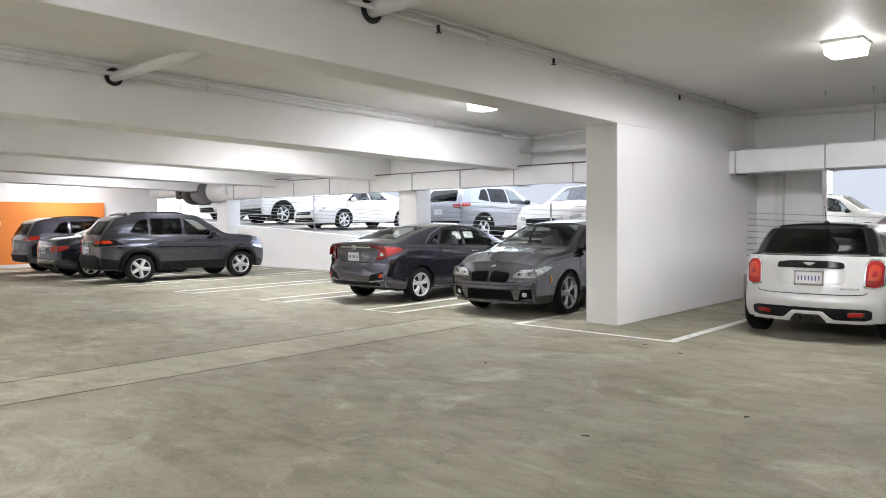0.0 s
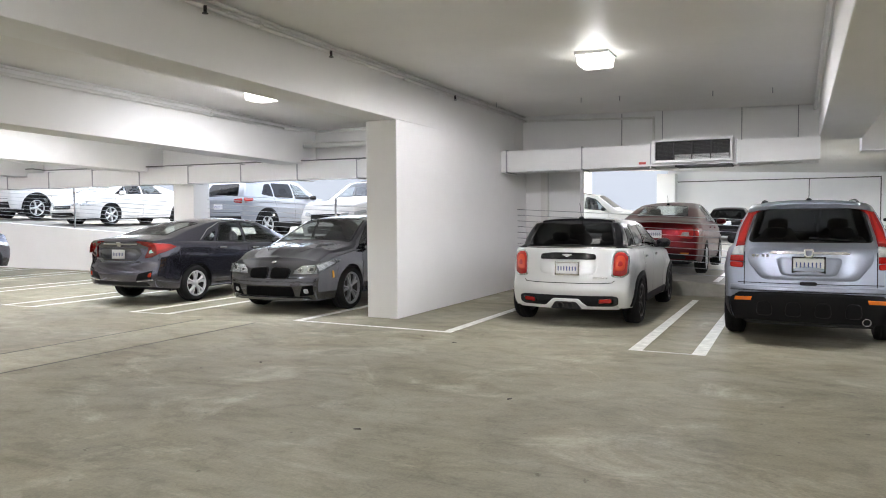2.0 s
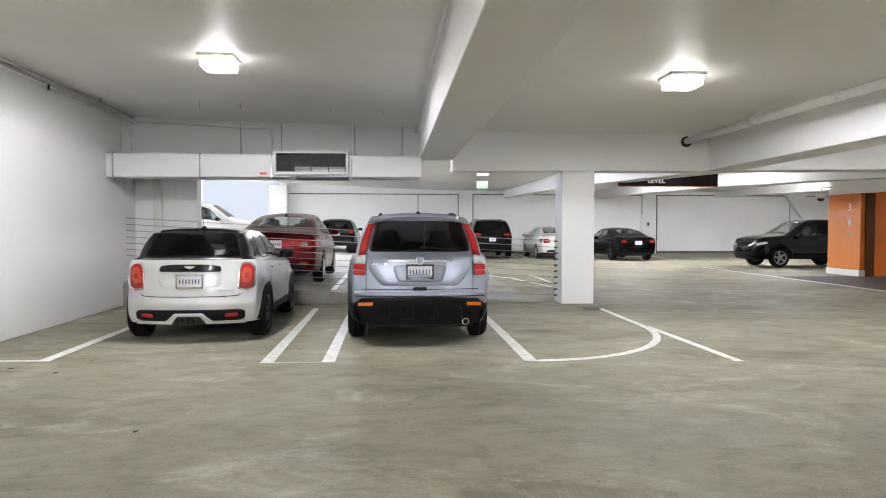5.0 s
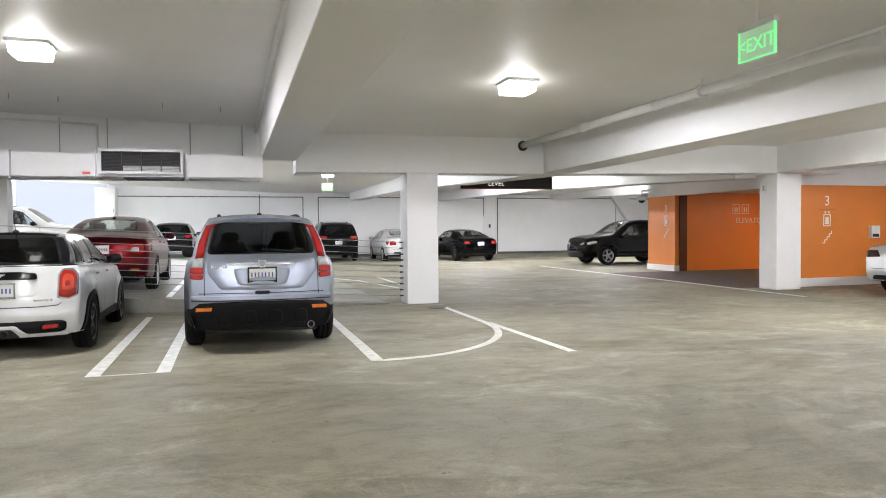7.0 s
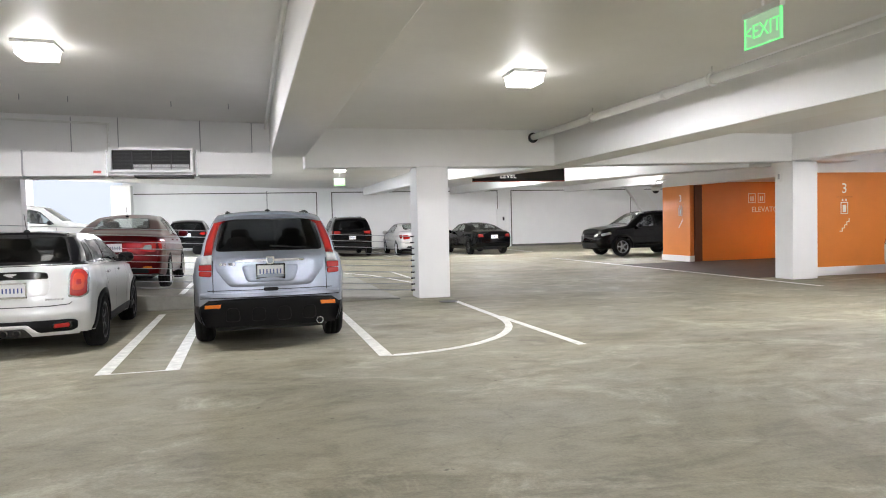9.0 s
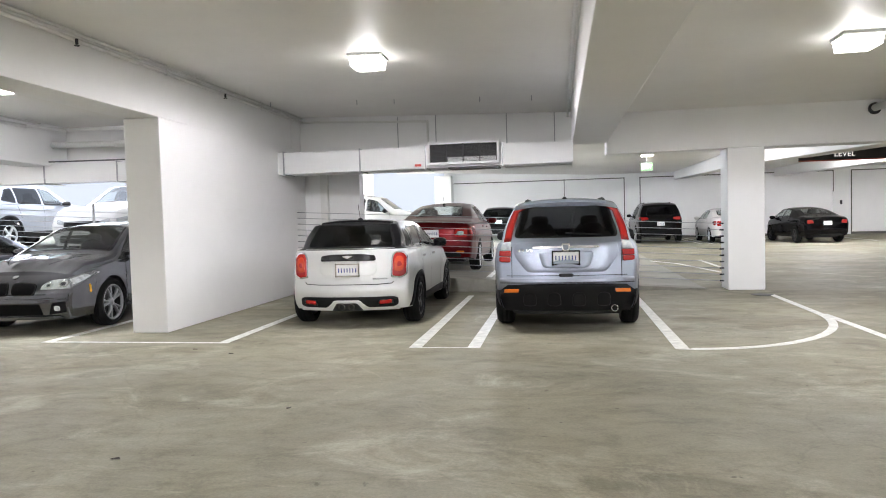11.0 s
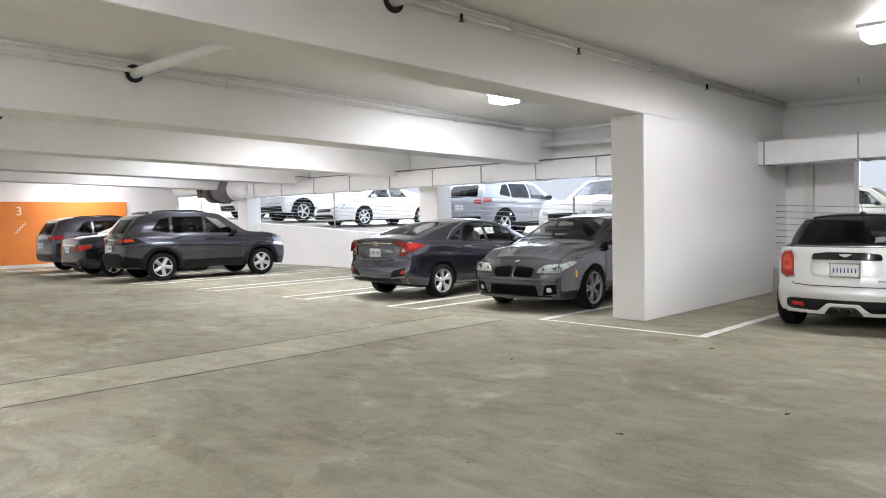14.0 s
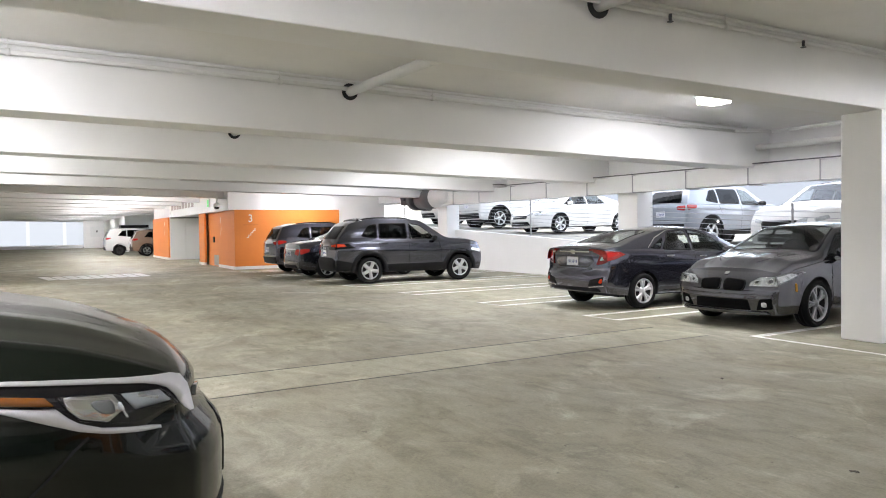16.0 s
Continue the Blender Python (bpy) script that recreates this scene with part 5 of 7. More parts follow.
S["patches"] = [
    ("grille_surround", "front", [(0.02, 0.535), (0.35, 0.535), (0.375, 0.66), (0.34, 0.70), (0.08, 0.72), (0.025, 0.70)], M_GLOSSBLACK, True, {"off": 0.012, "soft": 2, "step": 0.04}),
    ("kidney_grille", "front", [(0.03, 0.545), (0.34, 0.545), (0.362, 0.655), (0.33, 0.69), (0.085, 0.71), (0.035, 0.69)], M_VOID, True, {"off": 0.018, "soft": 2, "step": 0.04, "label": "black kidney grille"}),
    ("bumper_lip", "front", [(-0.74, 0.475), (0.74, 0.475), (0.74, 0.495), (-0.74, 0.495)], P_GRAPHITE, False, {"soft": 0, "off": 0.02}),
    ("splitter", "front", [(-0.7, 0.22), (0.7, 0.22), (0.66, 0.25), (-0.66, 0.25)], P_GRAPHITE, False, {"soft": 0, "off": 0.03}),
    ("badge", "front", [(-0.035, 0.76), (0.035, 0.76), (0.035, 0.80), (-0.035, 0.80)], M_CHROME, False, {"off": 0.02, "soft": 2, "step": 0.02}),
    ("headlamp_surround", "front", [(0.42, 0.61), (0.81, 0.615), (0.815, 0.75), (0.55, 0.735), (0.44, 0.67)], M_CLEAR, True, {"off": 0.004, "soft": 0}),
    ("headlamp", "side", [(4.32, 0.80), (4.868, 0.62), (4.868, 0.75), (4.6, 0.80), (4.42, 0.825)], M_SMOKE, True, {"off": 0.006, "soft": 0}),
    ("headlamp_ring", "front", [(0.47, 0.635), (0.57, 0.632), (0.58, 0.70), (0.49, 0.70)], M_CHROME, True, {"off": 0.010, "soft": 2, "step": 0.02}),
    ("headlamp_ring", "front", [(0.64, 0.638), (0.76, 0.64), (0.765, 0.725), (0.65, 0.72)], M_CHROME, True, {"off": 0.010, "soft": 2, "step": 0.02}),
    ("headlamp_projector", "front", [(0.495, 0.65), (0.55, 0.65), (0.555, 0.688), (0.505, 0.688)], M_SMOKE, True, {"off": 0.014, "soft": 2, "step": 0.02}),
    ("headlamp_projector", "front", [(0.67, 0.655), (0.735, 0.657), (0.74, 0.708), (0.675, 0.705)], M_SMOKE, True, {"off": 0.014, "soft": 2, "step": 0.02}),
    ("headlamp_brow", "front", [(0.5, 0.715), (0.81, 0.735), (0.81, 0.75), (0.55, 0.735)], M_CLEAR, True, {"off": 0.012, "soft": 0, "step": 0.03}),
    ("headlamp_reflector", "side", [(4.5, 0.765), (4.72, 0.69), (4.84, 0.66), (4.84, 0.74), (4.6, 0.79)], M_CLEAR, True, {"off": 0.010, "soft": 0, "step": 0.03}),
    ("headlamp_glass", "side", [(4.34, 0.798), (4.866, 0.63), (4.866, 0.745), (4.6, 0.797), (4.42, 0.82)], M_COVER, True, {"off": 0.016, "soft": 0}),
    ("headlamp_glass", "front", [(0.43, 0.615), (0.808, 0.62), (0.812, 0.745), (0.55, 0.73), (0.45, 0.67)], M_COVER, True, {"off": 0.02, "soft": 0}),
    ("lower_grille", "front", [(-0.45, 0.27), (0.45, 0.27), (0.42, 0.42), (-0.42, 0.42)], M_VOID, False, {"off": 0.006, "soft": 1}),
    ("side_intake", "front", [(0.52, 0.27), (0.74, 0.3), (0.74, 0.45), (0.58, 0.43)], M_VOID, True, {"off": 0.006, "soft": 1}),
    ("fog_lamp", "front", [(0.60, 0.32), (0.67, 0.32), (0.67, 0.39), (0.60, 0.39)], M_CLEAR, True, {"off": 0.02, "soft": 2, "step": 0.02}),
    ("side_marker", "side", [(4.52, 0.53), (4.56, 0.53), (4.59, 0.65), (4.55, 0.65)], M_YELLOW, True, {"soft": 1, "step": 0.03, "label": "amber side marker"}),
    ("tail_lamp", "rear", [(0.44, 0.8), (0.74, 0.78), (0.74, 0.95), (0.5, 0.95)], M_RED, True)]
S["seams"] += [("top", [(0.3, 4.6), (0.5, 4.25), (0.55, 3.9)], True), ("front", [(-0.5, 0.545), (0.5, 0.545)], False)]
build_car("saloon", S, (-4.56, 12.84), 183.5)

# dark grey saloon, nose in
S = sedan("dark grey fastback saloon parked nose-in with red wing-shaped tail lamps", P_GREY, spokes=5, twin=True, plates=[("rear", 0.86, None)], shoulder=0.06, round_r=2.4, bulge_r=0.12, chunk=1.3)
w = 0.9
S["plan"] = [(0, w - 0.09), (0.12, w - 0.06), (0.3, w - 0.02), (0.6, w + 0.005), (1.2, w + 0.01), (3.3, w), (4.0, w - 0.03), (4.35, w - 0.12), (4.55, w - 0.25), (4.63, w - 0.32)]
S["top"] = [(0, 1.10), (0.06, 1.125), (0.3, 1.15), (0.55, 1.175), (1.0, 1.31), (1.5, 1.42), (2.0, 1.475), (2.4, 1.48), (2.85, 1.44), (3.65, 1.09), (3.85, 1.03), (4.3, 0.91), (4.5, 0.81), (4.63, 0.73)]
S["belt"] = [(0, 1.03), (0.5, 1.06), (1.6, 1.01), (3.2, 0.95), (3.8, 0.91), (4.3, 0.80), (4.63, 0.64)]
S["lean_r"] = [(0.2, 0.06), (0.5, 0), (0.62, 0.02), (0.68, 0.06), (0.98, 0.09), (1.08, 0.02), (1.15, 0.0)]
S["lean_run"] = 0.35
S["glass"] = [("rear_window", "top", [(-0.52, 0.60), (0.52, 0.60), (0.48, 1.42), (-0.48, 1.42)], M_GLASS, False), ("windscreen", "top", [(-0.49, 2.88), (0.49, 2.88), (0.64, 3.6), (-0.64, 3.6)], M_GLASS, False),
              ("front_door_window", "side", [(2.34, 1.0), (3.4, 0.98), (2.85, 1.31), (2.34, 1.40)], M_GLASS, True), ("rear_door_window", "side", [(1.52, 1.05), (2.27, 1.01), (2.27, 1.40), (1.80, 1.365)], M_GLASS, True),
              ("quarter_window", "side", [(1.2, 1.08), (1.46, 1.055), (1.62, 1.27)], M_GLASS, True)]
S["patches"] = [
    ("tail_lamp", "rear", [(0.58, 0.80), (0.70, 0.815), (0.80, 0.86), (0.81, 1.05), (0.44, 1.095), (0.40, 1.075), (0.60, 1.02), (0.66, 0.94), (0.62, 0.86)], M_DEEPRED, True, {"soft": 0, "off": 0.016, "step": 0.03}),
    ("tail_lamp", "side", [(0.14, 0.87), (0.30, 0.90), (0.54, 0.985), (0.42, 1.035), (0.14, 1.055)], M_DEEPRED, True, {"soft": 0, "off": 0.006}),
    ("lamp_core", "rear", [(0.68, 0.90), (0.79, 0.92), (0.80, 1.03), (0.64, 1.045), (0.70, 0.98)], M_RED, True, {"soft": 0, "off": 0.021, "step": 0.03}),
    ("lamp_core", "side", [(0.16, 0.93), (0.28, 0.94), (0.42, 0.99), (0.36, 1.015), (0.16, 1.03)], M_RED, True, {"soft": 0, "off": 0.010, "step": 0.03}),
    ("reversing_lamp", "rear", [(0.655, 0.875), (0.74, 0.89), (0.70, 0.95), (0.665, 0.93)], M_CLEAR, True, {"soft": 0, "off": 0.022, "step": 0.02}),
    ("plate_recess", "rear", [(-0.40, 0.755), (0.40, 0.755), (0.52, 0.87), (0.44, 0.965), (-0.44, 0.965), (-0.52, 0.87)], P_GRAPHITE, False, {"off": 0.003, "soft": 1}),
    ("recess_lip", "rear", [(-0.5, 0.725), (0.5, 0.725), (0.46, 0.75), (-0.46, 0.75)], P_GREY, False, {"off": 0.02, "soft": 0}),
    ("chrome_strip", "rear", [(-0.42, 1.02), (0.42, 1.02), (0.42, 1.042), (-0.42, 1.042)], M_CHROME, False, {"soft": 0, "off": 0.014}),
    ("badge", "rear", [(-0.048, 0.985), (0.048, 0.985), (0.055, 1.07), (-0.055, 1.07)], M_CHROME, False, {"off": 0.024, "soft": 1, "step": 0.02}),
    ("boot_lip", "rear", [(-0.62, 1.085), (0.62, 1.085), (0.60, 1.115), (-0.60, 1.115)], P_GREY, False, {"off": 0.03, "soft": 0}),
    ("bumper_pocket", "rear", [(0.44, 0.42), (0.74, 0.46), (0.76, 0.60), (0.5, 0.54)], M_TRIM, True, {"soft": 0, "off": 0.008}),
    ("pocket_strip", "rear", [(0.46, 0.395), (0.76, 0.43), (0.76, 0.445), (0.46, 0.41)], M_CHROME, True, {"soft": 0, "off": 0.014, "step": 0.03}),
    ("reflector", "rear", [(0.68, 0.48), (0.74, 0.485), (0.75, 0.565), (0.69, 0.55)], M_LAMPCORE, True, {"soft": 1, "off": 0.016, "step": 0.02}),
    ("bumper_insert", "rear", [(-0.70, 0.335), (0.70, 0.335), (0.64, 0.40), (-0.64, 0.40)], M_TRIM, False, {"soft": 1, "off": 0.01}),
    ("headlamp", "front", [(0.36, 0.6), (0.57, 0.62), (0.59, 0.72), (0.4, 0.66)], M_CLEAR, True)]
S["seams"] = [("side", [(2.3, 0.3), (2.3, 0.99)], True), ("side", [(3.36, 0.3), (3.42, 0.7), (3.36, 0.96)], True), ("side", [(1.42, 0.78), (1.5, 1.03)], True), ("side", [(1.42, 0.3), (3.36, 0.3)], True), ("rear", [(-0.62, 0.70), (0.62, 0.70)], False)]
S["handles"], S["handle_mat"] = [(2.5, 0.90), (1.62, 0.93)], M_CHROME
S["lines"] = [("side", [(1.14, 1.085), (1.4, 1.26), (1.8, 1.395), (2.3, 1.43), (2.8, 1.37)], True, M_CHROME, 0.016), ("side", [(0.9, 0.80), (1.5, 0.84), (2.4, 0.81), (3.4, 0.78)], True, P_GRAPHITE, 0.012)]
build_car("saloon", S, (-7.42, 7.68))

# blue-grey SUV and its neighbours at the stair tower
def tall_suv(label, col):
    s = suv(label, col, L=4.7, W=1.9, H=1.84, wb=2.78, roh=1.02, R=0.375, rim=0.247, clad=0.115, sill_h=0.22, chunk=1.8, shoulder=0.07, roofw=0.66,
            lean_r=[(0.3, 0.05), (0.6, 0.0), (1.1, 0.04), (1.3, 0.16), (1.75, 0.52)], lean_run=1.0)
    s["patches"] = s["patches"][3:] + [
        ("rear_bumper_trim", "rear", [(-0.82, 0.38), (0.82, 0.38), (0.82, 0.66), (0.55, 0.74), (-0.55, 0.74), (-0.82, 0.66)], M_TRIM, False, {"soft": 0, "off": 0.014}), ("bumper_side_trim", "side", [(0.08, 0.38), (0.56, 0.38), (0.5, 0.6), (0.08, 0.68)], M_TRIM, True, {"soft": 0, "off": 0.01}),
        ("lamp_surround", "rear", [(0.34, 0.97), (0.82, 0.95), (0.82, 1.13), (0.34, 1.1)], M_GLOSSBLACK, True, {"soft": 0, "off": 0.012}), ("lamp_surround", "side", [(0.08, 0.97), (0.62, 1.0), (0.4, 1.12), (0.08, 1.13)], M_GLOSSBLACK, True, {"soft": 0, "off": 0.012}),
        ("tail_lamp", "rear", [(0.5, 1.03), (0.80, 1.02), (0.80, 1.11), (0.5, 1.085)], M_LAMPCORE, True, {"soft": 0, "off": 0.02}), ("tail_lamp", "side", [(0.1, 1.02), (0.36, 1.04), (0.30, 1.105), (0.1, 1.11)], M_LAMPCORE, True, {"soft": 0, "off": 0.02}),
        ("chrome_strip", "rear", [(-0.36, 1.03), (0.36, 1.03), (0.36, 1.06), (-0.36, 1.06)], M_GLOSSBLACK, False, {"soft": 0}), ("badge", "rear", [(-0.06, 0.96), (0.06, 0.96), (0.06, 1.02), (-0.06, 1.02)], M_CHROME, False, {"off": 0.014, "step": 0.03}),
        ("spoiler", "top", [(-0.58, 0.33), (0.58, 0.33), (0.56, 0.62), (-0.56, 0.62)], M_GLOSSBLACK, False, {"soft": 1, "off": 0.03})]
    return s


build_car("suv", tall_suv("slate grey SUV with silver wheels parked nose-in by the parapet", P_SLATE), (-16.3, 6.24), -4)
build_car("saloon", sedan("dark silver-grey saloon parked nose-in between two SUVs", P_SLATE, L=4.65, W=1.84, H=1.58, R=0.33, shoulder=0.06, lines=[("rear", [(-0.55, 0.92), (0.55, 0.92)], False, M_CHROME, 0.03), ("rear", [(-0.7, 0.5), (0.7, 0.5)], False, M_CHROME, 0.02)]), (-19.3, 6.15))
build_car("suv", suv("dark grey SUV parked beside the orange stair tower", P_GREY, L=4.7, W=1.88, H=1.8, wb=2.75, R=0.365, rim_mat=M_ALLOYDARK), (-22.2, 6.3))

# far bay
DIM = [("tail_lamp", "rear", [(0.5, 0.78), (0.74, 0.76), (0.74, 0.9), (0.54, 0.9)], M_DEEPRED, True, {"off": 0.012, "soft": 1}), ("bumper_insert", "rear", [(-0.55, 0.27), (0.55, 0.27), (0.5, 0.36), (-0.5, 0.36)], M_TRIM, False),
       ("headlamp", "front", [(0.36, 0.6), (0.57, 0.62), (0.59, 0.72), (0.4, 0.66)], M_CLEAR, True)]
S = sedan("deep red saloon on the ramp behind the cable railing", P_RED, L=4.6, W=1.8, H=1.48, antenna=(0.0, 1.75, 0.2), plates=[("rear", 0.82, None)])
S["patches"] += [("reversing_lamp", "rear", [(0.5, 0.78), (0.66, 0.77), (0.66, 0.86), (0.54, 0.86)], M_CLEAR, True, {"off": 0.018, "soft": 1, "step": 0.04}), ("reflector", "rear", [(0.5, 0.42), (0.66, 0.42), (0.66, 0.46), (0.5, 0.46)], M_AMBER, True, {"off": 0.014, "soft": 1})]
build_car("saloon", S, (0.42, 13.75), 0, ramp_z(0.42) - 0.01)
build_car("suv", suv("black saloon-backed car parked at the far wall", P_BLACK, L=4.6, W=1.8, H=1.55, clad=None, rails=None), (0.25, 31.8), 0, ramp_z(0.25) - 0.02)
build_car("suv", suv("large black SUV parked nose-in at the far wall", P_BLACK, L=5.1, W=1.95, H=1.82, wb=3.08, R=0.38, clad=None, rails=(0.8, 3.0, M_CHROME)), (7.3, 31.4))
build_car("saloon", sedan("white saloon parked nose-in at the far wall", P_WHITE, L=4.82, W=1.83, H=1.47), (10.15, 30.3))
build_car("saloon", sedan("black saloon parked nose-in at the far wall", P_BLACK, L=4.6, W=1.8, H=1.43, rim_mat=M_RIMBLACK, patches=DIM), (13.2, 29.0), 4)
build_car("suv", suv("black SUV standing beside the orange elevator lobby", P_BLACK, L=4.63, W=1.82, H=1.73, wb=2.67, rim_mat=M_ALLOYDARK, rails=(0.6, 2.6, M_TRIM)), (20.2, 25.0), 92)
S = sedan("silver saloon parked beside the orange elevator wall", P_SILVER, L=4.63, W=1.78, H=1.45)
S["patches"] += [("badge", "rear", [(-0.05, 0.88), (0.05, 0.88), (0.05, 0.97), (-0.05, 0.97)], M_CHROME, False, {"off": 0.014, "step": 0.02})]
S["patches"] = [("tail_lamp", "rear", [(0.42, 0.80), (0.74, 0.78), (0.74, 0.93), (0.5, 0.93)], M_DARKLAMP, True, {"soft": 1, "off": 0.012}), ("tail_lamp", "side", [(0.1, 0.79), (0.3, 0.85), (0.34, 0.93), (0.1, 0.93)], M_RED, True)] + S["patches"][2:]
S["plates"] = [("rear", 0.80, M_GLOSSBLACK)]
S["shoulder"] = 0.05
build_car("saloon", S, (15.3, 10.35), -84)

# cars up on the ramp, beyond the cable railing
def on_ramp(name, spec, x, y, turn):
    ob = build_car(name, spec, (x, y), turn, ramp_z(x))
    return ob


on_ramp("saloon", sedan("white saloon parked nose-out on the ramp", P_WHITE, L=4.9, W=1.85, H=1.47, wb=2.78, R=0.34, rim_mat=M_ALLOY, spokes=6), -17.6, 18.75, 180)
on_ramp("suv", suv("grey SUV parked on the ramp", P_MIDGREY, H=1.69), -11.1, 13.9, 0)
on_ramp("suv", suv("white SUV parked nose-out on the ramp", P_WHITE, L=4.8, W=1.9, H=1.78, R=0.37), -7.6, 18.7, 180)
on_ramp("suv", suv("white pickup-height SUV parked on the ramp", P_WHITE, L=5.0, W=1.95, H=1.85, wb=3.0, R=0.4), -21.2, 13.95, 0)
on_ramp("suv", suv("white SUV parked nose-out high on the ramp", P_WHITE, L=4.7, W=1.88, H=1.75), -24.6, 18.7, 180)

ob = build_car("suv", suv("white SUV driven nose-down on the far side of the ramp", P_WHITE, L=4.8, W=1.9, H=1.8, R=0.37), (-6.6, 26.6), -90, ramp_z(-6.6))
ob.matrix_basis = pose(-6.6, 26.6, ramp_z(-6.6), -3.15, 0, -90)

# far end of the aisle
build_car("minivan", suv("white minivan with black windows and a roof rack", P_WHITE, L=5.2, W=2.0, H=1.93, wb=3.05, R=0.38, clad=None, rim_mat=M_RIMBLACK), (-52.0, 3.2), 0)
rb = thing("roof_rack", "low black cargo rack on the white minivan's roof", "roof rack", "", (-52.0, 5.2, 1.94))
for a, b, c, d, e, f in ((-0.6, 0.6, -0.9, -0.86, -0.02, 0.16), (-0.6, 0.6, 0.86, 0.9, -0.02, 0.16), (-0.6, -0.56, -0.9, 0.9, -0.02, 0.16), (0.56, 0.6, -0.9, 0.9, -0.02, 0.16), (-0.6, 0.6, -0.9, 0.9, -0.03, 0.0)):
    bm = bmesh.new()
    box(bm, a, b, c, d, e, f)
    part("rack_rail", bm, M_TRIM, rb)
build_car("suv", suv("tan brown pickup-sized SUV beside the stair lobby", P_BRONZE, L=4.9, W=1.95, H=1.8), (-49.0, 4.6), 0)

# near row beside the camera
build_car("saloon", sedan("silver saloon parked nose-in in the near row", P_SILVER, L=4.6, H=1.45), (-5.9, -1.1), 180)
S = suv("glossy black-green SUV parked nose-out close to the camera", P_GREEN, L=4.77, W=1.86, H=1.67, wb=2.56, R=0.36, bulge_f=0.2, clad=None)
w = 0.93
S["plan"] = [(0, w - 0.15), (0.12, w - 0.07), (0.4, w - 0.02), (1.2, w), (3.5, w), (4.1, w - 0.03), (4.35, w - 0.09), (4.55, w - 0.2), (4.77, w - 0.36)]
S["top"] = [(0, 1.52), (0.1, 1.58), (0.35, 1.62), (1.2, 1.66), (2.0, 1.67), (2.6, 1.61), (3.2, 1.31), (3.4, 1.285), (3.9, 1.262), (4.2, 1.2), (4.4, 1.137), (4.55, 1.08), (4.65, 1.0), (4.77, 0.93)]
S["belt"] = [(0, 1.1), (1.0, 1.1), (2.2, 1.07), (3.3, 1.09), (3.9, 1.045), (4.3, 0.995), (4.77, 0.90)]
S["lean_f"] = [(0.3, 0.04), (0.45, 0.01), (0.68, 0.0), (0.745, 0.012), (0.80, 0.05), (0.88, 0.06), (0.93, 0.035), (1.0, 0.03)]
S["crown"] = 0.09
S["ridges"] = [(0.52, 0.014, 0.05, 3.3), (0.25, 0.006, 0.05, 3.3)]
S["bands"] = [
    ("headlamp", M_GLOSSBLACK, 0.006, flank([(3.8, 1.064, 1.056), (4.004, 1.044, 0.975), (4.07, 1.037, 0.946), (4.142, 1.027, 0.912), (4.217, 1.017, 0.879), (4.297, 1.007, 0.858), (4.384, 0.991, 0.846), (4.43, 0.978, 0.866), (4.476, 0.955, 0.882), (4.52, 0.897, 0.893)])),
    ("hood_trim", M_SATIN, 0.013, flank([(3.5, 1.11, 1.1), (4.005, 1.056, 1.044), (4.146, 1.041, 1.027), (4.305, 1.022, 1.006)]) + [(("side", 4.394, 1.01), ("side", 4.392, 0.99)), (("side", 4.442, 1.004), ("side", 4.438, 0.976)), (("side", 4.492, 1.0), ("side", 4.476, 0.957)), (("side", 4.53, 0.988), ("side", 4.5, 0.93)), (("side", 4.552, 0.956), ("side", 4.52, 0.897)), (("side", 4.562, 0.9), ("side", 4.535, 0.88)), (("side", 4.566, 0.872), ("side", 4.55, 0.868))]),
    ("lower_blade", M_SATIN, 0.012, flank([(3.93, 1.005, 1.0), (4.004, 0.984, 0.968), (4.07, 0.972, 0.94), (4.14, 0.963, 0.908), (4.172, 0.93, 0.895), (4.203, 0.907, 0.882), (4.265, 0.882, 0.864), (4.297, 0.876, 0.857), (4.385, 0.858, 0.84), (4.45, 0.842, 0.833)])),
    ("side_marker", M_MARKER, 0.016, flank([(3.88, 1.032, 1.018), (4.004, 1.015, 0.989), (4.112, 0.999, 0.973), (4.135, 0.974, 0.97)]))]
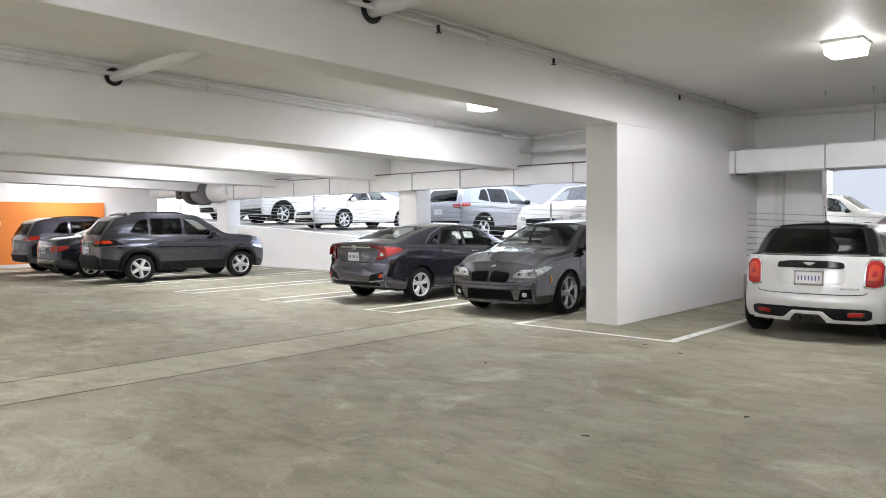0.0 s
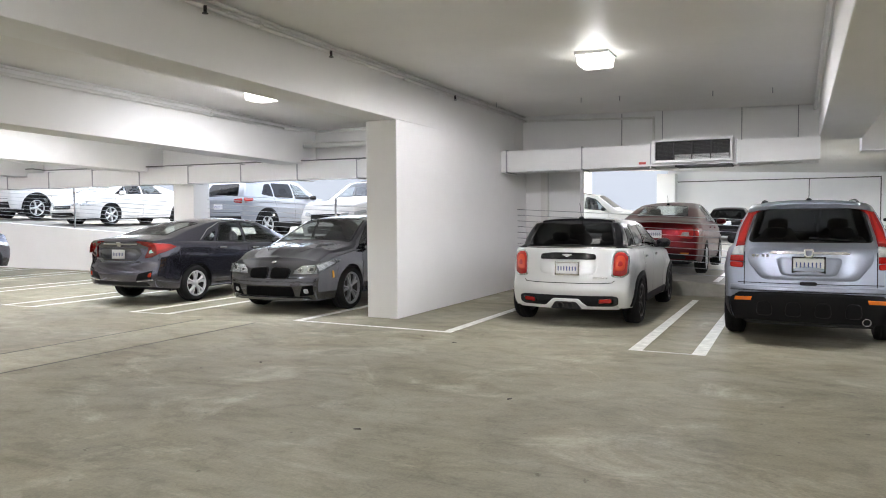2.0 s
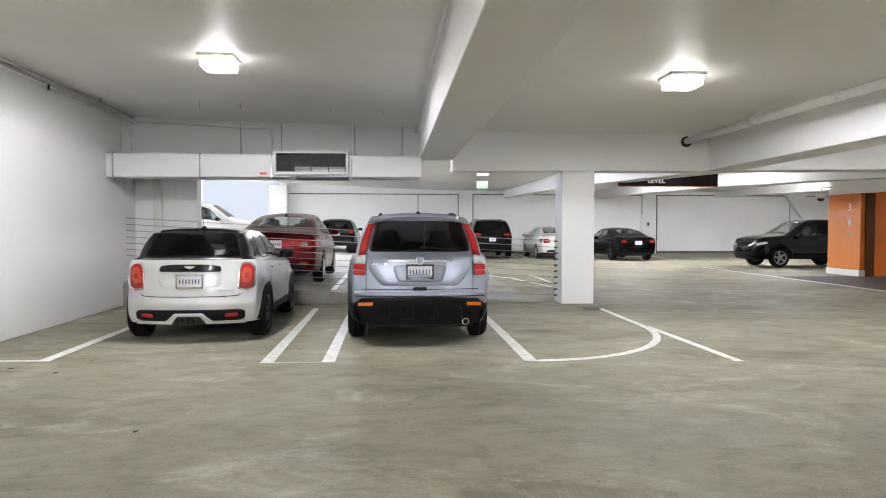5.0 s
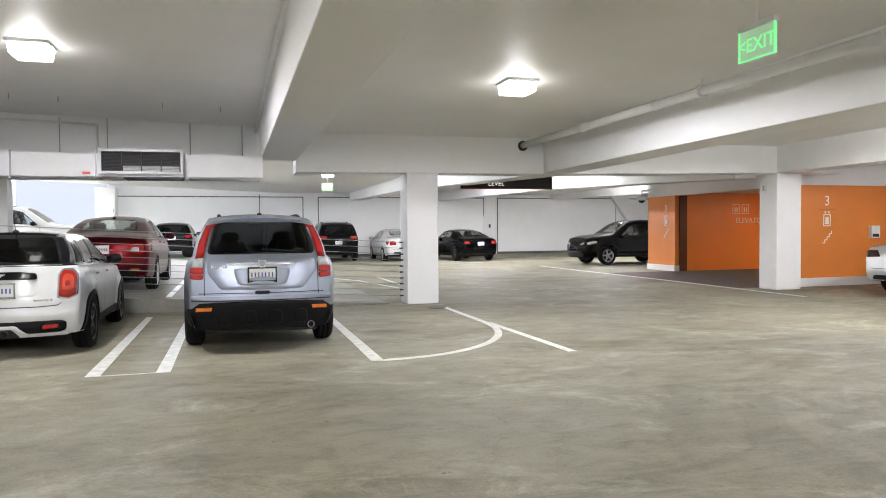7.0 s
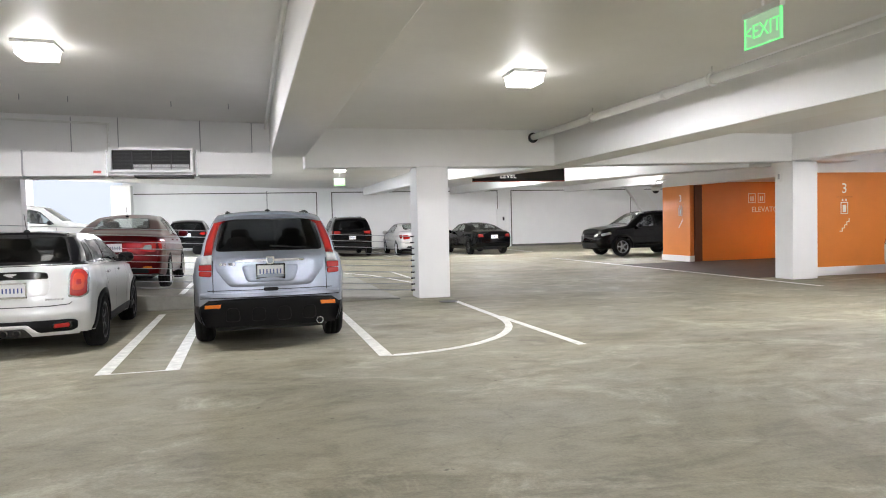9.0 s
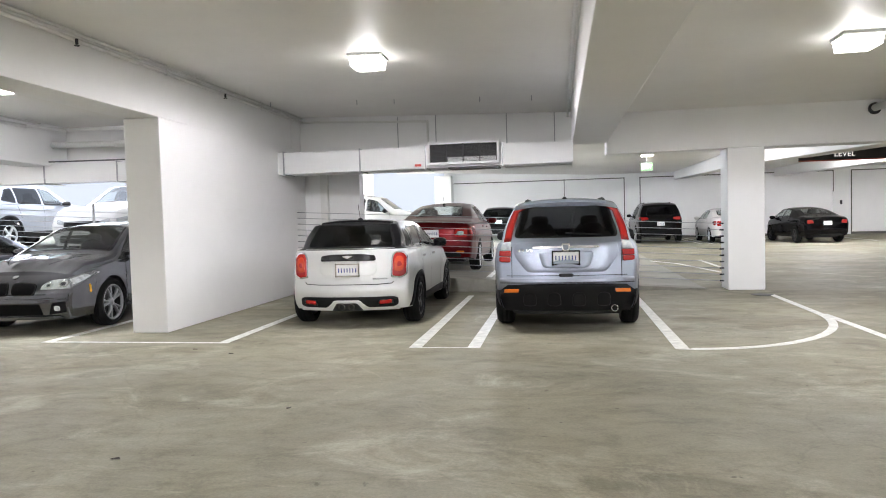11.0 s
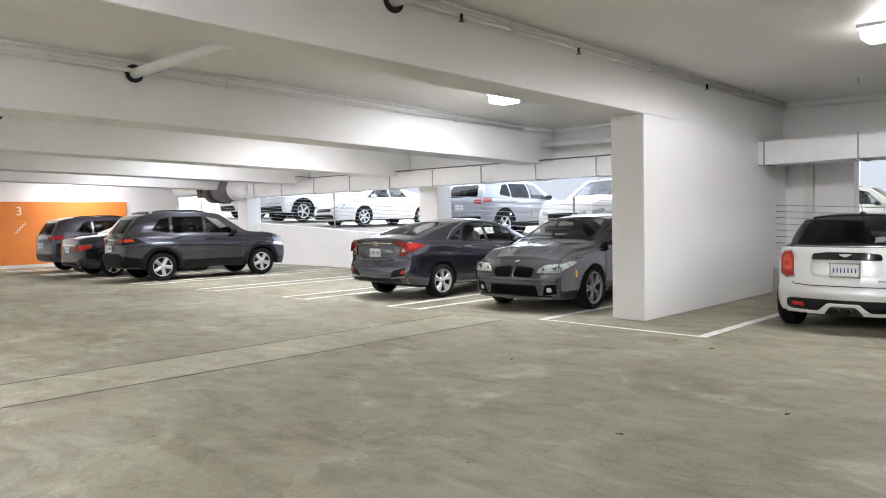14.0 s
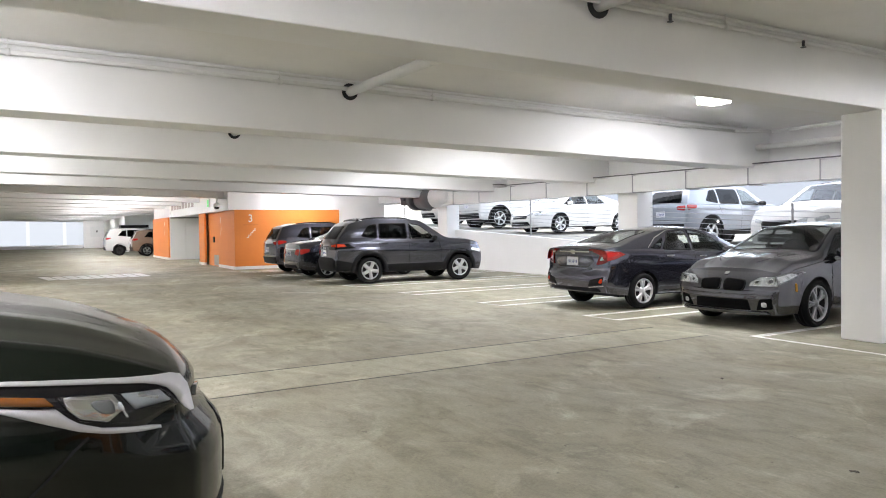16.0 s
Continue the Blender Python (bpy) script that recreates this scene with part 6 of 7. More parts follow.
S["patches"] = [
    ("headlamp_bowl", "side", [(4.16, 0.99), (4.302, 0.976), (4.335, 0.925), (4.285, 0.893), (4.205, 0.918), (4.17, 0.955)], M_CHROME, True, {"soft": 0, "off": 0.009, "step": 0.03}),
    ("headlamp_projector", "side", [(4.225, 0.968), (4.262, 0.922), (4.31, 0.914), (4.3, 0.964)], M_SMOKE, True, {"soft": 2, "off": 0.014, "step": 0.02}),
    ("headlamp_bowl", "side", [(4.325, 0.972), (4.45, 0.958), (4.49, 0.915), (4.365, 0.915)], M_ALLOYDARK, True, {"soft": 0, "off": 0.009, "step": 0.03}),
    ("headlamp_fin", "side", [(4.335, 0.915), (4.386, 0.895), (4.44, 0.89), (4.485, 0.9), (4.42, 0.913)], M_GLOSSBLACK, True, {"soft": 0, "off": 0.014, "step": 0.02}),
    ("headlamp_rod", "side", [(4.375, 0.953), (4.445, 0.93), (4.448, 0.94), (4.379, 0.963)], M_CHROME, True, {"soft": 0, "off": 0.014, "step": 0.02}),
    ("headlamp_rod", "side", [(4.315, 0.948), (4.338, 0.897), (4.346, 0.897), (4.325, 0.948)], M_CLEAR, True, {"soft": 0, "off": 0.015, "step": 0.02}),
    ("headlamp_lens", "side", [(4.142, 0.996), (4.221, 0.989), (4.302, 0.978), (4.39, 0.969), (4.456, 0.961), (4.485, 0.938), (4.515, 0.9), (4.423, 0.882), (4.37, 0.875), (4.298, 0.887), (4.203, 0.913), (4.173, 0.949)], M_COVER, True, {"soft": 0, "off": 0.02, "step": 0.03}),
    ("headlamp", "front", [(0.34, 0.86), (0.5, 0.87), (0.5, 0.91), (0.36, 0.90)], M_SMOKE, True, {"soft": 1, "off": 0.012}),
    ("grille", "front", [(-0.3, 0.5), (0.3, 0.5), (0.28, 0.80), (-0.28, 0.80)], M_GLOSSBLACK, False, {"soft": 1}),
    ("lower_grille", "front", [(-0.6, 0.3), (0.6, 0.3), (0.56, 0.46), (-0.56, 0.46)], M_TRIM, False, {"soft": 1})]
S["seams"] += [("side", [(4.228, 0.86), (4.185, 0.828), (4.123, 0.767), (4.05, 0.7)], True)]
build_car("suv", S, (-0.54, -4.87), 0)

# ---- services under the ceiling ----
def duct_run(x0, x1, yf, yb, za, zb, ha, hb, joints, label):
    """A rectangular duct along x whose bottom runs from za to zb."""
    ob = thing("air_duct", label, "air duct", "", (x0, yf, za))
    def zl(x):
        return za + (zb - za) * (x - x0) / (x1 - x0)
    def hh(x):
        return ha + (hb - ha) * (x - x0) / (x1 - x0)
    xs = [x0] + list(joints) + [x1]
    for a, b in zip(xs, xs[1:]):
        bm = bmesh.new()
        v = []
        for x in (a + 0.006, b - 0.006):
            z, h = zl(x), hh(x)
            v.append([bm.verts.new((x - x0, yy - yf, zz - za)) for yy, zz in ((yf, z), (yb, z), (yb, z + h), (yf, z + h))])
        for i in range(4):
            bm.faces.new((v[0][i], v[0][(i + 1) % 4], v[1][(i + 1) % 4], v[1][i]))
        bm.faces.new(v[0])
        bm.faces.new(v[1])
        part("duct_section", bm, M_DUCT, ob)
    for x in joints:
        z, h = zl(x), hh(x)
        bm = bmesh.new()
        box(bm, x - x0 - 0.012, x - x0 + 0.012, -0.018, yb - yf + 0.01, z - za - 0.018, z - za + h + 0.018)
        part("duct_flange", bm, M_STEEL, ob)
        bm = bmesh.new()
        box(bm, x - x0 - 0.03, x - x0 + 0.03, -0.02, yb - yf + 0.13, z - za - 0.03, z - za - 0.019)
        part("bracket", bm, M_DUCT, ob)
    return ob


duct = duct_run(-2.14, 3.275, 12.1, 12.6, 2.30, 2.33, 0.40, 0.36, (-2.02, -0.56, 0.66, 2.04), "white painted rectangular air duct hung across the stalls")
gr = thing("air_grille", "white framed louvred air grille in the duct", "air grille", "", (1.35, 12.02, 2.36))
bm = bmesh.new()
for a, b, c, d in ((-0.64, 0.64, 0.36, 0.40), (-0.64, 0.64, 0.0, 0.04), (-0.64, -0.6, 0.04, 0.36), (0.6, 0.64, 0.04, 0.36)):
    box(bm, a, b, -0.03, 0.06, c, d)
part("grille_frame", bm, M_DUCT, gr)
bm = bmesh.new()
box(bm, -0.6, 0.6, 0.05, 0.07, 0.04, 0.36)
part("grille_back", bm, M_BLACK, gr)
for i in range(14):
    bm = bmesh.new()
    z = 0.05 + i * 0.0225
    prism(bm, [(-0.012, z), (0.012, z + 0.004), (0.012, z + 0.007), (-0.012, z + 0.003)], 'x', -0.6, 0.6)
    part("louvre", bm, M_BLACK, gr)
for x in (-0.3, 0.0, 0.3):
    bm = bmesh.new()
    box(bm, x - 0.006, x + 0.006, -0.024, 0.04, 0.04, 0.36)
    part("grille_bar", bm, M_DARK, gr)
bm = bmesh.new()
box(bm, -0.28, 0.58, 0.018, 0.03, 0.045, 0.13)
part("filter_panel", bm, M_DUCT, gr)
bm = bmesh.new()
box(bm, -0.28, 0.62, 0.05, 0.55, -0.075, -0.045)
part("drip_tray", bm, M_DARK, gr)

duct_run(-20.6, -2.65, 12.3, 12.75, 2.37, 2.31, 0.45, 0.36, (-19.4, -17.67, -15.81, -14.0, -12.21, -10.5, -8.81, -7.15, -5.55, -4.0), "white painted rectangular air duct along the parapet openings")
fan = thing("duct_fan", "dark grey cylindrical duct fan with a motor", "duct fan", "", (-21.7, 12.5, 2.69))
for nm, a, b, r, r2, mat in (("cone", 1.9, 0.75, 0.3, 0.42, M_DUCT), ("drum", 0.75, -0.45, 0.42, 0.42, M_FANGREY), ("fan_case", -0.45, -1.0, 0.46, 0.46, M_DARK)):
    bm = bmesh.new()
    tube(bm, (a, 0, 0), (b, 0, 0), r, 28, True, r2)
    part(nm, bm, mat, fan)
bm = bmesh.new()
box(bm, -1.75, -1.0, -0.3, 0.3, -0.22, 0.34)
part("motor_box", bm, M_DARK, fan)
bm = bmesh.new()
tube(bm, (-1.4, -0.42, 0.1), (-1.4, -0.28, 0.1), 0.17, 16)
part("motor", bm, M_DARK, fan)
bm = bmesh.new()
box(bm, -8.6, -1.76, -0.18, 0.2, -0.05, 0.42)
part("duct_section", bm, M_DUCT, fan)
jb = thing("junction_box", "white painted electrical box fixed to the beam", "junction box", "", (-29.7, 12.4, 2.70))
bm = bmesh.new()
box(bm, -0.3, 0.3, -0.2, 0.2, 0.0, 0.62)
part("case", bm, M_DUCT, jb)


def pipe_run(pts, r, label, mat=M_PIPE, clamps=(), name="pipe", sleeve=()):
    ob = thing(name, label, "pipe", "", pts[0])
    o = Vector(pts[0])
    for i, (a, b) in enumerate(zip(pts, pts[1:])):
        bm = bmesh.new()
        tube(bm, Vector(a) - o, Vector(b) - o, r, 12)
        if i:
            blob(bm, Vector(a) - o, (r * 1.25, r * 1.25, r * 1.25), 2)
        part("pipe_length", bm, mat, ob, smooth=True)
    for c in clamps:
        bm = bmesh.new()
        c = Vector(c) - o
        tube(bm, c + Vector((0, -0.025, 0)), c + Vector((0, 0.025, 0)), r * 1.45, 10)
        tube(bm, c, c + Vector((0, 0, 0.16)), 0.007, 6)
        part("clamp", bm, mat, ob)
    for c in sleeve:
        bm = bmesh.new()
        c = Vector(c) - o
        tube(bm, c - Vector((0.006, 0, 0)), c + Vector((0.006, 0, 0)), r * 1.75, 20)
        part("sleeve", bm, M_BLACK, ob, "black rubber pipe sleeve")
    return ob


pipe_run([(-29.7, 12.25, 3.1), (-24.6, 12.2, 3.12), (-22.6, 12.15, 3.2), (-20.2, 12.2, 2.96), (-16.4, 12.25, 2.9), (-15.9, 12.25, 2.84), (-12.0, 12.25, 2.79), (-2.7, 12.25, 2.70)], 0.014, "dark cable strung along the edge beam above the duct", M_FANGREY)
# sprinkler and conduit runs along the beams
pipe_run([(-2.03, -5.5, 3.50), (-2.03, 13.2, 3.39), (-1.7, 13.24, 3.39), (0.5, 13.24, 3.30), (0.5, 13.24, 2.72)], 0.022, "thin white painted pipe along the beam and down the wall", clamps=[(-2.03, y, 3.468 - 0.006 * y) for y in (-2, 2.5, 5.2, 8.2, 11.2)])
pipe_run([(-2.05, -5.5, 3.585), (-2.05, 13.2, 3.47)], 0.018, "thin white painted conduit along the beam")
sp = [4.4, 6.4, 9.8]
for y in sp:
    o2 = thing("sprinkler_head", "small dark sprinkler head under the pipe", "sprinkler", "sprinkler heads", (-2.0, y, 3.44 - 0.006 * y))
    bm = bmesh.new()
    tube(bm, (0, 0, 0.03), (0, 0, -0.03), 0.016, 8)
    tube(bm, (0, 0, -0.045), (0, 0, -0.04), 0.03, 10)
    part("head", bm, M_DARK, o2)
pipe_run([(-6.94, -5.5, 3.69), (-6.94, 11.6, 3.375), (-6.6, 12.3, 3.36), (-2.7, 12.3, 3.30)], 0.03, "thin white painted pipe along the second beam", clamps=[(-6.94, y, 3.59 - 0.0185 * y) for y in (-1, 2.2, 4.6, 9.5)])
pipe_run([(-6.95, -5.5, 3.80), (-6.95, 12.0, 3.46)], 0.016, "thin white painted conduit along the second beam")
pipe_run([(-6.98, 12.35, 3.08), (-2.66, 12.35, 2.99)], 0.06, "thick white painted drain pipe beside the edge beam")
pipe_run([(-2.12, 3.62, 3.45), (-1.2, 3.66, 3.45), (-1.05, 3.67, 3.56)], 0.07, "white painted drain pipe through the beams", sleeve=[(-2.11, 3.62, 3.45)])
pipe_run([(-6.98, 3.25, 3.50), (-4.75, 3.43, 3.52), (-4.6, 3.44, 3.62)], 0.07, "white painted drain pipe between two beams", sleeve=[(-6.985, 3.25, 3.50)])
pipe_run([(-11.88, 2.75, 3.49), (-7.62, 3.2, 3.5)], 0.07, "white painted drain pipe between two beams", sleeve=[(-11.885, 2.75, 3.49)])
pipe_run([(8.3, 12.63, 3.07), (8.3, 8.0, 3.08), (8.3, -5.5, 3.1)], 0.06, "white painted drain pipe along the beam", clamps=[(8.3, y, 3.08) for y in (10.1, 7.0, 4.4, 1.0)])
rs = thing("pipe_sleeve", "black rubber pipe sleeve in the edge beam", "pipe sleeve", "", (8.3, 12.64, 3.06))
bm = bmesh.new()
tube(bm, (0, 0.0, 0), (0, -0.03, 0), 0.1, 20)
part("sleeve", bm, M_BLACK, rs)
pipe_run([(3.2, -5.5, 3.33), (3.2, 13.25, 3.27)], 0.024, "thin grey conduit beside the beam")


for x in (-0.1, 0.66, 2.04, 2.95):
    pipe_run([(x, 13.27, 3.42), (x, 13.27, 2.66)], 0.008, "thin grey conduit down the upper wall", M_STEEL)


def text_mesh(text, size, mat, name, parent, m, depth=0.003):
    cu = bpy.data.curves.new(name, 'FONT')
    cu.body, cu.size, cu.extrude, cu.align_x = text, size, depth, 'CENTER'
    tmp = bpy.data.objects.new(name, cu)
    scene.collection.objects.link(tmp)
    bpy.context.view_layer.update()
    me = bpy.data.meshes.new_from_object(tmp)
    bpy.data.objects.remove(tmp)
    me.materials.append(mat)
    ob = new(name, me)
    ob.parent = parent
    ob.matrix_basis = m
    return ob


# small things on the duct, ceiling and column
tag = thing("warning_label", "small red label on the white air duct", "label", "", (0.52, 12.094, 2.37))
bm = bmesh.new()
box(bm, -0.06, 0.06, -0.004, 0.004, -0.02, 0.02)
part("sticker", bm, material("red_label", (0.6, 0.06, 0.05), 0.5), tag)
for x in (-1.9, -0.35, 0.3, 1.75, 2.6):
    rod = thing("ceiling_anchor", "short steel anchor rod in the ceiling", "anchor", "ceiling anchors", (x, 11.3, ceil_z(x)))
    bm = bmesh.new()
    tube(bm, (0, 0, 0.02), (0, 0, -0.11), 0.007, 8)
    part("rod", bm, M_STEEL, rod)
    bm = bmesh.new()
    tube(bm, (0, 0, -0.012), (0, 0, 0.0), 0.025, 10)
    part("washer", bm, M_STEEL, rod)
plate = thing("switch_plate", "small grey cover plate on the white column", "cover plate", "", (14.418, 13.05, 2.30))
bm = bmesh.new()
box(bm, -0.015, 0.004, -0.06, 0.06, -0.11, 0.11)
part("cover", bm, M_DUCT, plate)
bm = bmesh.new()
box(bm, -0.018, -0.015, -0.03, 0.03, -0.06, 0.06)
part("inset", bm, M_STEEL, plate)

# exit sign over the aisle
ex = thing("exit_sign", "green edge-lit exit sign hung from the ceiling on a white stem", "exit sign", "exit signs", (6.2, 3.56, 2.57))
bm = bmesh.new()
box(bm, -0.004, 0.004, -0.17, 0.17, 0.0, 0.2)
M_ACRYL = material("green_tinted_acrylic", (0.7, 0.88, 0.72), 0.3)
M_ACRYL.node_tree.nodes["Principled BSDF"].inputs["Alpha"].default_value = 0.42
M_ACRYL.node_tree.nodes["Principled BSDF"].inputs["Emission Color"].default_value = (0.42, 0.75, 0.45, 1)
M_ACRYL.node_tree.nodes["Principled BSDF"].inputs["Emission Strength"].default_value = 0.3
part("panel", bm, M_ACRYL, ex, "pale green acrylic panel")
bm = bmesh.new()
box(bm, -0.02, 0.02, -0.18, 0.18, 0.2, 0.235)
part("rail", bm, M_DUCT, ex)
bm = bmesh.new()
tube(bm, (0, 0, 0.235), (0, 0, ceil_z(6.2, 3.56) - 2.57), 0.011, 8)
part("stem", bm, M_DUCT, ex)
bm = bmesh.new()
box(bm, -0.01, 0.01, -0.175, -0.165, 0.0, 0.2)
box(bm, -0.01, 0.01, 0.165, 0.175, 0.0, 0.2)
box(bm, -0.01, 0.01, -0.175, 0.175, -0.008, 0.0)
part("lit_edge", bm, M_EXIT, ex, "bright green lit edge")
text_mesh("<EXIT", 0.135, M_EXIT, "lettering", ex, pose(-0.008, 0.0, 0.05, 90, 0, -90), 0.0015)

M_GREENFAR = glow("lit_green_acrylic", (0.22, 0.62, 0.16), 0.6)
copy_thing(ex, pose(-29.6, 0.8, 3.23, 0, 0, 180))
ex = thing("exit_sign", "small green exit sign hung in the far bay", "exit sign", "exit signs", (6.0, 25.0, 2.82))
bm = bmesh.new()
box(bm, -0.2, 0.2, -0.01, 0.01, 0.0, 0.28)
part("panel", bm, M_GREENFAR, ex, "green acrylic panel")
text_mesh("EXIT", 0.17, M_LETTER, "lettering", ex, pose(0.0, -0.014, 0.08, 90, 0, 0))
bm = bmesh.new()
tube(bm, (0, 0, 0.28), (0, 0, 0.62), 0.012, 8)
part("stem", bm, M_DUCT, ex)

sg = thing("level_sign", "long black hanging sign with white lettering", "sign", "", (10.72, 19.6, 2.64))
bm = bmesh.new()
box(bm, -1.47, 1.47, -0.03, 0.03, 0.0, 0.46)
part("panel", bm, M_BLACK, sg)
bm = bmesh.new()
box(bm, -1.47, 1.47, -0.035, 0.035, -0.025, 0.0)
part("edge_strip", bm, material("red_strip", (0.35, 0.05, 0.03), 0.5), sg)
for x in (-1.1, 1.1):
    bm = bmesh.new()
    tube(bm, (x, 0, 0.46), (x, 0, 0.72), 0.012, 8)
    part("hanger_rod", bm, M_STEEL, sg)
# letters are given a glow to read bright on the dim sign
text_mesh("LEVEL", 0.2, glow("glowing_white_lettering", (1.0, 0.97, 0.92), 0.8), "lettering", sg, pose(-0.36, -0.034, 0.08, 90, 0, 0))

# ---- floor markings ----
def line(name, pts, width=0.1, z=0.0, label="worn white painted stall line"):
    bm = bmesh.new()
    n = len(pts)
    rows = []
    for i, p in enumerate(pts):
        a, b = pts[max(0, i - 1)], pts[min(n - 1, i + 1)]
        d = Vector((b[0] - a[0], b[1] - a[1])).normalized()
        s = Vector((-d.y, d.x)) * width / 2
        if 0 < i < n - 1:
            d1, d2 = Vector((p[0] - a[0], p[1] - a[1])).normalized(), Vector((b[0] - p[0], b[1] - p[1])).normalized()
            s = s / max(0.5, math.cos(d1.angle(d2) / 2))
        rows.append([bm.verts.new((p[0] + k * s.x, p[1] + k * s.y, z + h)) for k, h in ((1, -0.002), (1, 0.004), (-1, 0.004), (-1, -0.002))])
    for ra, rb in zip(rows, rows[1:]):
        for i in range(3):
            bm.faces.new((ra[i], ra[i + 1], rb[i + 1], rb[i]))
    return structure(name, bm, M_LINE, label, "floor marking")


line("stall_line", [(-3.36, 12.6), (-3.36, 7.42), (-0.98, 7.39), (-0.98, 12.2)])
line("stall_line", [(1.42, 12.15), (1.42, 7.12), (2.07, 7.12), (2.07, 12.15)])
arc = [(4.25, 12.6), (4.25, 7.08), (4.37, 7.08)] + [(4.37 + 2.05 * math.sin(t), 7.08 + 2.6 * (1 - math.cos(t))) for t in [math.pi / 2 * k / 14 for k in range(1, 15)]] + [(6.44, 11.9)]
line("stall_line", arc)
line("stall_line", [(6.46, 9.6), (6.5, 6.9)], 0.1)
for x, y in ((-6.36, 7.12), (-9.2, 6.85), (-12.28, 6.6), (-15.28, 6.36), (-18.25, 6.15), (-21.2, 5.97), (-24.1, 5.8)):
    line("stall_line", [(x, 12.9), (x, y), (x + 0.7, y + 0.05), (x + 0.7, 12.9)], 0.09)
line("edge_line", [(13.95, 24.5), (13.95, 16.5), (13.85, 11.2)], 0.1, label="white painted edge line beside the elevator lobby")
line("stall_line", [(5.5, 20.6), (6.1, 19.3), (6.62, 16.3)], 0.1)
line("stall_line", [(6.9, 20.6), (6.9, 17.0)], 0.1)
for x in (5.7, 6.1, 8.8, 9.2, 12.0, 12.4, 15.5):
    line("stall_line", [(x, 37), (x, 30.3)], 0.1)
line("stall_line", [(13.4, 8.9), (17.5, 7.9)], 0.1)
line("stall_line", [(1.62, 18.5), (1.62, 13.3)], 0.1, ramp_z(1.62) + 0.004)
for k in range(9):
    line("lane_letter", [(-26.0, -0.63 + 0.377 * k), (-23.8, -0.33 + 0.354 * k)], 0.3, label="white painted lane lettering, too worn to read")
# broad joints across the aisle
def joint(x0, x1):
    return slab("floor_patch", x0, x1, NEAR, 7.0, -0.05, 0.003, M_PATCH, "paler concrete closure strip across the aisle floor", "floor")


M_PATCH = concrete_floor("closure_strip_concrete", 1.24)
joint(-4.72, -3.8)
for x in (-4.75, -3.77):
    slab("floor_joint", x - 0.007, x + 0.007, NEAR, 7.0, -0.05, 0.004, M_SEAL_SHADE, "dark sealed joint in the concrete floor", "floor joint")
for x, y, a in ((-0.55, 6.7, 20), (0.95, 4.6, 70), (-1.85, 4.9, 140), (-1.1, 6.95, 10), (0.3, 3.4, 200)):
    lf = thing("dry_leaf", "small curled dark brown leaf on the concrete floor", "leaf", "dry leaves", (x, y, 0.004), a)
    bm = bmesh.new()
    rim = [(math.cos(t) * 0.028, math.sin(t) * 0.012 * (1 + 0.3 * math.cos(3 * t))) for t in [2 * math.pi * k / 12 for k in range(12)]]
    lo = [bm.verts.new((u, v, 0.25 * abs(v) + 0.0)) for u, v in rim]
    hi = [bm.verts.new((u, v, 0.25 * abs(v) + 0.004)) for u, v in rim]
    bm.faces.new(lo[::-1])
    bm.faces.new(hi)
    for i in range(12):
        bm.faces.new((lo[i], lo[(i + 1) % 12], hi[(i + 1) % 12], hi[i]))
    part("blade", bm, M_LEAF, lf)
dr = thing("floor_drain", "small dark oval floor drain", "floor drain", "", (6.3, 11.9, 0))
bm = bmesh.new()
tube(bm, (0, 0, -0.01), (0, 0, 0.005), 0.17, 20)
part("drain_cover", bm, M_DARK, dr)

# ---- cable railings along the ramp ----
def cable_rail(x0, x1, y, posts, label):
    ob = thing("cable_railing", label, "railing", "cable railings", (x0, y, 0))
    for k in range(10):
        bm = bmesh.new()
        dz = 0.14 + k * 0.115
        tube(bm, (0, 0, ramp_z(x0) + dz), (x1 - x0, 0, ramp_z(x1) + dz), 0.0065, 6)
        part("cable", bm, M_STEEL, ob)
    for k in range(10):
        bm = bmesh.new()
        z = ramp_z(x1) + 0.14 + k * 0.115
        tube(bm, (x1 - x0 - 0.07, 0, z), (x1 - x0 + 0.004, 0, z), 0.014, 8)
        part("cable_end", bm, M_DARK, ob, "dark cable end fitting")
    for x in posts:
        bm = bmesh.new()
        box(bm, x - x0 - 0.025, x - x0 + 0.025, -0.012, 0.012, ramp_z(x) - 0.02, ramp_z(x) + 1.24)
        part("post", bm, M_STEEL, ob)
    return ob


cable_rail(-2.12, 5.92, YB + 0.3, (), "steel cable railing on the kerb behind the stalls")
cable_rail(-10.7, -2.65, YB + 0.48, (-6.7,), "steel cable railing on the parapet")
cable_rail(-20.5, -11.4, YB + 0.48, (-15.9,), "steel cable railing on the parapet")
cable_rail(-28.8, -21.2, YB + 0.48, (-25,), "steel cable railing on the parapet")

# ---- orange stair tower at the end of the row ----
slab("wall_tower", -32.166, -25.91, 6.103, 12.6, 0, 3.9, M_WHITE, "white painted walls of the stair tower", "wall")
slab("wall_tower_back", -39.526, -32.166, 8, 12.6, 0, 3.9, M_WHITE, "white painted rear wall of the lobby recess", "wall")
slab("wall_panel", -25.91, -25.818, 6.105, 10.427, 0.12, 2.372, M_ORANGE, "orange painted wall panel of the stair tower", "wall panel")
slab("baseboard", -25.91, -25.804, 6.105, 10.427, 0, 0.12, M_WHITE, "white base strip", "baseboard")
slab("wall_tower_end", -45.598, -39.526, 5.708, 12.6, 0, 3.9, M_WHITE, "white painted end block of the stair tower", "wall")
slab("wall_tower_head", -39.526, -25.799, 5.781, 6.103, 2.372, 3.9, M_WHITE, "white painted wall over the stair doors", "wall")
slab("ceiling_recess", -39.526, -32.166, 6.103, 7.299, 2.391, 2.51, M_WHITE, "white ceiling of the lobby recess", "ceiling")
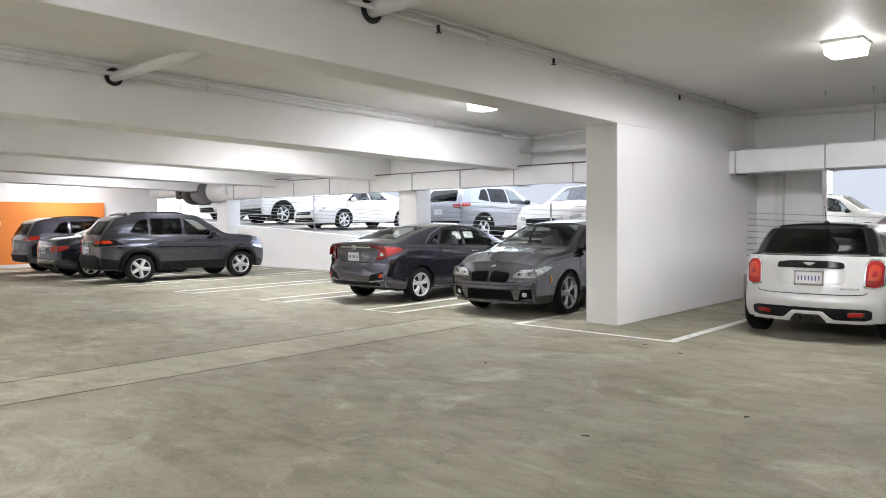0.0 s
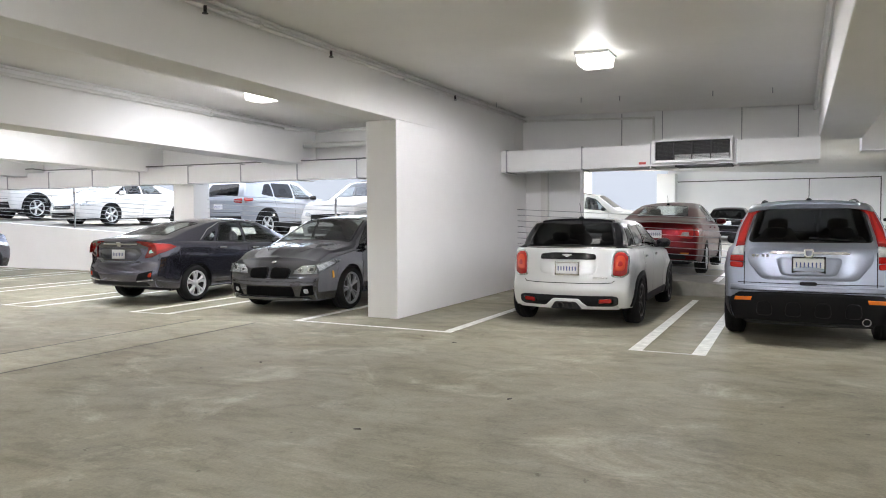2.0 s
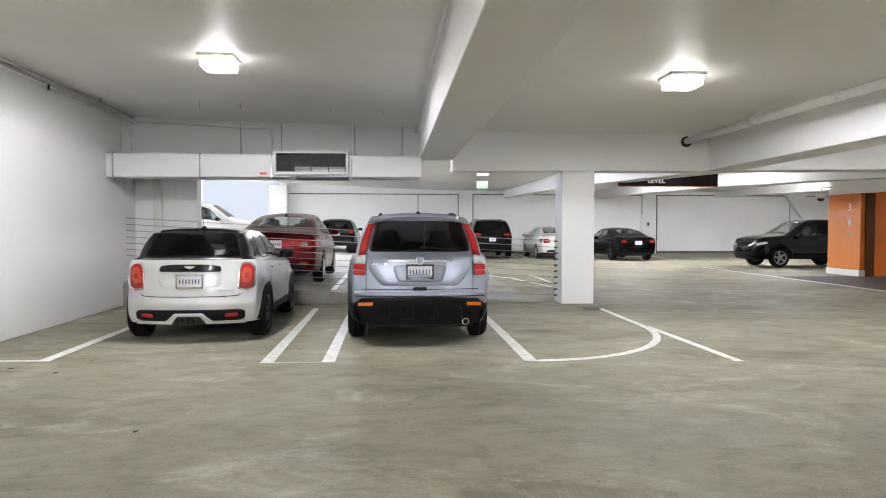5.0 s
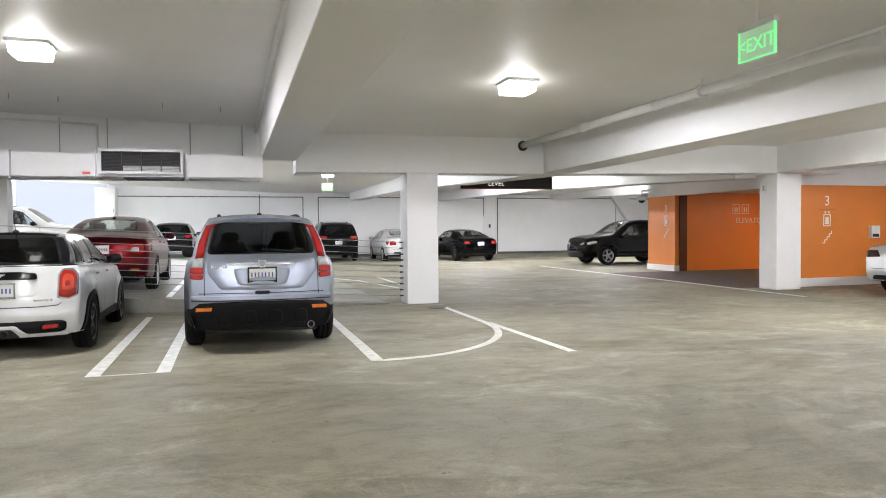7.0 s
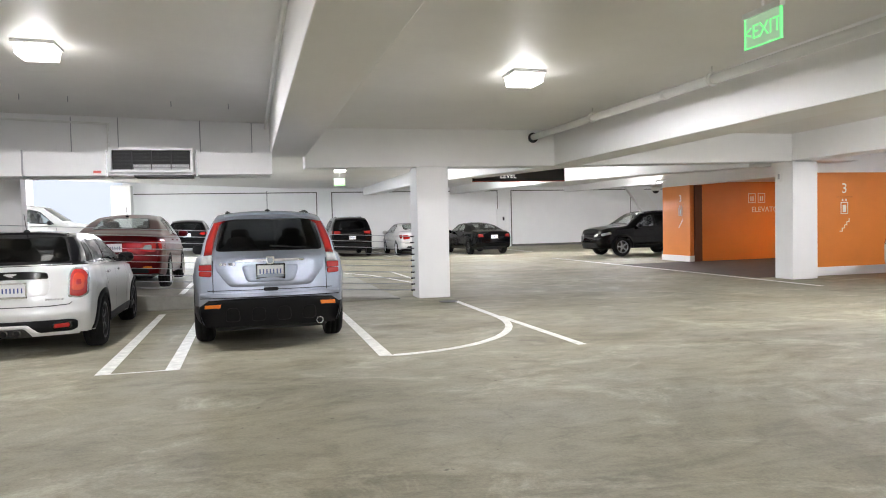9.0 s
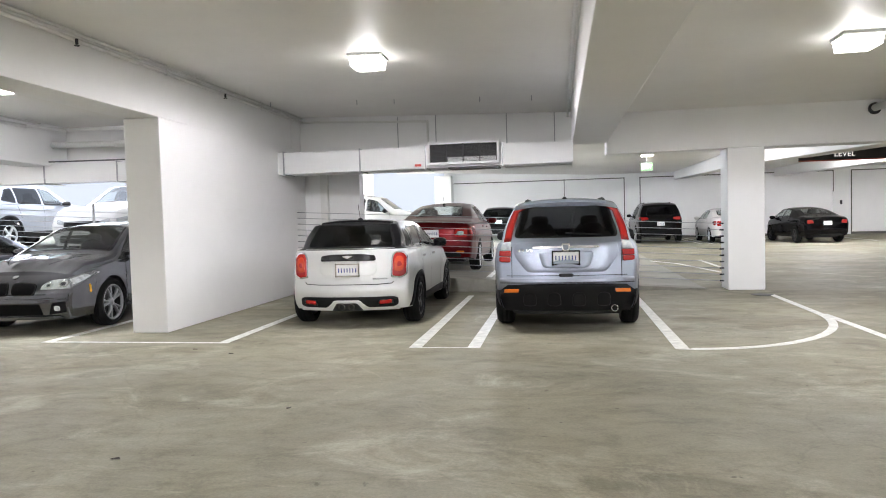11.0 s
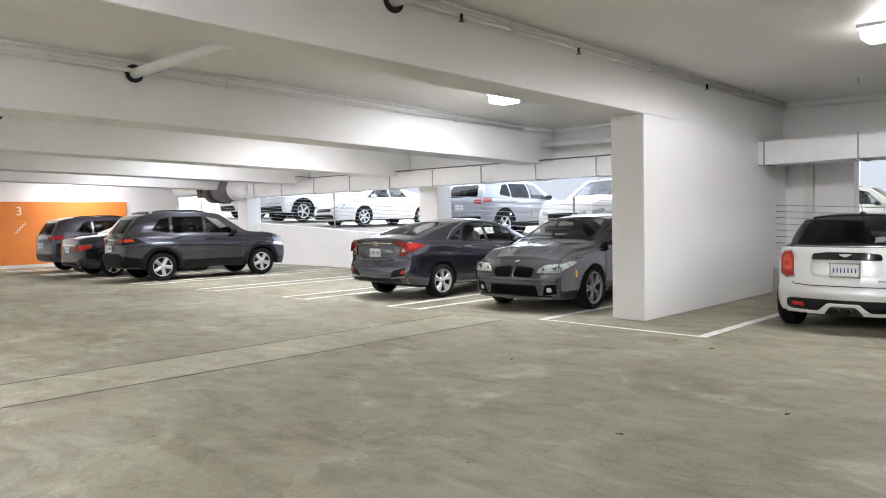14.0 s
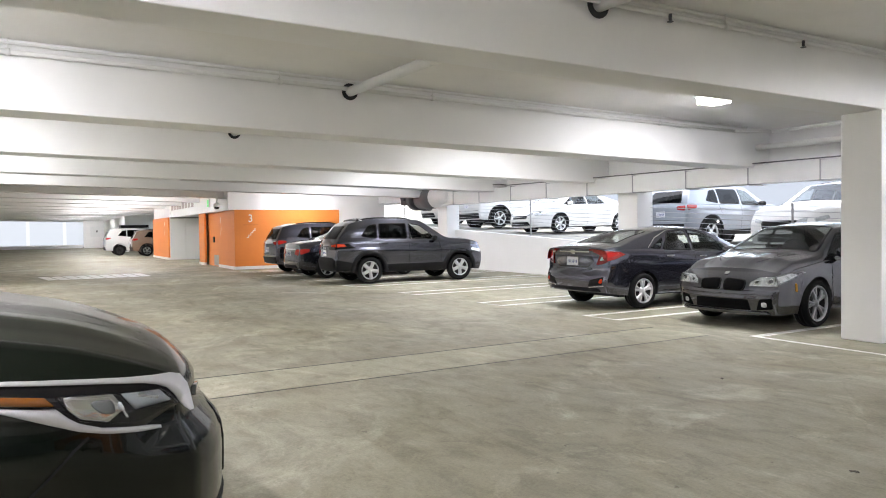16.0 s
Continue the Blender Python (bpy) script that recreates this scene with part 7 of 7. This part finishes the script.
for x0, x1, y in ((-28.67, -25.799, 6.011), (-32.166, -30.97, 5.873), (-45.598, -39.618, 5.616)):
    slab("wall_panel", x0, x1, y, y + 0.1, 0.12, 2.371, M_ORANGE, "orange painted wall panel of the stair tower", "wall panel")
    slab("baseboard", x0, x1, y - 0.02, y + 0.1, 0, 0.12, M_WHITE, "white base strip", "baseboard")
dl = thing("stair_door", "closed orange door with a steel kick plate", "door", "", (-29.82, 6.086, 0))
bm = bmesh.new()
box(bm, -1.25, 1.25, 0.0, 0.036, 0, 2.36)
part("door_frame", bm, M_ORANGE, dl)
bm = bmesh.new()
box(bm, 0.0, 1.2, -0.045, 0.0, 0.02, 2.3)
leaf = part("door_leaf", bm, M_ORANGE, dl)
bm = bmesh.new()
box(bm, 0.08, 1.15, -0.05, -0.045, 0.04, 0.5)
part("kick_plate", bm, M_STEEL, leaf, "steel kick plate")
bm = bmesh.new()
box(bm, 0.1, 0.28, -0.1, -0.045, 1.05, 1.3)
part("door_handle", bm, M_DARK, leaf, "dark door handle")
bm = bmesh.new()
box(bm, -0.04, 0.0, -0.03, 0.0, 0.0, 2.32)
part("door_edge", bm, M_DARK, dl)
dw = thing("lobby_door", "tall white double door of the stair lobby", "door", "", (-39.516, 6.517, 0))
for a, b in ((-0.8, -0.008), (0.008, 0.8)):
    bm = bmesh.new()
    box(bm, 0.0, 0.05, a, b, 0.02, 2.31)
    part("door_leaf", bm, M_DOORWHITE, dw)
bm = bmesh.new()
box(bm, 0.0, 0.07, -0.8, 0.8, 2.315, 2.365)
part("door_head", bm, M_DARK, dw)
ex = thing("exit_sign", "small green exit sign on the wall over the stair door", "exit sign", "exit signs", (-29.314, 5.726, 2.58))
bm = bmesh.new()
box(bm, -0.2, 0.2, 0.0, 0.05, 0.0, 0.36)
part("sign_box", bm, M_WHITE, ex)
bm = bmesh.new()
box(bm, -0.17, 0.17, -0.006, 0.0, 0.03, 0.33)
part("sign_face", bm, M_EXIT, ex, "lit green face")
fl = thing("wall_lettering", "faint grey lettering on the white wall over the doors", "wall sign", "", (-35.938, 5.777, 2.74))
M_FAINT = material("faint_grey_lettering", (0.5, 0.42, 0.4), 0.6)
for i in range(8):
    bm = bmesh.new()
    box(bm, -3.3 + i * 0.83, -2.72 + i * 0.83, -0.01, 0.006, 0.0, 0.42)
    part("letter_bar", bm, M_FAINT, fl)


def wall_number(at, turn, scale=1.0, lift=False):
    """The level number 3 with the stair pictogram under it, and the lift pictogram between them."""
    ob = thing("level_number", "white painted level number with pictograms on the orange wall", "wall sign", "level numbers", at, turn)
    text_mesh("3", 0.5 * scale, M_LETTER, "number", ob, pose(0, -0.004, 0, 90, 0, 0))
    z = -0.35 * scale
    bm = bmesh.new()
    box(bm, -0.35 * scale, 0.35 * scale, -0.006, 0.0, -0.15 * scale, -0.135 * scale)
    part("rule", bm, M_RULE, ob)
    if lift:
        bm = bmesh.new()
        for a, b, c, d in ((-0.16, 0.16, 0.0, 0.03), (-0.16, 0.16, -0.4, -0.37), (-0.16, -0.13, -0.4, 0.0), (0.13, 0.16, -0.4, 0.0), (-0.07, 0.07, -0.33, -0.07), (-0.1, -0.05, 0.06, 0.14), (0.05, 0.1, 0.06, 0.14)):
            box(bm, a * scale, b * scale, -0.006, 0.0, z + c * scale, z + d * scale)
        part("lift_pictogram", bm, M_LETTER, ob)
        z -= 0.62 * scale
    bm = bmesh.new()
    for i in range(4):
        x, zz = -0.2 + 0.1 * i, -0.4 + 0.11 * i
        box(bm, x * scale, (x + 0.12) * scale, -0.006, 0.0, z + zz * scale, z + (zz + 0.03) * scale)
        box(bm, (x + 0.09) * scale, (x + 0.12) * scale, -0.006, 0.0, z + zz * scale, z + (zz + 0.13) * scale)
    part("stair_pictogram", bm, M_LETTER, ob)


wall_number((-25.813, 6.655, 1.89), 90, 0.85)
wall_number((-28.21, 6.006, 1.89), 0, 0.7)
wall_number((-40.814, 5.611, 1.89), 0, 0.7)
cam_dome = thing("security_camera", "white dome camera on a bracket", "security camera", "security cameras", (-26.002, 5.643, 2.55))
bm = bmesh.new()
blob(bm, (0, -0.25, 0), (0.16, 0.16, 0.1), 2)
part("dome_housing", bm, M_DUCT, cam_dome, smooth=True)
bm = bmesh.new()
blob(bm, (0, -0.25, -0.07), (0.11, 0.11, 0.09), 2)
part("dome", bm, M_BLACK, cam_dome, smooth=True)
bm = bmesh.new()
tube(bm, (0, 0.25, 0.28), (0, -0.25, 0.28), 0.03, 8)
tube(bm, (0, -0.25, 0.28), (0, -0.25, 0.08), 0.03, 8)
part("bracket", bm, M_DUCT, cam_dome)
copy_thing(cam_dome, pose(16.4, 20.9, 2.42, 0, 0, -90))

# far end of the aisle: end walls and a glowing backdrop for daylight
slab("wall_end", -84, -83.8, 3.6, YB, 0, 3.9, M_WHITE, "white painted end wall of the aisle", "wall")
slab("wall_side", -84, -62, 5.6, 5.9, 0, 3.9, M_WHITE, "white painted side wall at the end of the aisle", "wall")
# brightness of the lit columns is put into these glowing bars
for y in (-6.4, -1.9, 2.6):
    slab("backdrop_strip", -111.4, -111.2, y - 0.22, y + 0.22, -4, 9, glow("glowing_bar", (0.95, 0.97, 1.0), 0.8), "glowing vertical bar on the pale backdrop beyond the open end", "backdrop")
slab("parapet", -86, -85.7, NEAR, 3.6, 0, 0.35, M_WHITE, "low white parapet at the open end", "parapet")
xb = thing("extinguisher_cabinet", "small white cabinet with a dark pull on the end wall", "cabinet", "", (-83.8, 4.75, 1.2))
bm = bmesh.new()
box(bm, -0.01, 0.16, -0.45, 0.45, 0, 1.15)
part("case", bm, M_DOORWHITE, xb)
bm = bmesh.new()
box(bm, 0.16, 0.19, 0.1, 0.22, 0.5, 0.72)
part("pull", bm, M_DARK, xb)
# slab glows in place of the daylight outside the open end
slab("backdrop", -112, -111.5, -40, 40, -4, 9, glow("bright_daylight_glow", (0.86, 0.91, 1.0), 0.72), "pale glowing slab for the daylight beyond the open end", "backdrop")

# ---- orange elevator lobby ----
slab("wall_panel", 16.5, 16.65, 19.5, 21.05, 0.19, 2.46, M_ORANGE, "orange painted wall panel of the elevator lobby", "wall panel")
slab("baseboard", 16.47, 16.66, 19.49, 21.07, 0, 0.19, M_WHITE, "white base block", "baseboard")
slab("wall_lobby_head", 16.5, 16.78, 13.45, 21.05, 2.46, 3.3, M_WHITE, "white painted wall over the lobby opening", "wall")
slab("wall_lobby_rear", 16.652, 30, 20.4, 21.05, 0, 3.3, M_WHITE, "white painted rear face of the lobby wall", "wall")
slab("wall_lobby_north", 16.652, 30, 19.6, 20.398, 0, 3.3, M_ORANGE, "orange painted lobby wall", "wall")
slab("wall_lobby_back", 22.0, 22.3, 13.45, 19.6, 0, 3.3, M_ORANGE, "orange painted rear wall of the elevator lobby", "wall")
slab("ceiling_lobby", 16.78, 22.0, 13.45, 19.6, 2.55, 2.7, M_WHITE, "white lobby ceiling", "ceiling")
slab("wall_lobby_south", 15.1, 30, 13.21, 13.45, 0.2, 2.4, M_ORANGE, "orange painted wall of the elevator lobby", "wall")
slab("baseboard", 15.1, 30, 13.18, 13.45, 0, 0.2, M_WHITE, "white base strip", "baseboard")
slab("wall_lobby_top", 15.1, 30, 13.23, 13.45, 2.4, 3.3, M_WHITE, "white painted wall above the orange lobby wall", "wall")
slab("lobby_mat", 14.1, 22.0, 13.4, 19.6, -0.05, 0.004, material("dark_mat", (0.09, 0.075, 0.065), 0.8, vary=0.2, scale=3), "dark brown floor of the elevator lobby", "floor")
# shade on the opening's orange reveal, put in as a brown strip
slab("reveal_strip", 16.66, 16.92, 19.45, 19.598, 0.0, 2.46, M_BROWN, "dark brown strip for the shaded reveal of the lobby opening", "door frame")
wall_number((16.495, 20.0, 1.95), -90, 0.62, True)
wall_number((16.36, 13.205, 1.92), 0, 0.66, True)
et = thing("elevator_lettering", "white painted elevator lettering and pictograms in the lobby", "wall sign", "", (19.2, 19.595, 1.56))
text_mesh("ELEVATOR", 0.25, M_LETTER, "lettering", et, pose(0.30, -0.004, 0, 90, 0, 0))
bm = bmesh.new()
for x0 in (-0.42, -0.05):
    for a, b, c, d in ((0, 0.28, 0.30, 0.32), (0, 0.28, 0.60, 0.62), (0, 0.02, 0.30, 0.62), (0.26, 0.28, 0.30, 0.62), (0.08, 0.12, 0.36, 0.52), (0.16, 0.20, 0.36, 0.52)):
        box(bm, x0 + a, x0 + b, -0.006, 0, c, d)
part("pictogram", bm, M_LETTER, et)
cr = thing("call_box", "grey wall-mounted call box on the orange wall", "call box", "", (17.75, 13.205, 1.13))
bm = bmesh.new()
box(bm, -0.13, 0.13, -0.09, 0, 0, 0.3)
part("case", bm, M_DUCT, cr)
bm = bmesh.new()
box(bm, -0.09, 0.09, -0.095, -0.09, 0.03, 0.1)
part("keypad", bm, M_DARK, cr)
lob = thing("lobby_light", "small recessed warm ceiling light in the lobby", "ceiling light", "", (20.2, 16.5, 2.55))
bm = bmesh.new()
tube(bm, (0, 0, -0.02), (0, 0, 0.0), 0.22, 20)
part("lens", bm, glow("warm_lens", (1.0, 0.8, 0.55), 160.0), lob)

# ---- far bay ----
for x0, x1 in ((-2.7, 6.32), (7.18, 16.51), (17.41, 25.0), (25.8, 34)):
    slab("wall_far_panel", x0, x1, FAR - 0.06, FAR, 0.12, 3.17, M_WHITE, "white painted recessed panel of the far wall", "wall panel", 0.01)
    # dark strips paint in the shadow line round each panel
    for a, b, c, d in ((x0 - 0.05, x1 + 0.05, 3.172, 3.22), (x0 - 0.05, x0 - 0.002, 0.0, 3.17), (x1 + 0.002, x1 + 0.05, 0.0, 3.17), (x0, x1, 0.0, 0.118)):
        slab("reveal_shade_strip", a, b, FAR - 0.03, FAR + 0.001, c, d, M_SEAL_SHADE, "dark strip in place of the shadow line round a wall panel", "trim")
slab("column", -3.6, -2.7, FAR - 0.9, FAR, 0, 3.6, M_WHITE, "white painted column at the far wall", "column", 0.02)
slab("column", -9.0, -7.2, FAR - 0.6, FAR, 0, 4.2, M_WHITE, "white painted pier at the far opening", "column", 0.02)
bm = bmesh.new()
prism(bm, [(24.5, 3.4), (25.6, 3.4), (28.2, 0), (27.1, 0)], 'y', FAR - 0.35, FAR - 0.07)
structure("brace", bm, M_CEIL, "grey-white slanting concrete brace at the far wall", "brace")
for x, z in ((9.15, 2.53), (14.05, 2.53), (21, 2.6)):
    bm = bmesh.new()
    prism(bm, [(YC + 0.01, z), (25, z + 0.35), (FAR, z + 0.5), (FAR, 3.6), (YC + 0.01, 3.6)], 'x', x - 0.3, x + 0.3)
    structure("beam_far", bm, M_WHITE, "deep white painted beam of the far bay", "beam", 0.012)
eb = thing("electrical_box", "white wall-mounted box with a dark handle on the far wall", "electrical box", "", (16.75, FAR - 0.01, 0.95))
bm = bmesh.new()
box(bm, -0.28, 0.28, -0.14, 0, 0, 1.2)
part("case", bm, M_DUCT, eb)
bm = bmesh.new()
box(bm, 0.05, 0.15, -0.17, -0.14, 0.55, 0.75)
part("handle", bm, M_DARK, eb)
# piers of the ramp bay next to the fin wall
slab("column", -1.76, -1.62, 13.34, 13.47, 0.3, 3.4, M_PIPE, "slim grey pipe casing beside the ramp", "column")
slab("wall_ramp_pier", -3.2, -0.98, 13.48, 13.8, 0.3, 4.2, M_WHITE, "white painted pier wall beside the ramp", "wall")
